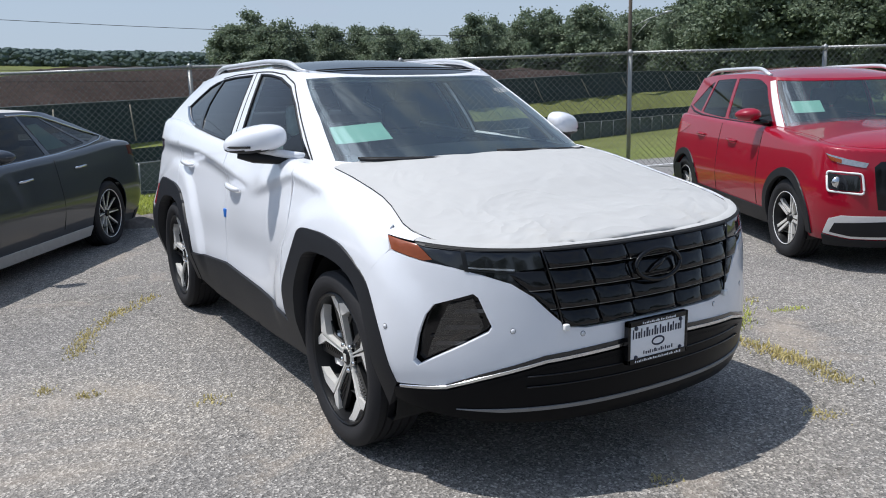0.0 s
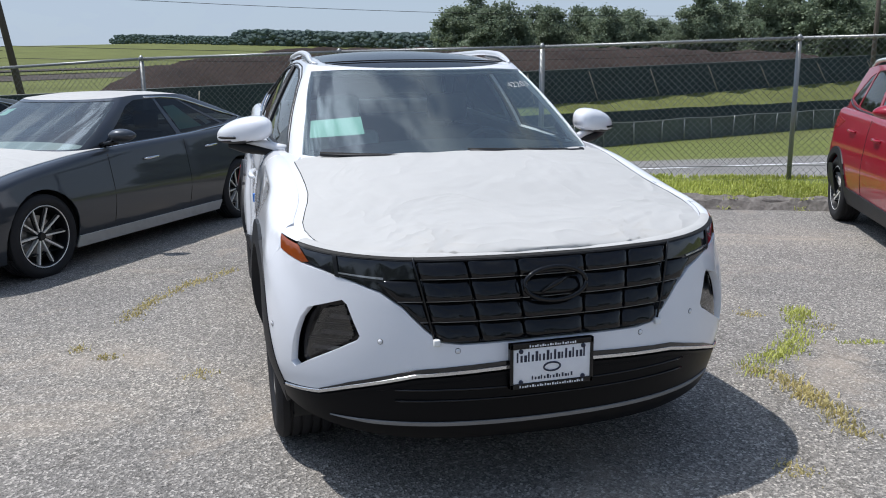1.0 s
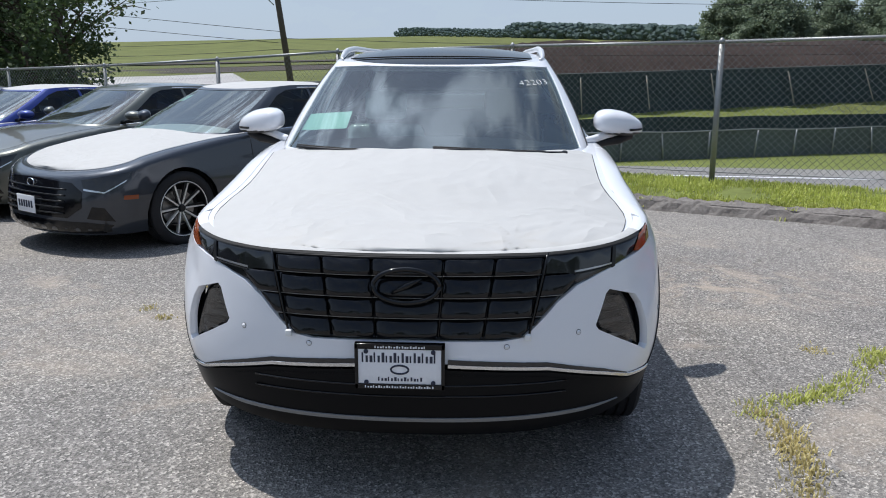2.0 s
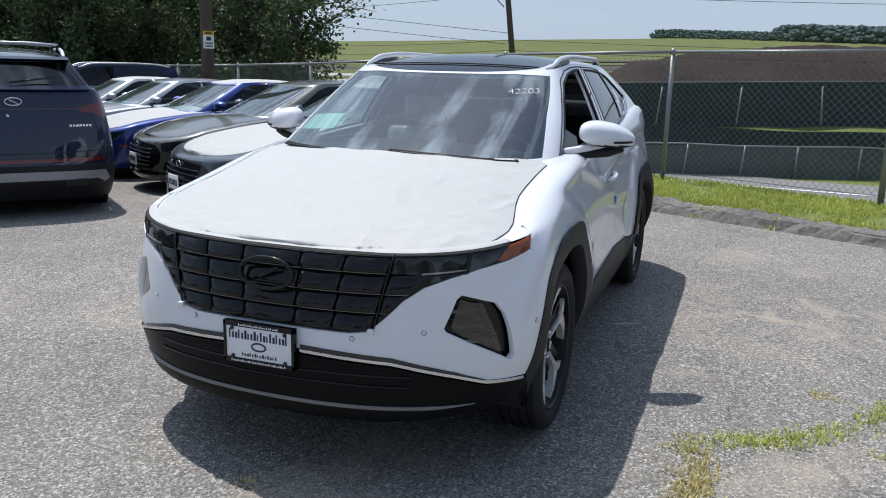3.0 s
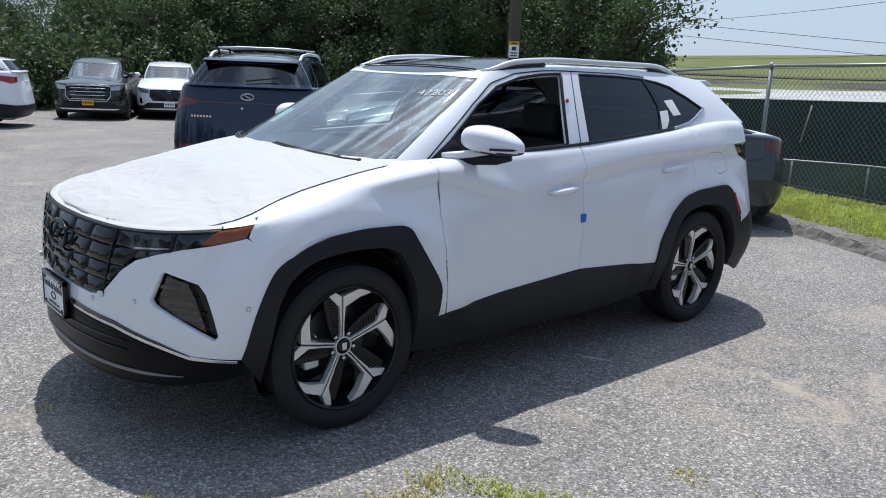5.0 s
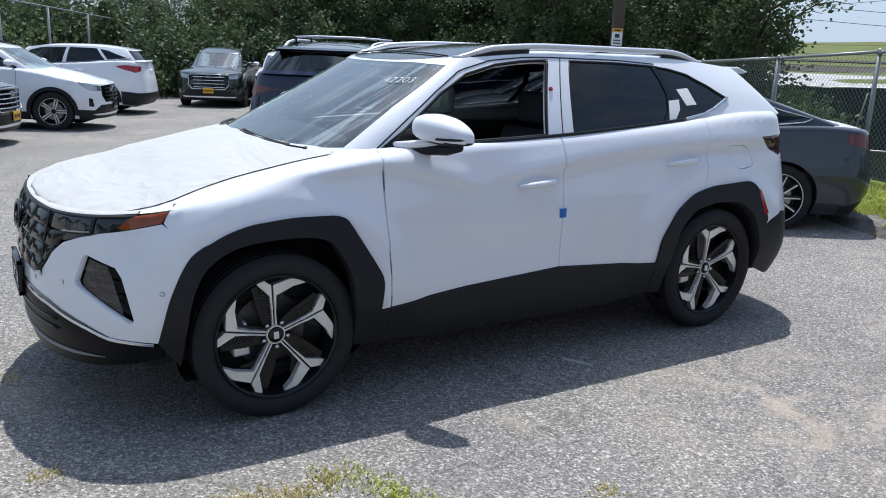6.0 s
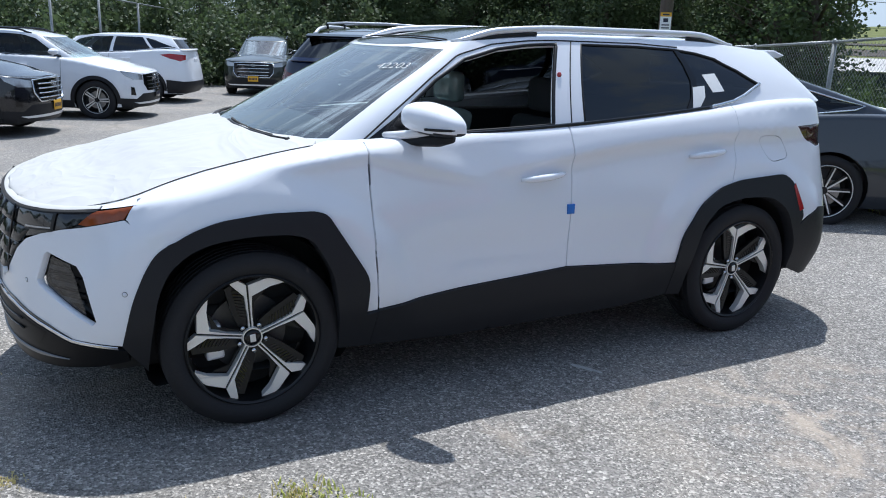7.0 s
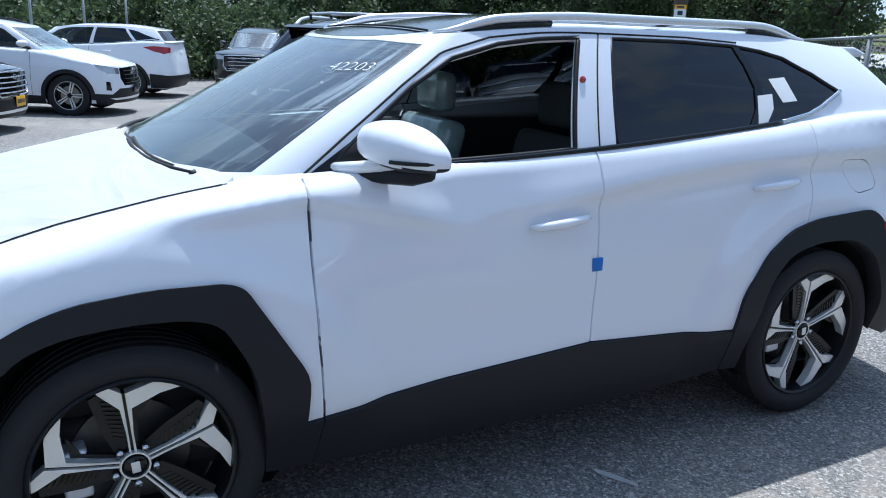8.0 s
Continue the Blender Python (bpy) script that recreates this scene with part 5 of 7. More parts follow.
def marker_number(parent, text, o, ex, ez, size):
    """Handwritten number on glass, as thin bars of ink."""
    cu = bpy.data.curves.new("marker_number", "FONT")
    cu.body, cu.size, cu.extrude, cu.offset, cu.shear = text, size, 0.0006, -0.028 * size, 0.25
    tmp = bpy.data.objects.new("marker_number", cu)
    me = bpy.data.meshes.new_from_object(tmp)
    bpy.data.objects.remove(tmp)
    m = Matrix((ex, ez, Vector(ex).cross(Vector(ez)))).transposed().to_4x4()
    me.transform(Matrix.Translation(o) @ m)
    return part("marker_number", me, CREAM, parent, "white handwritten stock number on the windshield")


o = Vector(C.green(-0.60, 0.72))
e = (Vector(C.green(-0.28, 0.72)) - o).normalized()
up = (Vector(C.green(-0.5, 0.85)) - Vector(C.green(-0.5, 0.70))).normalized()
nrm = e.cross(up)
up = nrm.cross(e).normalized()
marker_number(suv, "42203", o - nrm.normalized() * -0.006, e, up, 0.072)


# darker copy of STEEL: shade behind the spokes is put into the disc's colour
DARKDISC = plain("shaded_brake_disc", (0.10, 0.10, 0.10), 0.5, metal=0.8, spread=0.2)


def five_spoke(m):
    """Two-tone wheel: five pairs of machined arms over dark ribbed blades; outer face towards +x."""
    root = new("wheel")
    root.parent = suv
    root.matrix_basis = m
    r, rim, h = 0.37, 0.280, 0.118
    part("tyre", tyre_mesh(r, rim, 2 * h), TYRE, root)
    part("rim", lathe([(h * 0.80, rim + 0.003), (h * 0.88, rim - 0.003), (h * 0.84, rim - 0.012), (h * 0.4, rim - 0.022), (-h * 0.8, rim - 0.03)], 64), DALLOY, root)
    part("rim_lip", lathe([(h * 0.865, rim + 0.001), (h * 0.895, rim - 0.0035), (h * 0.86, rim - 0.007)], 64), DALLOY, root)
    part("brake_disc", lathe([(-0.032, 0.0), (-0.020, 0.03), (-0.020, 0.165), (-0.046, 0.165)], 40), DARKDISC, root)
    part("brake_caliper", box(-0.03, 0.045, -0.190, -0.115, -0.070, 0.080, 0.012), SATIN, root)
    part("wheel_back", lathe([(-0.05, 0.0), (-0.05, rim - 0.03)], 32), DARK, root)

    def face(u, v):
        return h * 0.70 - 0.030 * (1 - min(1.0, math.hypot(u, v) / 0.24)) ** 1.3
    for k in range(5):
        a = 2 * math.pi * k / 5 + math.pi / 2
        ca, sa = math.cos(a), math.sin(a)

        def place(u, v, q):
            u, v = u * 1.04, v * 1.04
            return (face(u, v) + q, u * ca - v * sa, u * sa + v * ca)
        for outline, lift, mt, nm in (
                ([(0.040, -0.0040), (0.13, -0.0040), (0.224, -0.0045), (0.238, -0.075), (0.234, -0.136), (0.214, -0.163), (0.209, -0.152), (0.203, -0.090), (0.176, -0.0150), (0.10, -0.0092), (0.040, -0.0100)], 0.0, ALLOY, "machined_arm"),
                ([(0.040, 0.0040), (0.13, 0.0040), (0.226, 0.0040), (0.252, 0.036), (0.258, 0.050), (0.248, 0.068), (0.237, 0.062), (0.180, 0.0150), (0.10, 0.0092), (0.040, 0.0092)], 0.0, ALLOY, "machined_arm"),
                ([(0.050, 0.0105), (0.10, 0.0105), (0.169, 0.0172), (0.231, 0.064), (0.222, 0.086), (0.12, 0.068), (0.050, 0.046)], -0.014, DALLOY, "dark_blade"),
                ([(0.050, -0.0105), (0.165, -0.0170), (0.186, -0.072), (0.176, -0.066), (0.140, -0.026), (0.050, -0.019)], -0.024, DALLOY, "dark_blade"),
                ([(0.05, -0.0038), (0.222, -0.0038), (0.222, 0.0038), (0.05, 0.0038)], -0.010, GLOSSBLK, "spoke_groove")):
            part(nm, prism(outline, -0.035, lift, place), mt, root)
        for j in range(9):
            q = 0.080 + 0.014 * j
            v1 = 0.040 + 0.16 * (q - 0.07)
            part("blade_rib", prism([(q, 0.014), (q + 0.005, 0.014), (q + 0.018, v1), (q + 0.013, v1)], -0.016, -0.011, place), GLOSSBLK, root)
        b = a + math.pi / 5
        bx, by = 0.058 * math.cos(b), 0.058 * math.sin(b)
        part("lug_nut", tube([(h * 0.40, bx, by), (h * 0.58, bx, by)], 0.010, 8), CHROME, root)
    part("rim_edge", lathe([(h * 0.80, rim - 0.0065), (h * 0.83, rim - 0.009), (h * 0.80, rim - 0.0115)], 64), ALLOY, root)
    part("hub_cap", lathe([(h * 0.62, 0.0), (h * 0.62, 0.026), (h * 0.58, 0.032), (h * 0.3, 0.036)], 24), GLOSSBLK, root)
    part("hub_ring", lathe([(h * 0.44, 0.044), (h * 0.56, 0.042), (h * 0.56, 0.037), (h * 0.44, 0.036)], 32), ALLOY, root)
    part("cap_mark", box(h * 0.60, h * 0.635, -0.012, 0.012, -0.017, 0.017, 0.002), ALLOY, root)
    return root


for x, y, rz in ((0.805, 0, 0), (0.805, C.base, 0), (-0.805, 0, 180), (-0.805, C.base, 180)):
    five_spoke(pose(x, y, 0.37, 5, 0, rz))

# ---- parked cars ----
TAILRED = plain("deep_red_lens", (0.12, 0.005, 0.008), 0.12, coat=0.6, spread=0.2, grain=40)
REARSKID = plain("grey_skid_plastic", (0.30, 0.31, 0.32), 0.4, metal=0.3, spread=0.1)


def spoke_wheel(parent, m, r, rim, w, spokes, width, dark=False):
    """A wheel with its outer face towards +x of its own frame."""
    root = new("wheel")
    root.parent = parent
    root.matrix_basis = m
    part("tyre", tyre_mesh(r, rim, w), TYRE, root)
    h = w / 2
    part("rim", lathe([(h * 0.80, rim + 0.002), (h * 0.88, rim - 0.004), (h * 0.82, rim - 0.014), (h * 0.3, rim - 0.03), (-h * 0.7, rim - 0.03)], 40), DALLOY, root)
    part("rim_lip", lathe([(h * 0.86, rim), (h * 0.89, rim - 0.004), (h * 0.86, rim - 0.009)], 40), ALLOY, root)
    part("wheel_back", lathe([(-0.04, 0.0), (-0.04, rim - 0.03)], 24), DARK, root)
    part("brake_disc", lathe([(-0.012, 0.0), (0.0, 0.02), (0.0, rim * 0.66), (-0.025, rim * 0.66)], 28), STEEL, root)
    for k in range(spokes):
        a = 2 * math.pi * k / spokes
        d = width

        def place(u, v, q, a=a):
            bow = h * 0.68 - 0.03 * (1 - u / rim)
            return (bow + q, u * math.cos(a) - v * math.sin(a), u * math.sin(a) + v * math.cos(a))
        if spokes > 7:
            wide = 1.0 if k % 2 else 0.62
            part("spoke", prism([(0.03, -d * 0.45), (rim - 0.012, -d * 0.15), (rim - 0.012, d * 0.55 * wide), (0.03, d * 0.30)], -0.03, 0.0, place), DALLOY if dark else ALLOY, root)
            part("spoke_shadow", prism([(0.03, d * 0.30), (rim - 0.012, d * 0.55 * wide), (rim - 0.03, d * 1.5), (0.04, d * 0.8)], -0.03, -0.010, place), DALLOY, root)
        else:
            part("spoke", prism([(0.03, -d * 0.5), (rim - 0.010, -d * 0.75), (rim - 0.010, -d * 0.25), (0.06, -d * 0.12)], -0.03, 0.0, place), DALLOY if dark else ALLOY, root)
            part("spoke", prism([(0.03, d * 0.5), (0.06, d * 0.12), (rim - 0.010, d * 0.25), (rim - 0.010, d * 0.75)], -0.03, 0.0, place), DALLOY if dark else ALLOY, root)
            part("spoke_shadow", prism([(0.06, -d * 0.12), (rim - 0.02, -d * 0.25), (rim - 0.02, d * 0.25), (0.06, d * 0.12)], -0.03, -0.008, place), DALLOY, root)
    part("hub_cap", lathe([(h * 0.62, 0.0), (h * 0.62, 0.028), (h * 0.5, 0.034), (h * 0.2, 0.05)], 20), DALLOY, root)
    return root


def wheel_arc(S, y, r, a0, a1, n=24):
    out = []
    for i in range(n + 1):
        a = radians(a0 + (a1 - a0) * i / n)
        out.append((S.u_side(y + r * math.cos(a)), S.wheel + r * math.sin(a)))
    return out


def patch(S, name, poly, mat, car, off=0.004, skirt=0.01, both=True, label="", step=0.05):
    """A fitting on the body: on both sides as two parts, or as one across the middle."""
    if both:
        return [part(name, region(S.body, poly, (), step, off=off, skirt=skirt, right=r), mat, car, label) for r in (False, True)]
    return [part(name, region(S.body, poly, (), step, off=off, skirt=skirt, both=True), mat, car, label)]


def parked(name, label, S, colour, m, suv=True, glass_rear=None, clad=True, hood_mat=None, spokes=10, roof_mat=None, rails=None, step=0.10, group="parked cars", front="plain", rear="plain", sill_mat=None, crossbars=False, deck_mat=None, dark_wheels=False, front_glass=None):
    car = thing(name, label, "car", group, m=m)
    L, r = S.length, S.wheel
    gap = r + 0.04
    arches = [wheel_arc(S, y, gap, -60, 240) for y in (0, S.base)]
    sill = 0.24 if suv else 0.18
    k4 = 56
    top = [(-1 + (L + 2) * i / k4, S.v_top(-1 + (L + 2) * i / k4)) for i in range(k4 + 1)]
    part("body", region(S.body, [(-1, sill), (L + 1, sill)] + top[::-1], arches, step * 0.6, both=True), colour, car)
    uc = S.u_side(S.cowl + S.lg) + 0.05
    part("hood", region(S.hood, [(0, -0.999), (0.97, -0.999), (0.97, uc), (0, uc)], (), step, both=True, off=0.002), hood_mat or colour, car)
    part("fender_edge", region(S.hood, [(0.975, -0.999), (1.0, -0.999), (1.0, uc), (0.975, uc)], (), step * 0.6, both=True, skirt=0.0), colour, car)
    if not suv:
        ud = S.u_side(S.rear_base - S.lgr - 0.05)
        part("trunk_lid", region(S.deck, [(0, ud), (1.0, ud), (1.0, L + 0.999), (0, L + 0.999)], (), step, both=True, off=0.002), deck_mat or colour, car)
    ws = [(max(-1, u), v) for u, v in rounded([(-1.6, 0.02), (-0.20, 0.05), (-0.2, 0.94), (-1.6, 0.96)], 0.05)]
    k = 0.44
    fs = rounded([(0.10, 0.06), (0.02, 0.10), (0.03, 0.80), (0.10, 0.90), (k - 0.06, 0.91), (k - 0.01, 0.05)], 0.03)
    rs = rounded([(k + 0.02, 0.05), (k - 0.03, 0.91), (0.70, 0.88), (0.77, 0.10)], 0.03)
    qs = rounded([(0.795, 0.10), (0.73, 0.86), (0.82, 0.74), (0.97, 0.24)], 0.03)
    rg = [(min(2, u), v) for u, v in rounded([(1.10, 0.12), (1.12, 0.92), (2.6, 0.93), (2.6, 0.12)], 0.05)]
    part("cabin", region(S.green, [(-1, -0.01), (2, -0.01), (2, 1), (-1, 1)], [ws, fs, rs, qs, rg], step * 0.7, both=True), colour, car)
    back = glass_rear or MIDGLASS
    part("windshield", region(S.green, ws, (), step, off=-0.004, both=True, skirt=0.004), SCREENGLASS, car)
    part("rear_window", region(S.green, rg, (), step, off=-0.004, both=True, skirt=0.004), back, car)
    for right in (False, True):
        sx = -1 if right else 1
        part("door_glass", region(S.green, fs, (), step, off=-0.004, right=right, skirt=0.004), front_glass or MIDGLASS, car)
        part("door_glass", region(S.green, rs, (), step, off=-0.004, right=right, skirt=0.004), back, car)
        part("quarter_glass", region(S.green, qs, (), step, off=-0.004, right=right, skirt=0.004), back, car)
        pts = [S.green(u, v) for u, v in [(0.0, 0.02), (0.25, 0.02), (0.5, 0.02), (0.75, 0.04), (0.9, 0.10), (0.985, 0.22)]]
        part("belt_strip", tube([(sx * (p[0] + 0.004), p[1], p[2]) for p in pts], 0.010, 6), GLOSSBLK if suv else CHROME, car)
        if not suv:
            pts = [S.green(u, v) for u, v in [(0.985, 0.22), (0.93, 0.40), (0.84, 0.74), (0.74, 0.89), (0.5, 0.935), (0.25, 0.935)]]
            part("window_strip", tube([(sx * (p[0] + 0.004), p[1], p[2]) for p in pts], 0.009, 6), CHROME, car)
        if clad:
            for y in (0, S.base):
                part("arch_trim", region(S.body, wheel_arc(S, y, gap - 0.01, -8, 188) + wheel_arc(S, y, gap + 0.06, 188, -8), (), 0.05, off=0.012, right=right, skirt=0.04), CLAD, car)
        part("sill_trim", region(S.body, [(S.u_side(gap), sill - 0.01), (S.u_side(S.base - gap), sill - 0.01), (S.u_side(S.base - gap), sill + (0.16 if suv else 0.09)), (S.u_side(gap), sill + (0.12 if suv else 0.09))], (), step, off=0.012, right=right), sill_mat or CLAD, car)
        yb = S.cowl + S.lg + 0.15
        wm = part("wing_mirror", mirror_shell(sx, S.foot + 0.01, yb, curve(yb, S.belt) + 0.03), colour, car)
        part("mirror_arm", tube([(sx * (S.foot - 0.04), yb - 0.06, curve(yb, S.belt) + 0.02), (sx * (S.foot + 0.10), yb, curve(yb, S.belt) + 0.05)], 0.025, 8), GLOSSBLK, wm)
        for y in (S.base * 0.48, S.base * 0.82):
            z = curve(y, S.belt) - (0.18 if suv else 0.15)
            x = S.body(S.u_side(y), z)[0]
            part("door_handle", tube([(sx * (x + 0.004), y - 0.11, z - 0.004), (sx * (x + 0.03), y - 0.07, z), (sx * (x + 0.03), y + 0.06, z + 0.006), (sx * (x + 0.004), y + 0.10, z + 0.006)], 0.012, 8), CHROME if not suv else colour, car)
        for u0 in (0.02, k - 0.005):
            y0 = S.green(u0, 0.0)[1]
            zs = [sill + 0.14 + (curve(y0, S.belt) - sill - 0.18) * i / 8 for i in range(9)]
            part("door_gap", tube([(sx * (S.body(S.u_side(y0), z)[0] + 0.0005), y0, z) for z in zs], 0.0035, 4), DARK, car)
        if rails:
            pts = []
            for i in range(25):
                t = i / 24
                p = S.top_sheet(0.96, 0.02 + 0.95 * t)
                pts.append((sx * p[0], p[1], p[2] + 0.045 * smooth(0, 0.12, t) * smooth(1, 0.88, t)))
            part("roof_rail", tube(pts, 0.020, 8), rails, car)
    part("roof", region(S.top_sheet, [(0, -1), (1, -1), (1, 2), (0, 2)], (), step, both=True), roof_mat or colour, car)
    if crossbars:
        for u in (0.30, 0.72):
            p = S.top_sheet(0.93, u)
            bar = part("crossbar", tube([(-p[0], p[1], p[2] + 0.085), (-0.3, p[1], p[2] + 0.10), (0.3, p[1], p[2] + 0.10), (p[0], p[1], p[2] + 0.085)], 0.014, 8), SATIN, car)
            for sx in (1, -1):
                part("bar_foot", tube([(sx * p[0], p[1], p[2] + 0.02), (sx * p[0], p[1], p[2] + 0.085)], 0.02, 8), GLOSSBLK, bar)
    zt, zr = S.belt[0][1], S.belt[-1][1]
    fit_front(S, car, front, zt)
    fit_rear(S, car, rear, zr, L, suv)
    part("underbody", box(-S.half + 0.14, S.half - 0.14, S.nose + 0.25, S.tail - 0.25, 0.2, 0.5, 0.05), DARK, car)
    part("floor_pan", box(-S.half + 0.12, S.half - 0.12, 0.45, S.tail - 0.5, 0.42, 0.60, 0.03), CABIN, car)
    part("dashboard", box(-0.66, 0.66, S.cowl + 0.22, S.cowl + 0.65, 0.70, curve(0.5, S.belt) - 0.05, 0.06, 3), CABIN2, car)
    low = 0.0 if suv else -0.16
    for x in (-0.37, 0.37):
        seat(car, x, S.cowl + 1.25, low)
    part("rear_bench", box(-0.6, 0.6, S.cowl + 2.05, S.cowl + 2.5, 0.55 + low, 0.74 + low, 0.06, 2), CABIN, car)
    part("rear_backrest", box(-0.6, 0.6, S.cowl + 2.42, S.cowl + 2.56, 0.62 + low, 1.20 + low, 0.06, 2), CABIN, car)
    for y in (0, S.base):
        for sx in (1, -1):
            spoke_wheel(car, pose(sx * (S.half - 0.125), y, r, 0, 0, 0 if sx > 0 else 180), r, r * (0.69 if suv else 0.745), 0.22, spokes, 0.02 if spokes > 7 else 0.05, dark_wheels)
            well = lathe([(0.45, 0.25), (0.45, gap), (S.half - 0.06, gap + 0.002)], 28)
            for v in well.vertices:
                v.co = Vector((sx * v.co.x, v.co.y + y, max(0.2, v.co.z + r)))
            part("wheel_well", well, DARK, car)
    return car


def fit_front(S, car, kind, zt):
    if kind == "sedan":
        patch(S, "grille", [(-1, 0.34), (-0.66, 0.33), (-0.55, 0.42), (-0.56, 0.55), (-0.66, zt - 0.075), (-1, zt - 0.055)], GLOSSBLK, car, 0.003, both=False)
        for j in range(5):
            z = 0.37 + 0.05 * j
            part("grille_bar", tube([(x, S.body(S.u_nose(abs(x)), z)[1] - 0.008, z) for x in [-0.48 + 0.96 * i / 16 for i in range(17)]], 0.007, 5), DALLOY, car)
        patch(S, "headlight", [(-0.55, zt - 0.13), (-0.38, zt - 0.15), (-0.20, zt - 0.055), (-0.14, zt + 0.02), (-0.35, zt - 0.01), (-0.58, zt - 0.05)], LAMP, car, 0.004)
        patch(S, "light_strip", [(-0.55, zt - 0.135), (-0.38, zt - 0.158), (-0.20, zt - 0.06), (-0.20, zt - 0.05), (-0.38, zt - 0.145), (-0.55, zt - 0.12)], CHROME, car, 0.007, 0.004)
        patch(S, "side_marker", [(-0.22, 0.485), (-0.10, 0.485), (-0.10, 0.52), (-0.22, 0.52)], AMBER, car, 0.004)
        patch(S, "bumper_intake", [(-1, 0.20), (-0.35, 0.20), (-0.28, 0.27), (-0.5, 0.30), (-1, 0.31)], GLOSSBLK, car, 0.004, both=False)
        patch(S, "corner_intake", [(-0.50, 0.33), (-0.27, 0.30), (-0.37, 0.42), (-0.47, 0.43)], GLOSSBLK, car, 0.003)
    elif kind == "square":
        patch(S, "turn_signal", [(-0.36, zt - 0.10), (-0.60, zt - 0.135), (-0.62, zt - 0.10), (-0.22, zt - 0.03)], LAMPC, car)
        patch(S, "amber_lens", [(-0.30, zt - 0.085), (-0.40, zt - 0.105), (-0.40, zt - 0.075), (-0.24, zt - 0.045)], AMBER, car, 0.008)
        patch(S, "headlight", rounded([(-0.27, 0.770), (-0.56, 0.755), (-0.58, 0.635), (-0.30, 0.650)], 0.03), LAMP, car, 0.006)
        ring = rounded([(-0.25, 0.785), (-0.575, 0.771), (-0.60, 0.617), (-0.28, 0.635)], 0.03)
        for right in (False, True):
            sx = -1 if right else 1
            pts = []
            for u, v in ring + ring[:1]:
                p = S.body(u, v)
                pts.append((sx * p[0], p[1] - 0.012, p[2]))
            part("light_ring", tube(pts, 0.0085, 6), PAPER, car)
            part("projector", tube([(sx * S.body(-0.38, 0.705)[0], S.body(-0.38, 0.705)[1] - 0.012, 0.705), (sx * S.body(-0.38, 0.705)[0], S.body(-0.38, 0.705)[1] + 0.02, 0.705)], 0.042, 14), CHROME, car)
        patch(S, "grille", [(-1, 0.48), (-0.70, 0.50), (-0.66, zt - 0.13), (-0.70, zt - 0.09), (-1, zt - 0.07)], GLOSSBLK, car, 0.003, both=False)
        patch(S, "skid_plate", [(-1, 0.27), (-0.5, 0.27), (-0.22, 0.30), (-0.30, 0.42), (-0.42, 0.45), (-1, 0.45)], SATIN, car, 0.005, both=False)
        patch(S, "lower_intake", [(-1, 0.29), (-0.5, 0.29), (-0.30, 0.315), (-0.36, 0.39), (-1, 0.42)], CLAD, car, 0.009, both=False)
        patch(S, "bumper_base", [(-1, 0.2), (-0.2, 0.2), (-0.2, 0.29), (-0.5, 0.26), (-1, 0.26)], CLAD, car, 0.006, both=False)
    else:
        patch(S, "headlight", [(-0.22, zt - 0.05), (-0.40, zt - 0.14), (-0.62, zt - 0.15), (-0.62, zt - 0.05), (-0.40, zt - 0.01), (-0.16, zt + 0.03)], LAMPC, car)
        patch(S, "grille", [(-1, 0.55), (-0.72, 0.55), (-0.64, 0.68), (-0.64, zt - 0.05), (-1, zt - 0.03)], GLOSSBLK, car, 0.003, both=False)
        for j in range(4):
            z = 0.60 + (zt - 0.70) * j / 3
            part("grille_bar", tube([(x, S.body(S.u_nose(abs(x)), z)[1] - 0.012, z) for x in [-0.46 + 0.92 * i / 14 for i in range(15)]], 0.011 if kind == "chrome" else 0.007, 6), CHROME if kind == "chrome" else DALLOY, car)
        if kind == "chrome":
            pts = []
            for u, v in ((-0.98, 0.545), (-0.72, 0.545), (-0.63, 0.68), (-0.63, zt - 0.045), (-0.98, zt - 0.022)):
                p = S.body(u, v)
                pts.append((p[0], p[1] - 0.012, p[2]))
            pts = pts + [(-p[0], p[1], p[2]) for p in pts[::-1]]
            part("grille_frame", tube(pts, 0.016, 6), CHROME, car)
        patch(S, "bumper_base", [(-1, 0.24), (-0.15, 0.24), (-0.12, 0.42), (-0.45, 0.40), (-0.60, 0.50), (-1, 0.50)], CLAD, car, 0.006, both=False)
        patch(S, "fog_lamp", [(-0.34, 0.48), (-0.44, 0.47), (-0.42, 0.62), (-0.35, 0.64)], GLOSSBLK, car)
        patch(S, "skid_strip", [(-1, 0.30), (-0.5, 0.30), (-0.4, 0.33), (-1, 0.345)], SATIN, car, 0.010, 0.006, both=False)
    p = S.body(S.u_nose(0.001), zt - 0.09)
    part("emblem", tube([(0.06 * math.cos(2 * math.pi * i / 20), p[1] - 0.014, zt - 0.10 + 0.032 * math.sin(2 * math.pi * i / 20)) for i in range(21)], 0.006, 6), CHROME, car)


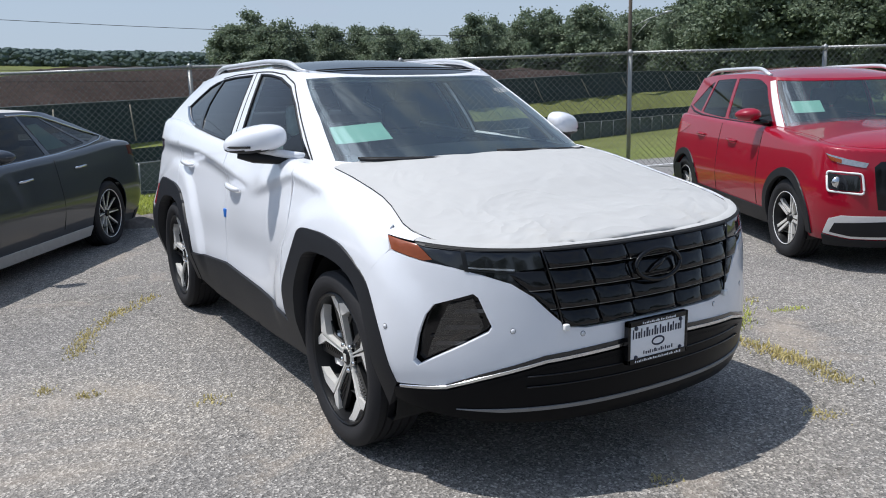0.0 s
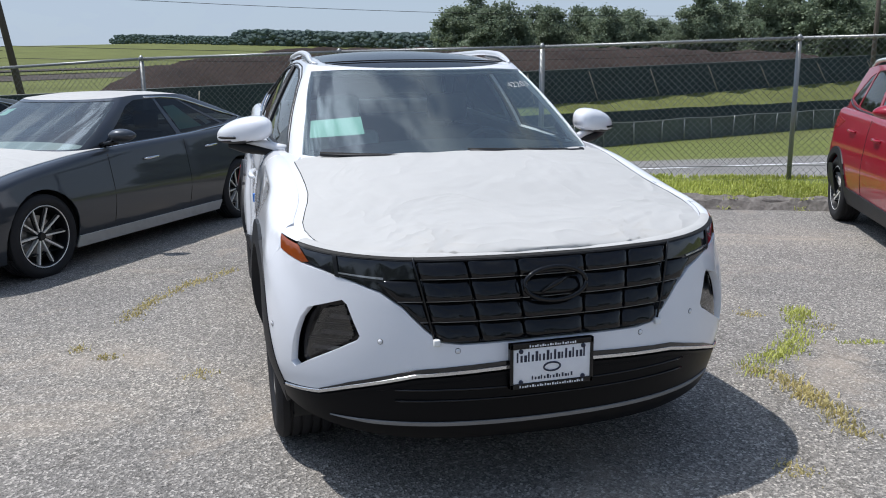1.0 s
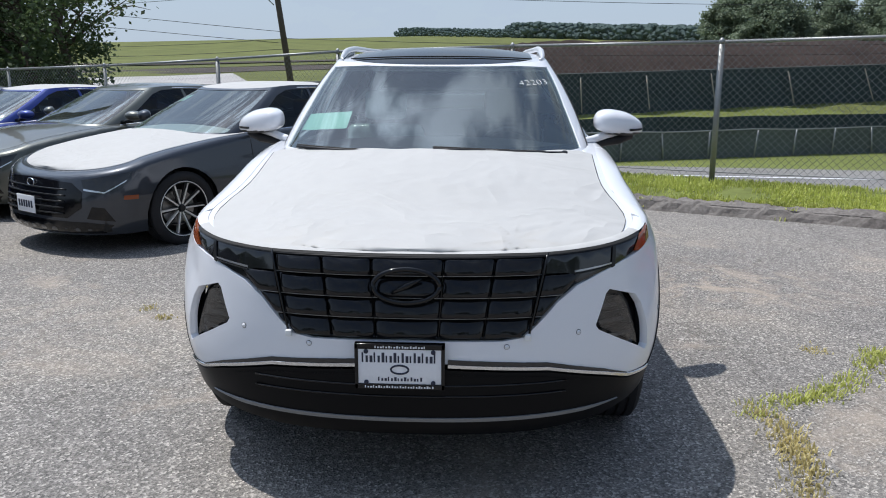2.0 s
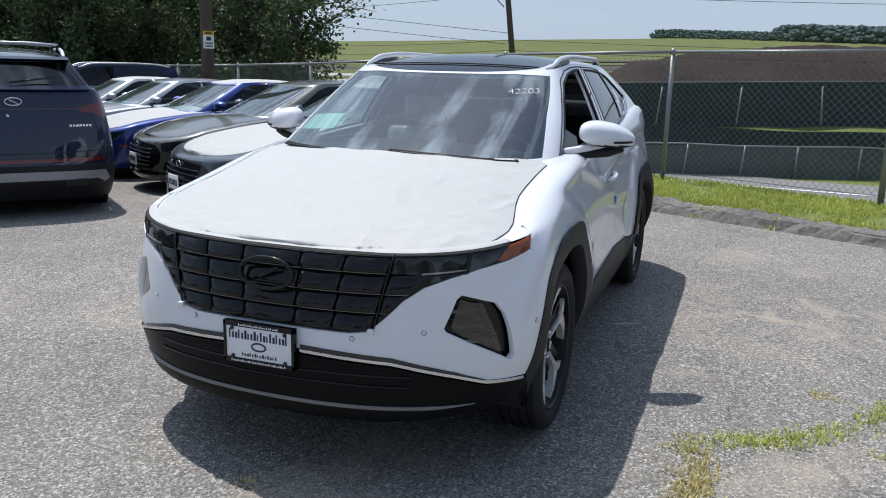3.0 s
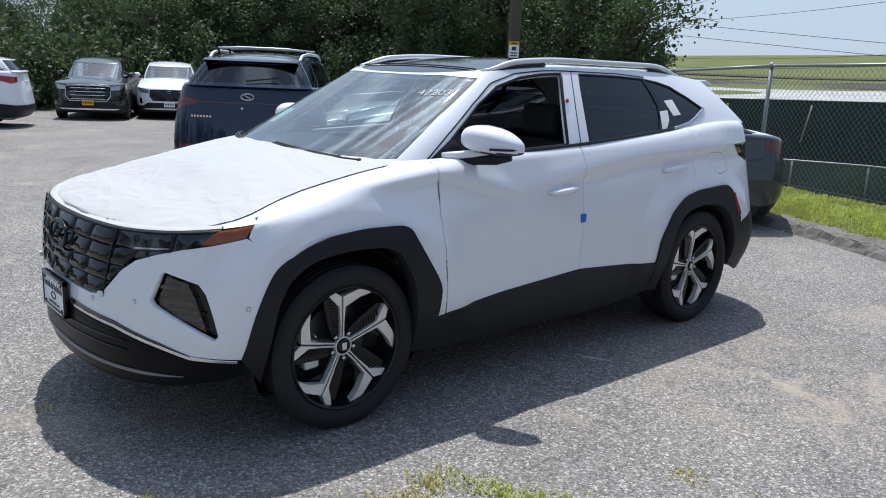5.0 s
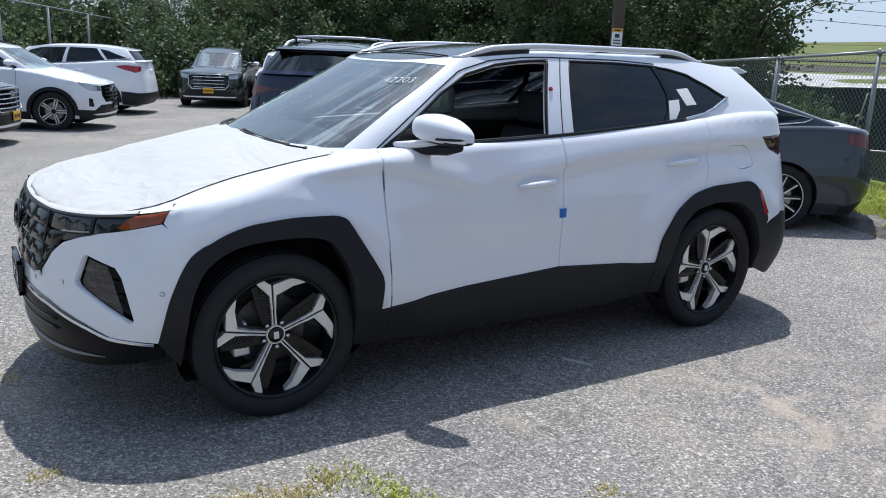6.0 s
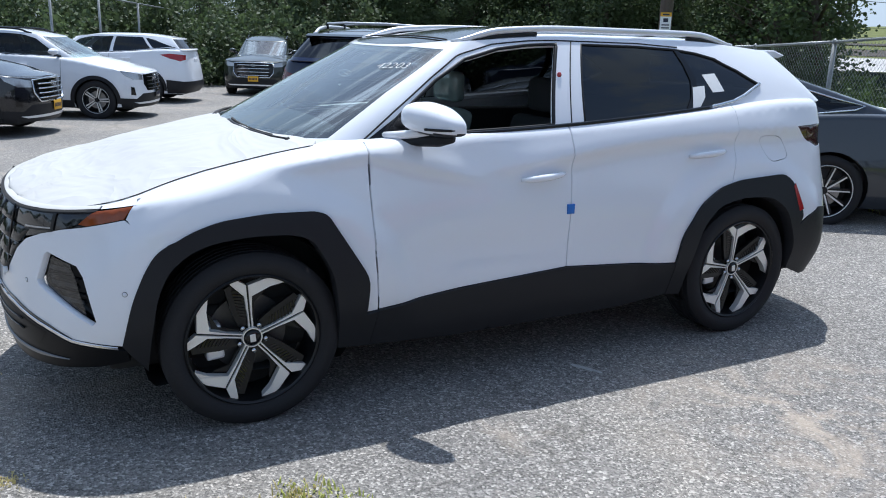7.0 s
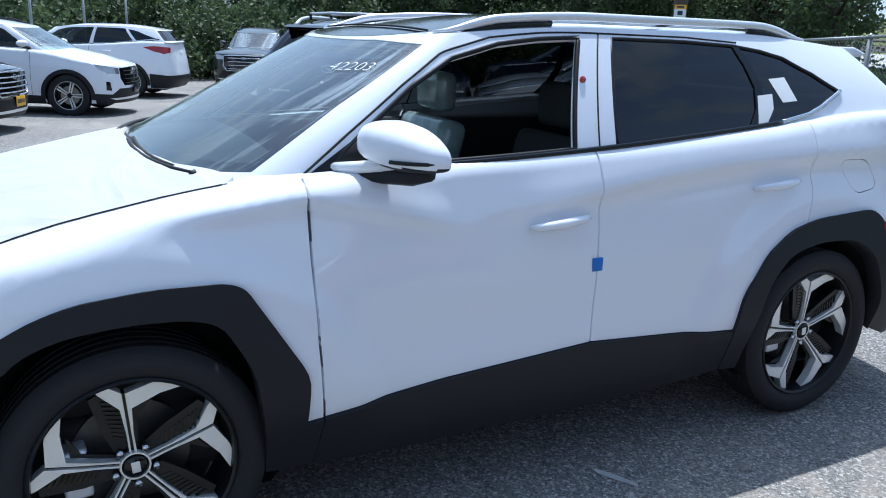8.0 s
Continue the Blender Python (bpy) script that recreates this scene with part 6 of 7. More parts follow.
def fit_rear(S, car, kind, zr, L, suv):
    if kind == "bar":
        patch(S, "tail_lamp", [(L - 0.10, zr - 0.15), (L + 0.02, zr - 0.09), (L + 0.30, zr - 0.14), (L + 0.62, zr - 0.185), (L + 0.60, zr - 0.23), (L + 0.42, zr - 0.25), (L + 0.30, zr - 0.30), (L + 0.05, zr - 0.24)], TAILRED, car)
        patch(S, "light_bar", [(L + 0.56, zr - 0.195), (L + 1, zr - 0.195), (L + 1, zr - 0.208), (L + 0.56, zr - 0.208)], DARKRED, car, 0.006, 0.006, both=False)
        patch(S, "lower_reflector", [(L + 0.40, 0.60), (L + 1, 0.60), (L + 1, 0.635), (L + 0.40, 0.635)], TAILRED, car, 0.008, 0.006, both=False)
        patch(S, "rear_bumper", [(L - 0.1, 0.235), (L + 1, 0.235), (L + 1, 0.575), (L + 0.45, 0.575), (L + 0.3, 0.54), (L - 0.1, 0.56)], CLAD, car, 0.006, both=False)
        patch(S, "skid_plate", [(L + 0.32, 0.42), (L + 0.40, 0.505), (L + 1, 0.515), (L + 1, 0.435), (L + 0.5, 0.43), (L + 0.40, 0.39)], REARSKID, car, 0.016, both=False)
        patch(S, "tailgate_seam", [(L + 0.42, 0.70), (L + 1, 0.685), (L + 1, 0.693), (L + 0.42, 0.708)], DARK, car, 0.002, 0.002, both=False)
        patch(S, "tailgate_edge", [(L + 0.42, 0.71), (L + 0.428, 0.71), (L + 0.46, zr - 0.27), (L + 0.452, zr - 0.27)], DARK, car, 0.002, 0.002)
        patch(S, "bumper_step", [(L + 0.25, 0.652), (L + 1, 0.642), (L + 1, 0.655), (L + 0.25, 0.668)], BLACKP, car, 0.012, 0.01, both=False)
        part("exhaust", box(-0.62, -0.40, S.tail - 0.10, S.tail + 0.0, 0.36, 0.43, 0.015), DARK, car)
        spoil = prism([(S.rear_top - 0.30, 1.60), (S.rear_top + 0.02, 1.60), (S.rear_top + 0.13, 1.575), (S.rear_top + 0.02, 1.545)], -0.56, 0.56, lambda u, v, a: (a, u - 0.22 * a * a, v + 0.04 * (1 - (a / 0.56) ** 2)), 0.006)
        part("spoiler", spoil, GLOSSBLK, car)
        p = S.green(1.95, 0.14)
        part("rear_wiper", tube([(0.02, p[1] + 0.02, p[2] + 0.02), (-0.36, p[1] - 0.01, p[2] + 0.07)], 0.010, 6), GLOSSBLK, car)
        zz = zr - 0.13
        yy = S.body(L + 0.98, zz)[1]
        part("rear_emblem", tube([(0.075 * math.cos(2 * math.pi * i / 20), yy + 0.012, zz + 0.036 * math.sin(2 * math.pi * i / 20)) for i in range(21)], 0.008, 6), CHROME, car)
        part("rear_emblem", tube([(-0.04, yy + 0.012, zz - 0.02), (0.04, yy + 0.012, zz + 0.02)], 0.007, 6), CHROME, car)
        part("lock_cap", tube([(0.06, yy + 0.02, zz - 0.13), (0.06, yy + 0.045, zz - 0.13)], 0.014, 10), PAPER, car)
        for x0, x1 in ((-0.70, -0.48), (0.42, 0.68)):
            for k in range(7):
                a = x0 + (x1 - x0) * k / 7
                u = S.length + 1 - 2 / math.pi * math.asin(min(1, (abs(a) / S.half)) ** (S.pr / 2))
                q = S.body(u, zr - 0.36)
                part("badge_bar", box(a, a + 0.022, q[1] - 0.004, q[1] + 0.006, zr - 0.372, zr - 0.35), CHROME, car)
    else:
        patch(S, "tail_lamp", [(L - 0.30, zr - 0.13), (L - 0.05, zr - 0.10), (L + 0.30, zr - 0.12), (L + 0.55, zr - 0.13), (L + 0.52, zr - 0.24), (L + 0.25, zr - 0.28), (L - 0.05, zr - 0.22)] if suv else [(L + 0.0, zr - 0.13), (L + 0.0, zr - 0.03), (L + 0.30, zr - 0.04), (L + 0.55, zr - 0.05), (L + 0.55, zr - 0.16), (L + 0.30, zr - 0.19)], TAILRED if not suv else REDLENS, car)
        if suv:
            patch(S, "rear_bumper", [(L - 0.15, 0.25), (L + 1, 0.25), (L + 1, 0.54), (L + 0.3, 0.54), (L - 0.15, 0.58)], CLAD, car, 0.006, both=False)
        else:
            patch(S, "rear_bumper", [(L, 0.19), (L + 1, 0.19), (L + 1, 0.34), (L + 0.3, 0.32), (L, 0.28)], CLAD, car, 0.006, both=False)
        yy = S.body(L + 0.98, zr - 0.25)[1]
        part("license_plate", box(-0.15, 0.15, yy - 0.01, yy + 0.012, zr - 0.36, zr - 0.22, 0.003), PLATEW, car)


def front_plate(car, S, z, mat, x0=-0.15, dy=0.0):
    y = S.body(S.u_nose(0.05), z)[1] - 0.02 + dy
    pl = part("license_plate", box(x0, x0 + 0.30, y - 0.008, y, z - 0.075, z + 0.075, 0.003), mat, car)
    for k in range(6):
        part("printed_bar", box(x0 + 0.03 + 0.042 * k, x0 + 0.055 + 0.042 * k, y - 0.011, y - 0.006, z - 0.03, z + 0.03), INK, pl)
    return pl


def mirror_shell(sx, x, y, z):
    bm = bmesh.new()
    bmesh.ops.create_uvsphere(bm, u_segments=20, v_segments=12, radius=1)
    for v in bm.verts:
        q = v.co.copy()
        v.co = Vector((sx * (x + 0.15 + 0.11 * q.x), y + (0.10 if q.y < 0 else 0.05) * q.y + 0.03 * q.x, z + 0.075 + 0.06 * q.z * (1 - 0.15 * q.x)))
    for f in bm.faces:
        f.smooth = True
    if sx < 0:
        bmesh.ops.reverse_faces(bm, faces=bm.faces[:])
    return bm


def stand(x, y, heading):
    """Pose of a car whose front axle's middle is at (x, y) and whose nose points to the heading, degrees from +x."""
    return pose(x, y, lot_z(x, y), 0, 0, heading + 90)


class Sedan(Shape):
    lg, lg_top = 0.40, 0.30
    half, nose, tail, base, wheel = 0.93, -0.96, 3.90, 2.84, 0.335
    belt = ((-0.96, 0.70), (-0.5, 0.78), (0.0, 0.87), (0.7, 0.95), (2.4, 1.02), (3.2, 1.06), (3.9, 1.03))
    roll_in = ((-0.9, 0.10), (-0.3, 0.10), (0.3, 0.07), (0.75, 0.04), (3.0, 0.05), (3.8, 0.08))
    roll_up = ((-0.9, 0.06), (-0.3, 0.06), (0.3, 0.06), (0.75, 0.05), (3.8, 0.05))
    cowl, cowl_z, header, rear_base, rear_top, lgr, foot, top = 0.35, 0.96, 1.20, 3.62, 2.60, 0.22, 0.82, 0.57
    roof = ((0.8, 1.30), (1.3, 1.375), (1.7, 1.40), (2.2, 1.395), (2.6, 1.36), (3.4, 1.2))
    side_in = ((0.15, 0.10), (0.3, 0.04), (0.55, 0.0), (0.75, 0.025), (0.95, 0.06), (1.1, 0.09))
    nose_in = ((0.15, 0.08), (0.25, 0.0), (0.45, 0.02), (0.65, 0.08), (0.8, 0.16))
    hood_rise = ((-0.87, 0.0), (-0.6, 0.05), (0.0, 0.07), (0.6, 0.05))
    crown = 0.035


class Venue(Shape):
    lg, lg_top = 0.30, 0.22
    half, nose, tail, base, wheel = 0.885, -0.83, 3.21, 2.52, 0.330
    lf, pf = 0.52, 3.0
    belt = ((-0.83, 0.95), (-0.4, 1.0), (0.0, 1.03), (0.5, 1.07), (2.2, 1.125), (3.2, 1.15))
    cowl, cowl_z, header, rear_base, rear_top, foot, top = 0.22, 1.05, 0.72, 3.1, 2.95, 0.78, 0.63
    roof = ((0.6, 1.47), (0.9, 1.52), (1.4, 1.555), (2.2, 1.56), (3.0, 1.52))
    crown = 0.06


class Santa(Shape):
    half, nose, tail, base = 0.94, -0.92, 3.84, 2.765
    rear_base, rear_top = 3.74, 3.48
    roof = ((0.6, 1.50), (1.10, 1.575), (1.7, 1.63), (2.5, 1.635), (3.0, 1.61), (3.5, 1.57))
    top = 0.63


class Large(Santa):
    half, tail, base = 0.975, 4.05, 2.90
    belt = ((-0.9, 0.99), (-0.55, 1.03), (0.3, 1.12), (0.55, 1.15), (1.56, 1.19), (2.43, 1.22), (3.2, 1.25), (4.0, 1.25))
    rear_base, rear_top = 3.95, 3.70
    roof = ((0.6, 1.50), (1.10, 1.60), (1.7, 1.68), (2.5, 1.69), (3.4, 1.65), (3.8, 1.60))


sedan, venue, santa, large = Sedan(), Venue(), Santa(), Large()


def by_wheels(S, fx, fy, rx, ry, side):
    """Pose from the outer faces of a front and a rear wheel on one side (+1: the car's left)."""
    d = Vector((fx - rx, fy - ry)).normalized()
    left = Vector((-d.y, d.x))
    c = Vector((fx, fy)) - left * side * (S.half - 0.02)
    return stand(c.x, c.y, math.degrees(math.atan2(d.y, d.x)))


son = parked("sedan", "dark grey sedan with white film on hood and roof", sedan, GREY, by_wheels(sedan, -2.443, 3.487, -0.87, 5.85, 1), suv=False, clad=False, hood_mat=FILM, roof_mat=FILM, deck_mat=FILM, sill_mat=FILM, front="sedan", step=0.05)
front_plate(son, sedan, 0.42, PLATEW)
part("window_sticker", region(sedan.green, [(0.47, 0.15), (0.46, 0.72), (0.60, 0.74), (0.64, 0.15)], (), 0.06, off=-0.012, skirt=0.001), STICKER, son)
part("window_sticker", region(sedan.green, [(-0.40, 0.80), (-0.62, 0.84), (-0.62, 0.70), (-0.42, 0.66)], (), 0.06, off=-0.012, skirt=0.001, right=True), STICKER, son)
def note_on(car, S, poly, mat, right, label):
    part("window_note", region(S.green, poly, (), 0.05, off=-0.012, right=right, skirt=0.001), mat, car, label)


note_on(son, sedan, [(0.68, 0.16), (0.675, 0.40), (0.72, 0.42), (0.73, 0.18)], PAPER, False, "white paper note in the rear door window")
base_c = by_wheels(sedan, -2.443, 3.487, -0.87, 5.85, 1).translation


def in_row(dx, dy):
    return stand(base_c.x + dx, base_c.y + dy, 236.3)


c = parked("sedan", "olive grey sedan parked beside the grey one", sedan, OLIVE, in_row(-2.05, 1.75), suv=False, clad=False, front="sedan")
front_plate(c, sedan, 0.42, PLATEW)
c = parked("sedan", "bright blue sedan with white film on its hood", sedan, BLUE2, in_row(-3.9, 2.65), suv=False, clad=False, hood_mat=FILM, roof_mat=FILM, front="sedan")
front_plate(c, sedan, 0.42, PLATEW)
parked("sedan", "silver sedan in the row of new cars", sedan, SILVER, in_row(-6.3, 4.1), suv=False, clad=False, front="sedan")
parked("sedan", "pale silver sedan at the end of the row", sedan, SILVER, in_row(-8.4, 5.3), suv=False, clad=False, roof_mat=FILM, front="sedan")
parked("van", "black suv behind the row of sedans", large, BLUE, in_row(-11.6, 7.4), glass_rear=TINT, rails=SATIN, front="chrome")

v = parked("small_suv", "bright red small suv with silver roof rails", venue, RED, by_wheels(venue, 3.8, 1.3, 5.02, 3.5, -1), rails=SATIN, spokes=5, front="square", step=0.055, front_glass=CLEAR)
part("pillar_film", region(venue.green, [(-0.19, 0.05), (-0.02, 0.05), (-0.02, 0.90), (-0.18, 0.93)], (), 0.05, off=0.003, right=True, skirt=0.002), PAPER, v)
part("window_sticker", region(venue.green, [(-0.38, 0.55), (-0.72, 0.58), (-0.73, 0.36), (-0.40, 0.33)], (), 0.06, off=-0.012, skirt=0.001, right=True), STICKER, v)
part("window_sticker", region(venue.green, [(-0.5, 0.35), (-0.62, 0.38), (-0.63, 0.16), (-0.42, 0.13)], (), 0.06, off=-0.012, skirt=0.001), STICKER, v)

parked("suv", "dark blue suv with roof rack seen from behind", santa, BLUE, stand(-8.29, 5.09, 142) @ Matrix.Diagonal((1.03, 1.0, 1.07, 1.0)), glass_rear=TINT, rails=SATIN, crossbars=True, rear="bar", front="chrome", roof_mat=BLACKP)
rav = parked("suv", "white suv with black wheel arches", santa, WHITE, stand(-13.93, 0.97, 67), spokes=5, glass_rear=TINT, rails=GLOSSBLK)
front_plate(rav, santa, 0.48, GLOSSBLK)
parked("suv", "white suv with red tail lamps", santa, WHITE, stand(-19.35, 0.05, 245), glass_rear=TINT)
blk = parked("suv", "black suv with a chrome grille and yellow plate", santa, BLACKP, stand(-11.0, -1.05, 67), front="chrome", glass_rear=TINT)
front_plate(blk, santa, 0.46, YELLOW, -0.10)
pal = parked("suv", "large black suv with a chrome grille", large, DGREEN, stand(-20.5, 5.85, -27), front="chrome", glass_rear=TINT, rails=GLOSSBLK)
front_plate(pal, large, 0.50, YELLOW)
wt = parked("suv", "white suv facing the lot before the trees", santa, WHITE, stand(-20.5, 8.1, -24), glass_rear=TINT)
front_plate(wt, santa, 0.46, PLATEW)

# ---- the chain-link fence along the lot ----
def chain_panel(a, b, z0, z1, pitch=0.062, r=0.0021):
    """Diamond mesh between two posts, as crossed wires."""
    verts, faces = [], []
    d = b - a
    ln = math.hypot(d.x, d.y)
    e = Vector((d.x, d.y, 0)) / ln
    side = Vector((-e.y, e.x, 0))
    h = z1 - z0
    slope = (b.z - a.z) / ln

    def wire(s0, t0, s1, t1, off):
        p, q = a + e * s0 + Vector((0, 0, z0 + t0 + slope * s0)), a + e * s1 + Vector((0, 0, z0 + t1 + slope * s1))
        w = (q - p).normalized()
        u = w.cross(side)
        k = len(verts)
        for c in (p, q):
            for g in (side * r, -side * r * 0.5 + u * r, -side * r * 0.5 - u * r):
                verts.append(c + g + side * off)
        faces.extend(((k, k + 1, k + 4, k + 3), (k + 1, k + 2, k + 5, k + 4), (k + 2, k, k + 3, k + 5)))
    n = int((ln + h) / (pitch * 1.414))
    for i in range(1, n):
        c = i * pitch * 1.414
        s0, s1 = max(0.0, c - h), min(ln, c)
        wire(s0, c - s0, s1, c - s1, 0.001)
        c2 = c - h
        s0, s1 = max(0.0, c2), min(ln, c2 + h)
        wire(s0, s0 - c2, s1, s1 - c2, -0.001)
    return mesh_of("chain_link", verts, faces)


def fence_z(m):
    return curve(m, ((-40, -0.75), (-20, -0.45), (-11, -0.27), (-8.5, -0.18), (-6, -0.07), (-3, -0.02), (0, 0.0), (3, 0.05), (40, 0.25)))


fence = thing("chain_link_fence", "galvanised chain-link fence on round steel posts", "fence", kind="structure")
posts = [-26.0, -23.1, -20.1, -17.1, -14.1, -11.2, -8.36, -5.84, -2.87, -0.08, 3.13, 6.0, 9.0, 12.0, 15.0, 18.0, 21.0]
for i, m in enumerate(posts):
    p = fence_frame(m, FENCE)
    base, top = land(p.x, p.y), 1.87 + fence_z(m)
    part("fence_post", tube([(p.x, p.y, base - 0.1), (p.x, p.y, top - 0.02)], 0.030 if i % 3 else 0.036, 12), GALV, fence)
    part("post_cap", tube([(p.x, p.y, top - 0.03), (p.x, p.y, top + 0.02), (p.x, p.y, top + 0.05)], [0.036, 0.036, 0.012], 12), GALV, fence)
    if i + 1 < len(posts):
        m1 = posts[i + 1]
        q = fence_frame(m1, FENCE)
        part("top_rail", tube([fence_frame(m, FENCE + 0.0, top), fence_frame(m1, FENCE, 1.87 + fence_z(m1))], 0.022, 10), GALV, fence)
        a, b = fence_frame(m, FENCE - 0.035, fence_z(m)), fence_frame(m1, FENCE - 0.035, fence_z(m1))
        part("chain_link", chain_panel(a, b, land(p.x, p.y) - fence_z(m) + 0.03, 1.90), GALV, fence)
        part("tension_wire", tube([a + Vector((0, 0, 0.27)), b + Vector((0, 0, 0.27))], 0.004, 5), GALV, fence)

# ---- low fence with dark fabric beside the road ----
low = thing("low_fence", "low wire fence with dark green fabric beside the road", "fence", kind="structure")
for i in range(39):
    m = -8 + 2.05 * i + random.uniform(-0.15, 0.15)
    p = road_frame(m, LOWFENCE)
    g = land(p.x, p.y)
    lean = random.uniform(-0.12, 0.12)
    part("stake", tube([(p.x, p.y, g - 0.1), (p.x + lean, p.y, g + 1.12)], 0.035, 6), GALV, low)
def banner(mm, q, z_of, height, bulge):
    verts = []
    for m in mm:
        p = road_frame(m, q)
        for t in (0.0, 0.33, 0.66, 1.0):
            w = bulge * noise.noise(Vector((m * 0.7, t * 2, q)))
            verts.append((p.x + ACROSS2.x * w, p.y + ACROSS2.y * w, z_of(p, m) + t * (height + 0.06 * noise.noise(Vector((m * 0.35, 5, q))))))
    faces = [(4 * i + j, 4 * i + j + 4, 4 * i + j + 5, 4 * i + j + 1) for i in range(len(mm) - 1) for j in range(3)]
    return mesh_of("fabric", verts, faces)


mm = [-8 + 0.7 * i for i in range(112)]
part("fabric", banner(mm, LOWFENCE + 0.1, lambda p, m: land(p.x, p.y) - 0.05, 1.15, 0.08), SCREEN2, low)
part("top_rail", tube([road_frame(m, LOWFENCE, land(*road_frame(m, LOWFENCE)[:2]) + 1.13 + 0.03 * math.sin(m)) for m in [-8 + 2.05 * i for i in range(39)]], 0.03, 6), GALV, low)
band = thing("fabric_band", "second black fabric screen behind the low fence", "screen", kind="structure")
part("fabric", banner(mm, LOWFENCE + 2.0, lambda p, m: -1.6, 1.22, 0.08), SCREEN, band)

# ---- silt fence on the bank ----
silt = thing("silt_fence", "black silt fence with leaning pale stakes on a bank", "fence", kind="structure")
mm = [-13 + 0.7 * i for i in range(163)]
part("fabric", banner(mm, SILT, lambda p, m: silt_z(m) - 0.05, 1.90, 0.12), SCREEN, silt)
for m in (-9, -6, -3, 0, 3.0, 5.9, 8.9, 12.2, 15.6, 19.0, 22.5, 26.9, 31.6, 36.8, 42.4, 48.0, 55.0, 62.0, 71.0, 79.0, 89.0, 98.0):
    p = road_frame(m, SILT - 0.12)
    z = silt_z(m)
    lean = curve(m, ((0, -0.30), (9, -0.16), (15, 0.05), (22, 0.25), (48, 0.80), (90, 1.2))) + 0.06 * random.uniform(-1, 1)
    part("stake", tube([(p.x - lean * 0.5, p.y, z + 1.66), (p.x + lean * 0.5, p.y - 0.1, z + 0.12)], 0.030, 5), PALEWOOD, silt)
part("top_cord", tube([road_frame(m, SILT - 0.03, silt_z(m) + 1.84) for m in mm], 0.018, 5), GALV, silt)

# ---- dark mulch heaps behind it ----
def heap(m0, m1, q0, q1, height, seed, name, label):
    nu, nv = int((m1 - m0) / 0.8), int((q1 - q0) / 0.8)
    verts = []
    for j in range(nv + 1):
        for i in range(nu + 1):
            m, q = m0 + (m1 - m0) * i / nu, q0 + (q1 - q0) * j / nv
            p = road_frame(m, q)
            a, b = i / nu, j / nv
            k = smooth(0, min(0.3, 7 / (m1 - m0)), a) * smooth(1, 1 - min(0.3, 7 / (m1 - m0)), a) * smooth(0, 0.45, b) * smooth(1, 0.55, b)
            h = height * (0.74 + 0.26 * smooth(m0 + 6, m0 + 16, m)) * (0.95 + 0.10 * noise.noise(Vector((m * 0.07, q * 0.07, seed)))) + 0.25 * noise.noise(Vector((m * 0.4, q * 0.4, seed))) + 0.30 * noise.noise(Vector((m * 1.1, q * 1.1, seed)))
            g = land(p.x, p.y)
            verts.append((p.x, p.y, g - 0.2 + k * max(0.2, h - g)))
    w = nu + 1
    faces = [(j * w + i, j * w + i + 1, (j + 1) * w + i + 1, (j + 1) * w + i) for j in range(nv) for i in range(nu)]
    me = mesh_of(name, verts, faces)
    me.materials.append(SOIL)
    return tagged(new(name, me), label, "mound", kind="structure")


heap(5, 78, 33, 54, 3.7, 2.3, "mulch_mound", "long dark brown mulch heap behind the silt fence")
heap(40, 130, 45, 75, 4.6, 7.1, "mulch_mound", "broad brown earth heap below the far trees")

# ---- trees and woods ----
def leaf_crown(seed, rx, rz, clumps, per, size, hollow=0.25, mat=None):
    """A crown of many small leaf blades in uneven clumps."""
    rng = random.Random(seed)
    verts, faces = [], []
    for c in range(clumps):
        while True:
            p = Vector((rng.uniform(-1, 1), rng.uniform(-1, 1), rng.uniform(-1, 1)))
            if hollow < p.length < 1:
                break
        p = Vector((p.x * rx, p.y * rx, p.z * rz + rz * 0.15 * noise.noise(p * 2 + Vector((seed, 0, 0)))))
        cr = rx * rng.uniform(0.16, 0.34)
        for k in range(per):
            q = p + Vector((rng.gauss(0, 0.5), rng.gauss(0, 0.5), rng.gauss(0, 0.38))) * cr
            s = size * rng.uniform(0.6, 1.4)
            d = Vector((rng.uniform(-1, 1), rng.uniform(-1, 1), rng.uniform(-0.7, 0.4))).normalized()
            w = d.cross(Vector((rng.uniform(-1, 1), rng.uniform(-1, 1), rng.uniform(-1, 1)))).normalized() * s * 0.36
            n0 = len(verts)
            verts += [q, q + d * s * 0.5 + w, q + d * s, q + d * s * 0.5 - w]
            faces.append((n0, n0 + 1, n0 + 2, n0 + 3))
    me = mesh_of("crown", verts, faces, smooth_all=False)
    me.materials.append(mat or LEAF)
    return me


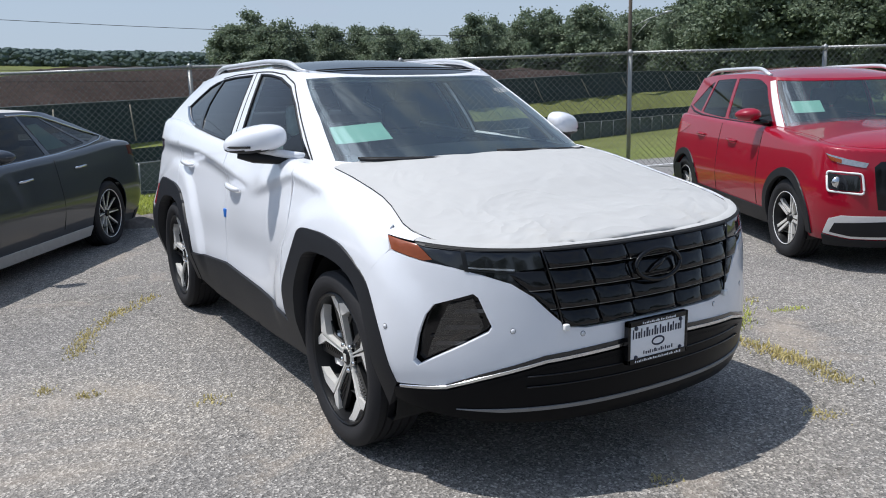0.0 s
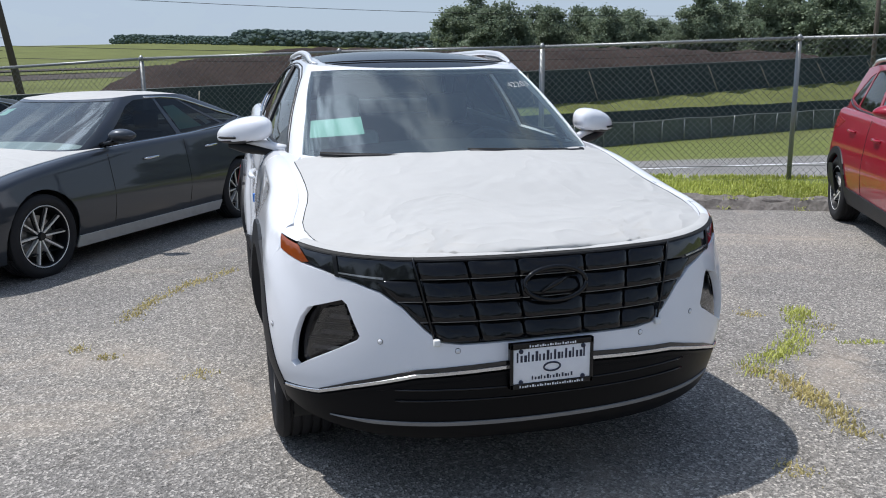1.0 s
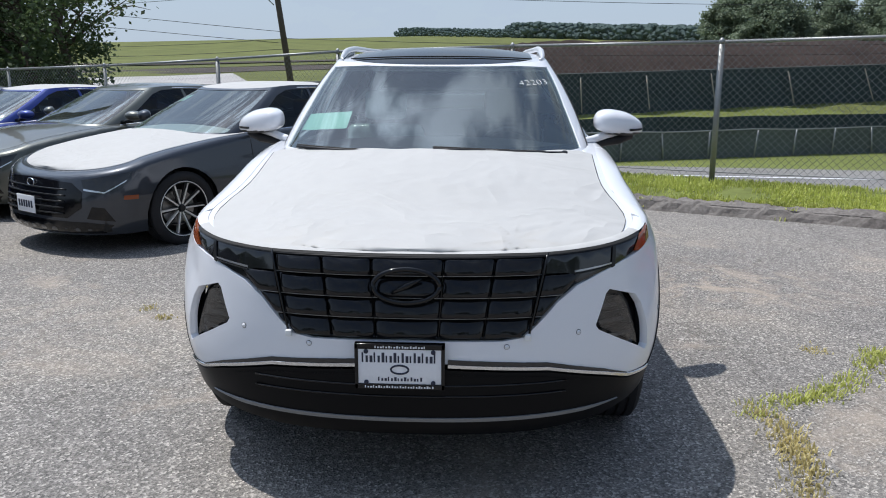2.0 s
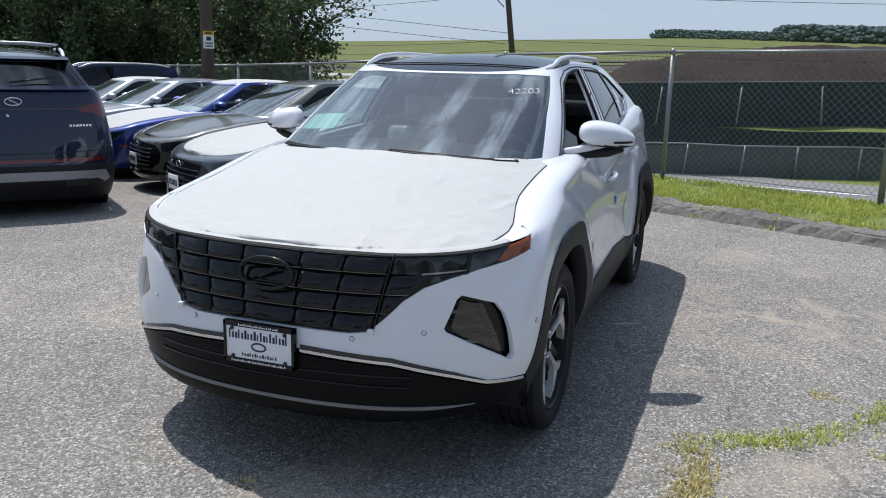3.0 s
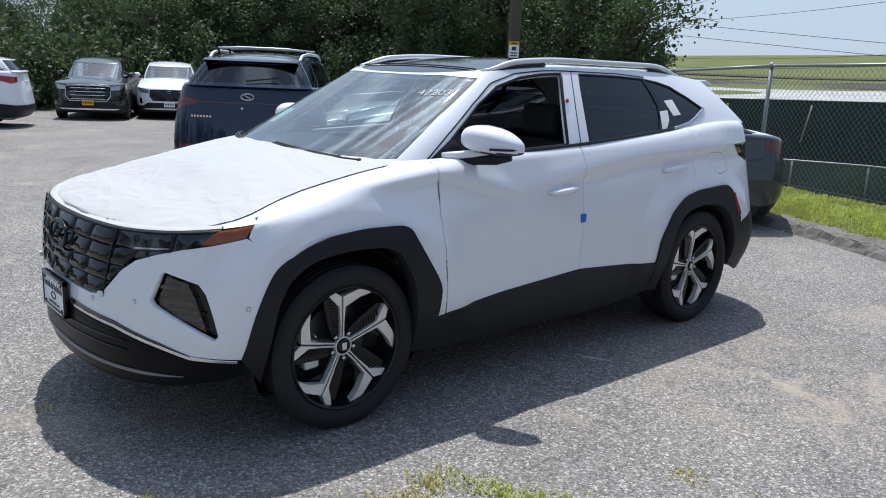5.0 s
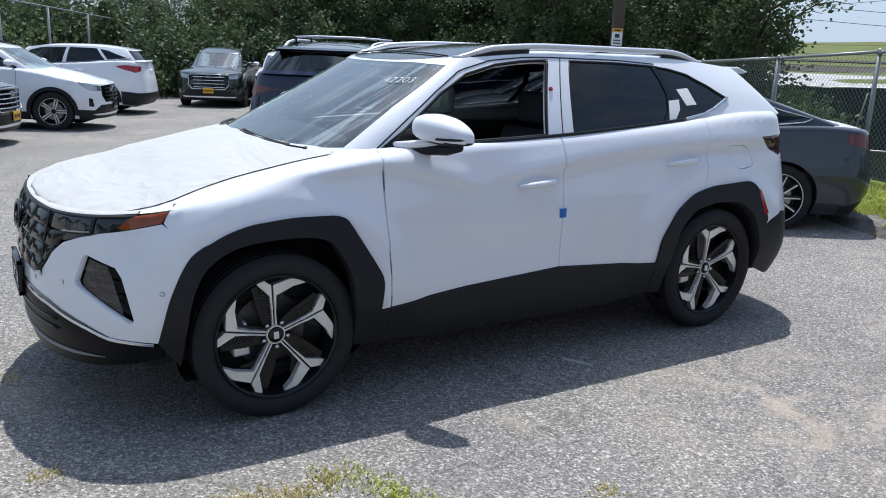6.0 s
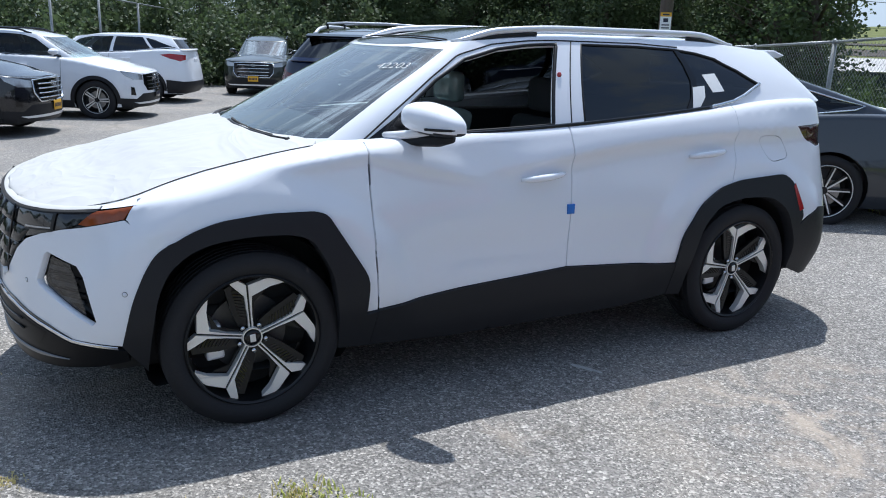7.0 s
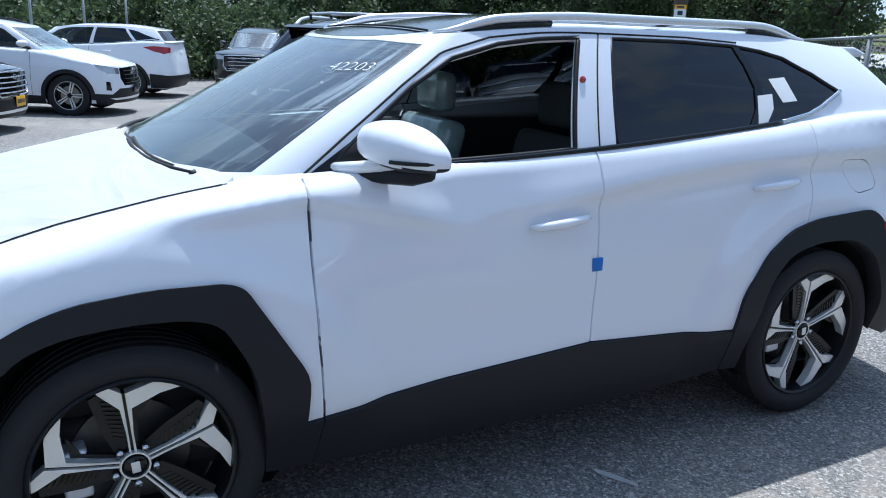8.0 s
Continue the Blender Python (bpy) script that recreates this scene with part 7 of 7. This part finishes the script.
def trunk_mesh(seed, height, r, limbs, reach):
    rng = random.Random(seed)
    verts, faces = [], []

    def add(me):
        n0 = len(verts)
        verts.extend([v.co.copy() for v in me.vertices])
        faces.extend([tuple(i + n0 for i in p.vertices) for p in me.polygons])
        bpy.data.meshes.remove(me)
    pts = [Vector((0.06 * height * noise.noise(Vector((seed, t * 2, 0))), 0.06 * height * noise.noise(Vector((seed, t * 2, 5))), height * t - 0.2)) for t in (0, 0.15, 0.35, 0.6, 0.85, 1.0)]
    add(tube(pts, [r * 1.25, r, r * 0.85, r * 0.6, r * 0.35, r * 0.12], 8))
    for k in range(limbs):
        t = rng.uniform(0.35, 0.9)
        p = Vector((0, 0, height * t - 0.2))
        a = rng.uniform(0, 2 * math.pi)
        d = Vector((math.cos(a), math.sin(a), rng.uniform(0.2, 0.9))).normalized() * reach * rng.uniform(0.6, 1.1) * (1.1 - 0.5 * t)
        mid = p + d * 0.5 + Vector((rng.uniform(-0.2, 0.2), rng.uniform(-0.2, 0.2), rng.uniform(-0.1, 0.3))) * reach * 0.3
        add(tube([p, mid, p + d], [r * 0.4, r * 0.25, r * 0.06], 5))
        for j in range(3):
            q = mid + (p + d - mid) * rng.uniform(0, 0.8)
            e = q + Vector((rng.uniform(-1, 1), rng.uniform(-1, 1), rng.uniform(-0.2, 0.9))) * reach * 0.35
            add(tube([q, (q + e) / 2 + Vector((0, 0, 0.1)), e], [r * 0.16, r * 0.1, r * 0.03], 4))
    me = mesh_of("trunk", verts, faces)
    me.materials.append(BARK)
    return me


KINDS = [(leaf_crown(11 + k, 2.6, 3.4, 80, 190, 0.125), trunk_mesh(31 + k, 7.5, 0.17, 9, 2.4)) for k in range(4)]
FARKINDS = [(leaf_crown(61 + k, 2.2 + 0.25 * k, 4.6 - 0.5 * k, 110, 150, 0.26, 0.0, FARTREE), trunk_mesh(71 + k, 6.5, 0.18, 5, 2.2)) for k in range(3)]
SHRUB = [leaf_crown(51 + k, 1.6, 1.1, 50, 110, 0.095, 0.0) for k in range(2)]
SHRUBG = leaf_crown(55, 1.6, 1.1, 40, 90, 0.13, 0.0, BUSH)
SPARSE = (leaf_crown(91, 2.4, 2.8, 20, 45, 0.17, 0.45), trunk_mesh(92, 8.0, 0.16, 16, 2.9))


def tree(kind, x, y, s, z=None, crown_z=6.2, label="dark leafy tree at the edge of the lot", group="woodland trees", wide=1.0):
    t = thing("tree", label, "tree", group, m=Matrix.Translation((x, y, land(x, y) if z is None else z)) @ Matrix.Rotation(random.uniform(0, 6.28), 4, "Z") @ Matrix.Diagonal((s * wide, s * wide, s, 1)))
    part("trunk", kind[1], BARK, t)
    c = part("crown", kind[0], LEAF, t)
    c.location = (0, 0, crown_z)
    return t


rng = random.Random(4)
# woods beyond the far end of the lot and round behind the camera
spots = []
for i in range(15):
    spots.append((-36 + 1.9 * i + rng.uniform(-0.8, 0.8), 12.5 + 0.62 * i + rng.uniform(-1.5, 1.5)))
for i in range(14):
    spots.append((-40 + 2.0 * i + rng.uniform(-0.8, 0.8), 19 + 0.55 * i + rng.uniform(-1.5, 1.5)))
for i in range(16):
    spots.append((-28 - 0.55 * i + rng.uniform(-1, 1), 11 - 2.6 * i + rng.uniform(-1, 1)))
for i in range(12):
    spots.append((-35 - 0.4 * i + rng.uniform(-1, 1), 13 - 3.4 * i + rng.uniform(-1, 1)))
for i in range(16):
    spots.append((-26 + 4.4 * i + rng.uniform(-1.5, 1.5), -27 - 0.1 * i + rng.uniform(-2, 2)))
for i in range(8):
    spots.append((-40 + 3.4 * i + rng.uniform(-0.8, 0.8), 15.5 + 1.0 * i + rng.uniform(-1, 1)))
for i in range(9):
    spots.append((-31 - 0.9 * i + rng.uniform(-1, 1), 12.5 - 4.6 * i + rng.uniform(-1, 1)))
for x, y in spots:
    if y > 0 and math.degrees(math.atan2(y + 3.1, x - 2.2)) < 124:
        continue
    k = rng.randrange(4)
    tree(KINDS[k], x, y, rng.uniform(0.78, 1.08) * (0.62 if x < -24 and y < 11 else 1.0), crown_z=rng.uniform(3.6, 5.2))
for i in range(96):
    x, y = (-38 + 0.62 * i, 11.5 + 0.21 * i + 1.5 * (i % 2)) if i < 46 else (-25.5 - 0.23 * (i - 46) - 1.5 * (i % 2), 11 - 0.95 * (i - 46))
    x, y = x + rng.uniform(-0.6, 0.6), y + rng.uniform(-0.8, 0.8)
    if y > 0 and math.degrees(math.atan2(y + 3.1, x - 2.2)) < 121:
        continue
    b = thing("shrub", "dark green undergrowth at the edge of the woods", "shrub", "undergrowth", m=Matrix.Translation((x, y, land(x, y) + 0.9)) @ Matrix.Rotation(rng.uniform(0, 6), 4, "Z") @ Matrix.Diagonal((1.5, 1.5, rng.uniform(1.3, 2.2), 1)))
    part("crown", SHRUB[i % 2], LEAF, b)
tree(SPARSE, -12.0, 19.6, 0.95, crown_z=5.6, label="thin tree with bare twigs at the end of the woods")
tree(SPARSE, -14.2, 21.4, 1.15, crown_z=5.6, label="thin tree with bare twigs at the end of the woods")

# far tree belt beyond the heaps, its leaves paled in colour for haze
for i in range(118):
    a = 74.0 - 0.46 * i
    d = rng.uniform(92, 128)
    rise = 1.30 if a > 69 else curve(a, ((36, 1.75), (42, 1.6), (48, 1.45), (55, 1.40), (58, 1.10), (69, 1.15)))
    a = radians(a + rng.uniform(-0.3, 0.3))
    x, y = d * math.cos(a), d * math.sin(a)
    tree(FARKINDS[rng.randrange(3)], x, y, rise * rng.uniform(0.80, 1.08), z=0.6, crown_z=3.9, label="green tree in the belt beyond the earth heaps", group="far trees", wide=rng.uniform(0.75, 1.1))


def far_woods(a0, a1, d, h, name):
    """Distant wooded hill, leaf masses along an arc; its haze is in the leaf colour."""
    verts, faces = [], []
    r2 = random.Random(8)
    n = int((a0 - a1) * 26)
    for i in range(n):
        a = radians(a0 + (a1 - a0) * i / n)
        dd = d * r2.uniform(0.95, 1.1)
        x, y = dd * math.cos(a), dd * math.sin(a)
        z0 = land(x, y)
        for k in range(11):
            s = h * r2.uniform(0.10, 0.24)
            p = Vector((x + r2.uniform(-h, h), y + r2.uniform(-h, h), z0 + h * r2.uniform(0.0, 0.8)))
            ring = [p + Vector((math.cos(t) * s * math.sin(a), -math.sin(t) * 0 - math.cos(t) * s * math.cos(a), s * 0.75 * math.sin(t))) * r2.uniform(0.8, 1.2) for t in [2 * math.pi * j / 7 for j in range(7)]]
            n0 = len(verts)
            verts += ring + [p + Vector((-math.cos(a), -math.sin(a), 0)) * s * 0.6]
            faces += [(n0 + j, n0 + (j + 1) % 7, n0 + 7) for j in range(7)]
    me = mesh_of(name, verts, faces, smooth_all=False)
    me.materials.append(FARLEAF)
    return tagged(new(name, me), "wooded hills on the horizon, haze put into their colour", "woods", kind="stuff")


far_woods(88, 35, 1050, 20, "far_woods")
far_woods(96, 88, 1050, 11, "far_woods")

# low bushes on the slope beyond the fence
for i in range(9):
    x, y = -9.5 - 1.3 * i + rng.uniform(-0.4, 0.4), 17.5 + 0.9 * i + rng.uniform(-0.5, 0.5)
    b = thing("shrub", "green bush on the slope behind the fence", "shrub", "slope bushes", m=Matrix.Translation((x, y, land(x, y) + 0.7)) @ Matrix.Rotation(rng.uniform(0, 6), 4, "Z") @ Matrix.Diagonal((0.9, 0.9, rng.uniform(0.8, 1.2), 1)))
    part("crown", SHRUBG, BUSH, b)

# ---- poles, lamps, wires, sign ----
def wire(a, b, sag, r=0.012):
    a, b = Vector(a), Vector(b)
    return tube([a + (b - a) * t - Vector((0, 0, sag * 4 * t * (1 - t))) for t in [i / 16 for i in range(17)]], r, 5)


def utility_pole(x, y, h, lean, arm, group="utility poles", label="weathered wooden utility pole with a lamp arm"):
    g = land(x, y)
    t = thing("utility_pole", label, "pole", group, m=Matrix.Translation((x, y, g)))
    part("pole", tube([(0, 0, -0.5), (lean * 0.5, -lean * 0.16, h / 2), (lean, -lean * 0.32, h)], [0.17, 0.14, 0.11], 10), WOOD, t)
    if arm:
        a = Vector(arm)
        ar = part("lamp_arm", tube([(lean * 0.6, 0, h * 0.575), Vector((lean * 0.6, 0, h * 0.605)) + a * 0.6, Vector((lean * 0.6, 0, h * 0.615)) + a], 0.035, 8), GALV, t)
        part("brace", tube([(lean * 0.6, 0, h * 0.50), Vector((lean * 0.6, 0, h * 0.602)) + a * 0.62], 0.025, 6), GALV, ar)
        end = Vector((lean * 0.6, 0, h * 0.615)) + a
        part("lamp_head", tube([end - a.normalized() * 0.1, end + a.normalized() * 0.25, end + a.normalized() * 0.6], [0.05, 0.13, 0.08], 10), GALV, ar)
    return t


utility_pole(-8.97, 35.33, 10.5, -1.57, (-1.9, -1.3, 0.35))
utility_pole(39.6, 40.1, 13.0, 0.0, (1.6, -1.6, 0.4), label="grey street lamp pole beyond the fence")
utility_pole(-42.0, 47.0, 9.5, 0.2, None, label="weathered wooden utility pole far off")
lines = thing("overhead_wires", "thin black overhead wires between the poles", "wires", kind="structure")
for z0, z1, z2, dx in ((5.2, 6.6, 7.5, 0.0), (3.0, 5.0, 5.5, 0.2), (2.5, 4.6, 5.0, -0.2), (7.6, 9.0, 8.5, 0.4)):
    part("wire", wire((-9.4 - 0.15 * (z0 - 1.5) + dx, 35.5, z0), (39.6 + dx, 40.1, z1 - 1.5), 0.5), INKBLK, lines)
    part("wire", wire((-9.4 - 0.15 * (z0 - 1.5) + dx, 35.5, z0), (-42 + dx, 47, z2 - 1.8), 0.6), INKBLK, lines)
    part("wire", wire((-9.4 - 0.15 * (z0 - 1.2) + dx, 35.5, z0 + 0.3), (-60 + dx, 8, z2 + 4), 0.6), INKBLK, lines)

sp = thing("sign_pole", "dark wooden pole with a small yellow and white notice", "pole", m=Matrix.Translation((-9.68, 11.80, lot_z(-9.68, 11.8))))
part("pole", tube([(0, 0, -0.3), (0, 0, 4), (0.05, 0, 9.0)], [0.17, 0.15, 0.12], 12), WOOD, sp)
sg = part("notice", box(-0.115, 0.115, -0.19, -0.178, 2.05, 2.42, 0.003), PAPER, sp, "white notice with a yellow header")
for nm, b, mt in (("header", (-0.115, 0.115, -0.193, -0.188, 2.335, 2.42), YELLOW), ("printed_bar", (-0.05, 0.05, -0.193, -0.188, 2.22, 2.30), INK), ("printed_bar", (-0.08, 0.08, -0.193, -0.188, 2.15, 2.175), INK), ("printed_bar", (-0.08, 0.08, -0.193, -0.188, 2.09, 2.115), INK), ("printed_bar", (-0.07, 0.07, -0.196, -0.191, 2.36, 2.395), INK)):
    part(nm, box(*b), mt, sg)
sg.rotation_euler = (0, 0, radians(48))

# wire fence before the woods
wf = thing("woodland_fence", "thin wire fence in front of the woods", "fence", kind="structure")
P0, P1 = Vector((-22.9, 1.7, 0)), Vector((-34.8, 8.8, 0))
tops = []
for i in range(-5, 7):
    p = P0 + (P1 - P0) * i / 5.0
    top = 2.45 - 0.09 * i
    part("fence_post", tube([(p.x, p.y, -0.5), (p.x, p.y, top)], 0.035, 8), GALV, wf)
    tops.append((p.x, p.y, top - 0.02))
part("top_rail", tube(tops, 0.025, 6), GALV, wf)

# ---- grass on the verge and weeds in the cracks ----
def blades(spots, seed, h0, h1, name, label, mat, lean=0.5, w=0.006):
    """Single blades of grass at (x, y) spots, as one mass."""
    rng = random.Random(seed)
    verts, faces = [], []
    for x, y in spots:
        h = rng.uniform(h0, h1)
        a = rng.uniform(0, 6.283)
        d = Vector((math.cos(a), math.sin(a), 0))
        s = Vector((-d.y, d.x, 0)) * w * rng.uniform(0.7, 1.5)
        p = Vector((x, y, land(x, y) - 0.004))
        k = rng.uniform(0.1, lean) * h
        n0 = len(verts)
        verts += [p - s, p + s, p + d * k * 0.4 + Vector((0, 0, h * 0.6)) + s * 0.7, p + d * k * 0.4 + Vector((0, 0, h * 0.6)) - s * 0.7, p + d * k + Vector((0, 0, h * rng.uniform(0.75, 1.0)))]
        faces += [(n0, n0 + 1, n0 + 2, n0 + 3), (n0 + 3, n0 + 2, n0 + 4)]
    me = mesh_of(name, verts, faces, smooth_all=False)
    me.materials.append(mat)
    return tagged(new(name, me), label, "grass", kind="stuff")


rng = random.Random(21)
spots = []
for i in range(60000):
    m = rng.uniform(-13, 10)
    n = KERB + 0.16 + rng.random() ** 1.3 * 1.9
    if noise.noise(Vector((m * 1.3, n * 1.3, 2))) + 0.45 * rng.random() < -0.05:
        continue
    p = fence_frame(m, n)
    spots.append((p.x, p.y))
blades(spots, 3, 0.03, 0.085, "verge_grass", "bright green grass on the verge", BLADE, w=0.007)


def along(path, per_m, spread, seed):
    r = random.Random(seed)
    out = []
    for a, b in zip(path, path[1:]):
        n = int(math.dist(a, b) * per_m)
        for i in range(n):
            t = r.random()
            c = max(0.15, 0.6 + 0.9 * noise.noise(Vector((a[0] + (b[0] - a[0]) * t, a[1] + (b[1] - a[1]) * t, 3)) * 3))
            if r.random() > c:
                continue
            out.append((a[0] + (b[0] - a[0]) * t + r.gauss(0, spread), a[1] + (b[1] - a[1]) * t + r.gauss(0, spread)))
    return out


W1 = [(2.46, 0.86), (2.27, 0.60), (2.06, 0.35), (1.86, 0.20), (1.64, 0.11), (1.44, -0.05)]
W2 = [(1.50, 0.04), (1.57, -0.12), (1.56, -0.30), (1.51, -0.58), (1.46, -0.78)]
W3 = [(-1.74, 1.92), (-1.60, 2.38), (-1.36, 2.80), (-1.04, 3.16)]
blades(along(W1, 1300, 0.045, 1), 11, 0.012, 0.047, "crack_weeds", "yellow-green weeds in a crack of the asphalt", WEED, 0.9, 0.004)
blades(along(W2, 1400, 0.045, 2), 12, 0.010, 0.045, "crack_weeds", "half-dry weeds in a crack of the asphalt", DRYWEED, 0.9, 0.004)
blades(along(W3, 800, 0.035, 3), 13, 0.006, 0.025, "crack_weeds", "half-dry yellowish weeds in a crack of the asphalt", DRYWEED, 0.9, 0.004)
blades(along([(2.22, 0.23), (2.35, 0.195), (2.49, 0.17)], 600, 0.018, 4), 16, 0.008, 0.03, "crack_weeds", "thin line of yellow-green weeds in a crack", WEED, 0.9, 0.004)
tufts = []
for x, y, n, s in ((-1.93, 1.44, 60, 0.03), (-1.76, 1.23, 60, 0.03), (-1.26, 0.79, 60, 0.04), (2.1, 0.86, 120, 0.04), (2.37, 0.5, 60, 0.04), (1.0, -0.95, 120, 0.04), (-0.05, -1.0, 50, 0.03)):
    tufts += [(rng.gauss(x, s), rng.gauss(y, s)) for _ in range(n)]
blades(tufts, 14, 0.006, 0.025, "weed_tufts", "small dry tufts in the asphalt", DRYWEED, 0.9, 0.004)
kerbweeds = []
for i in range(16):
    m = -9 + 1.2 * i + rng.uniform(-0.4, 0.4)
    p = fence_frame(m, KERB - 0.02)
    kerbweeds += [(rng.gauss(p.x, 0.06), rng.gauss(p.y, 0.03)) for _ in range(70)]
blades(kerbweeds, 15, 0.02, 0.07, "kerb_weeds", "small weeds along the kerb", WEED, 0.9, 0.006)
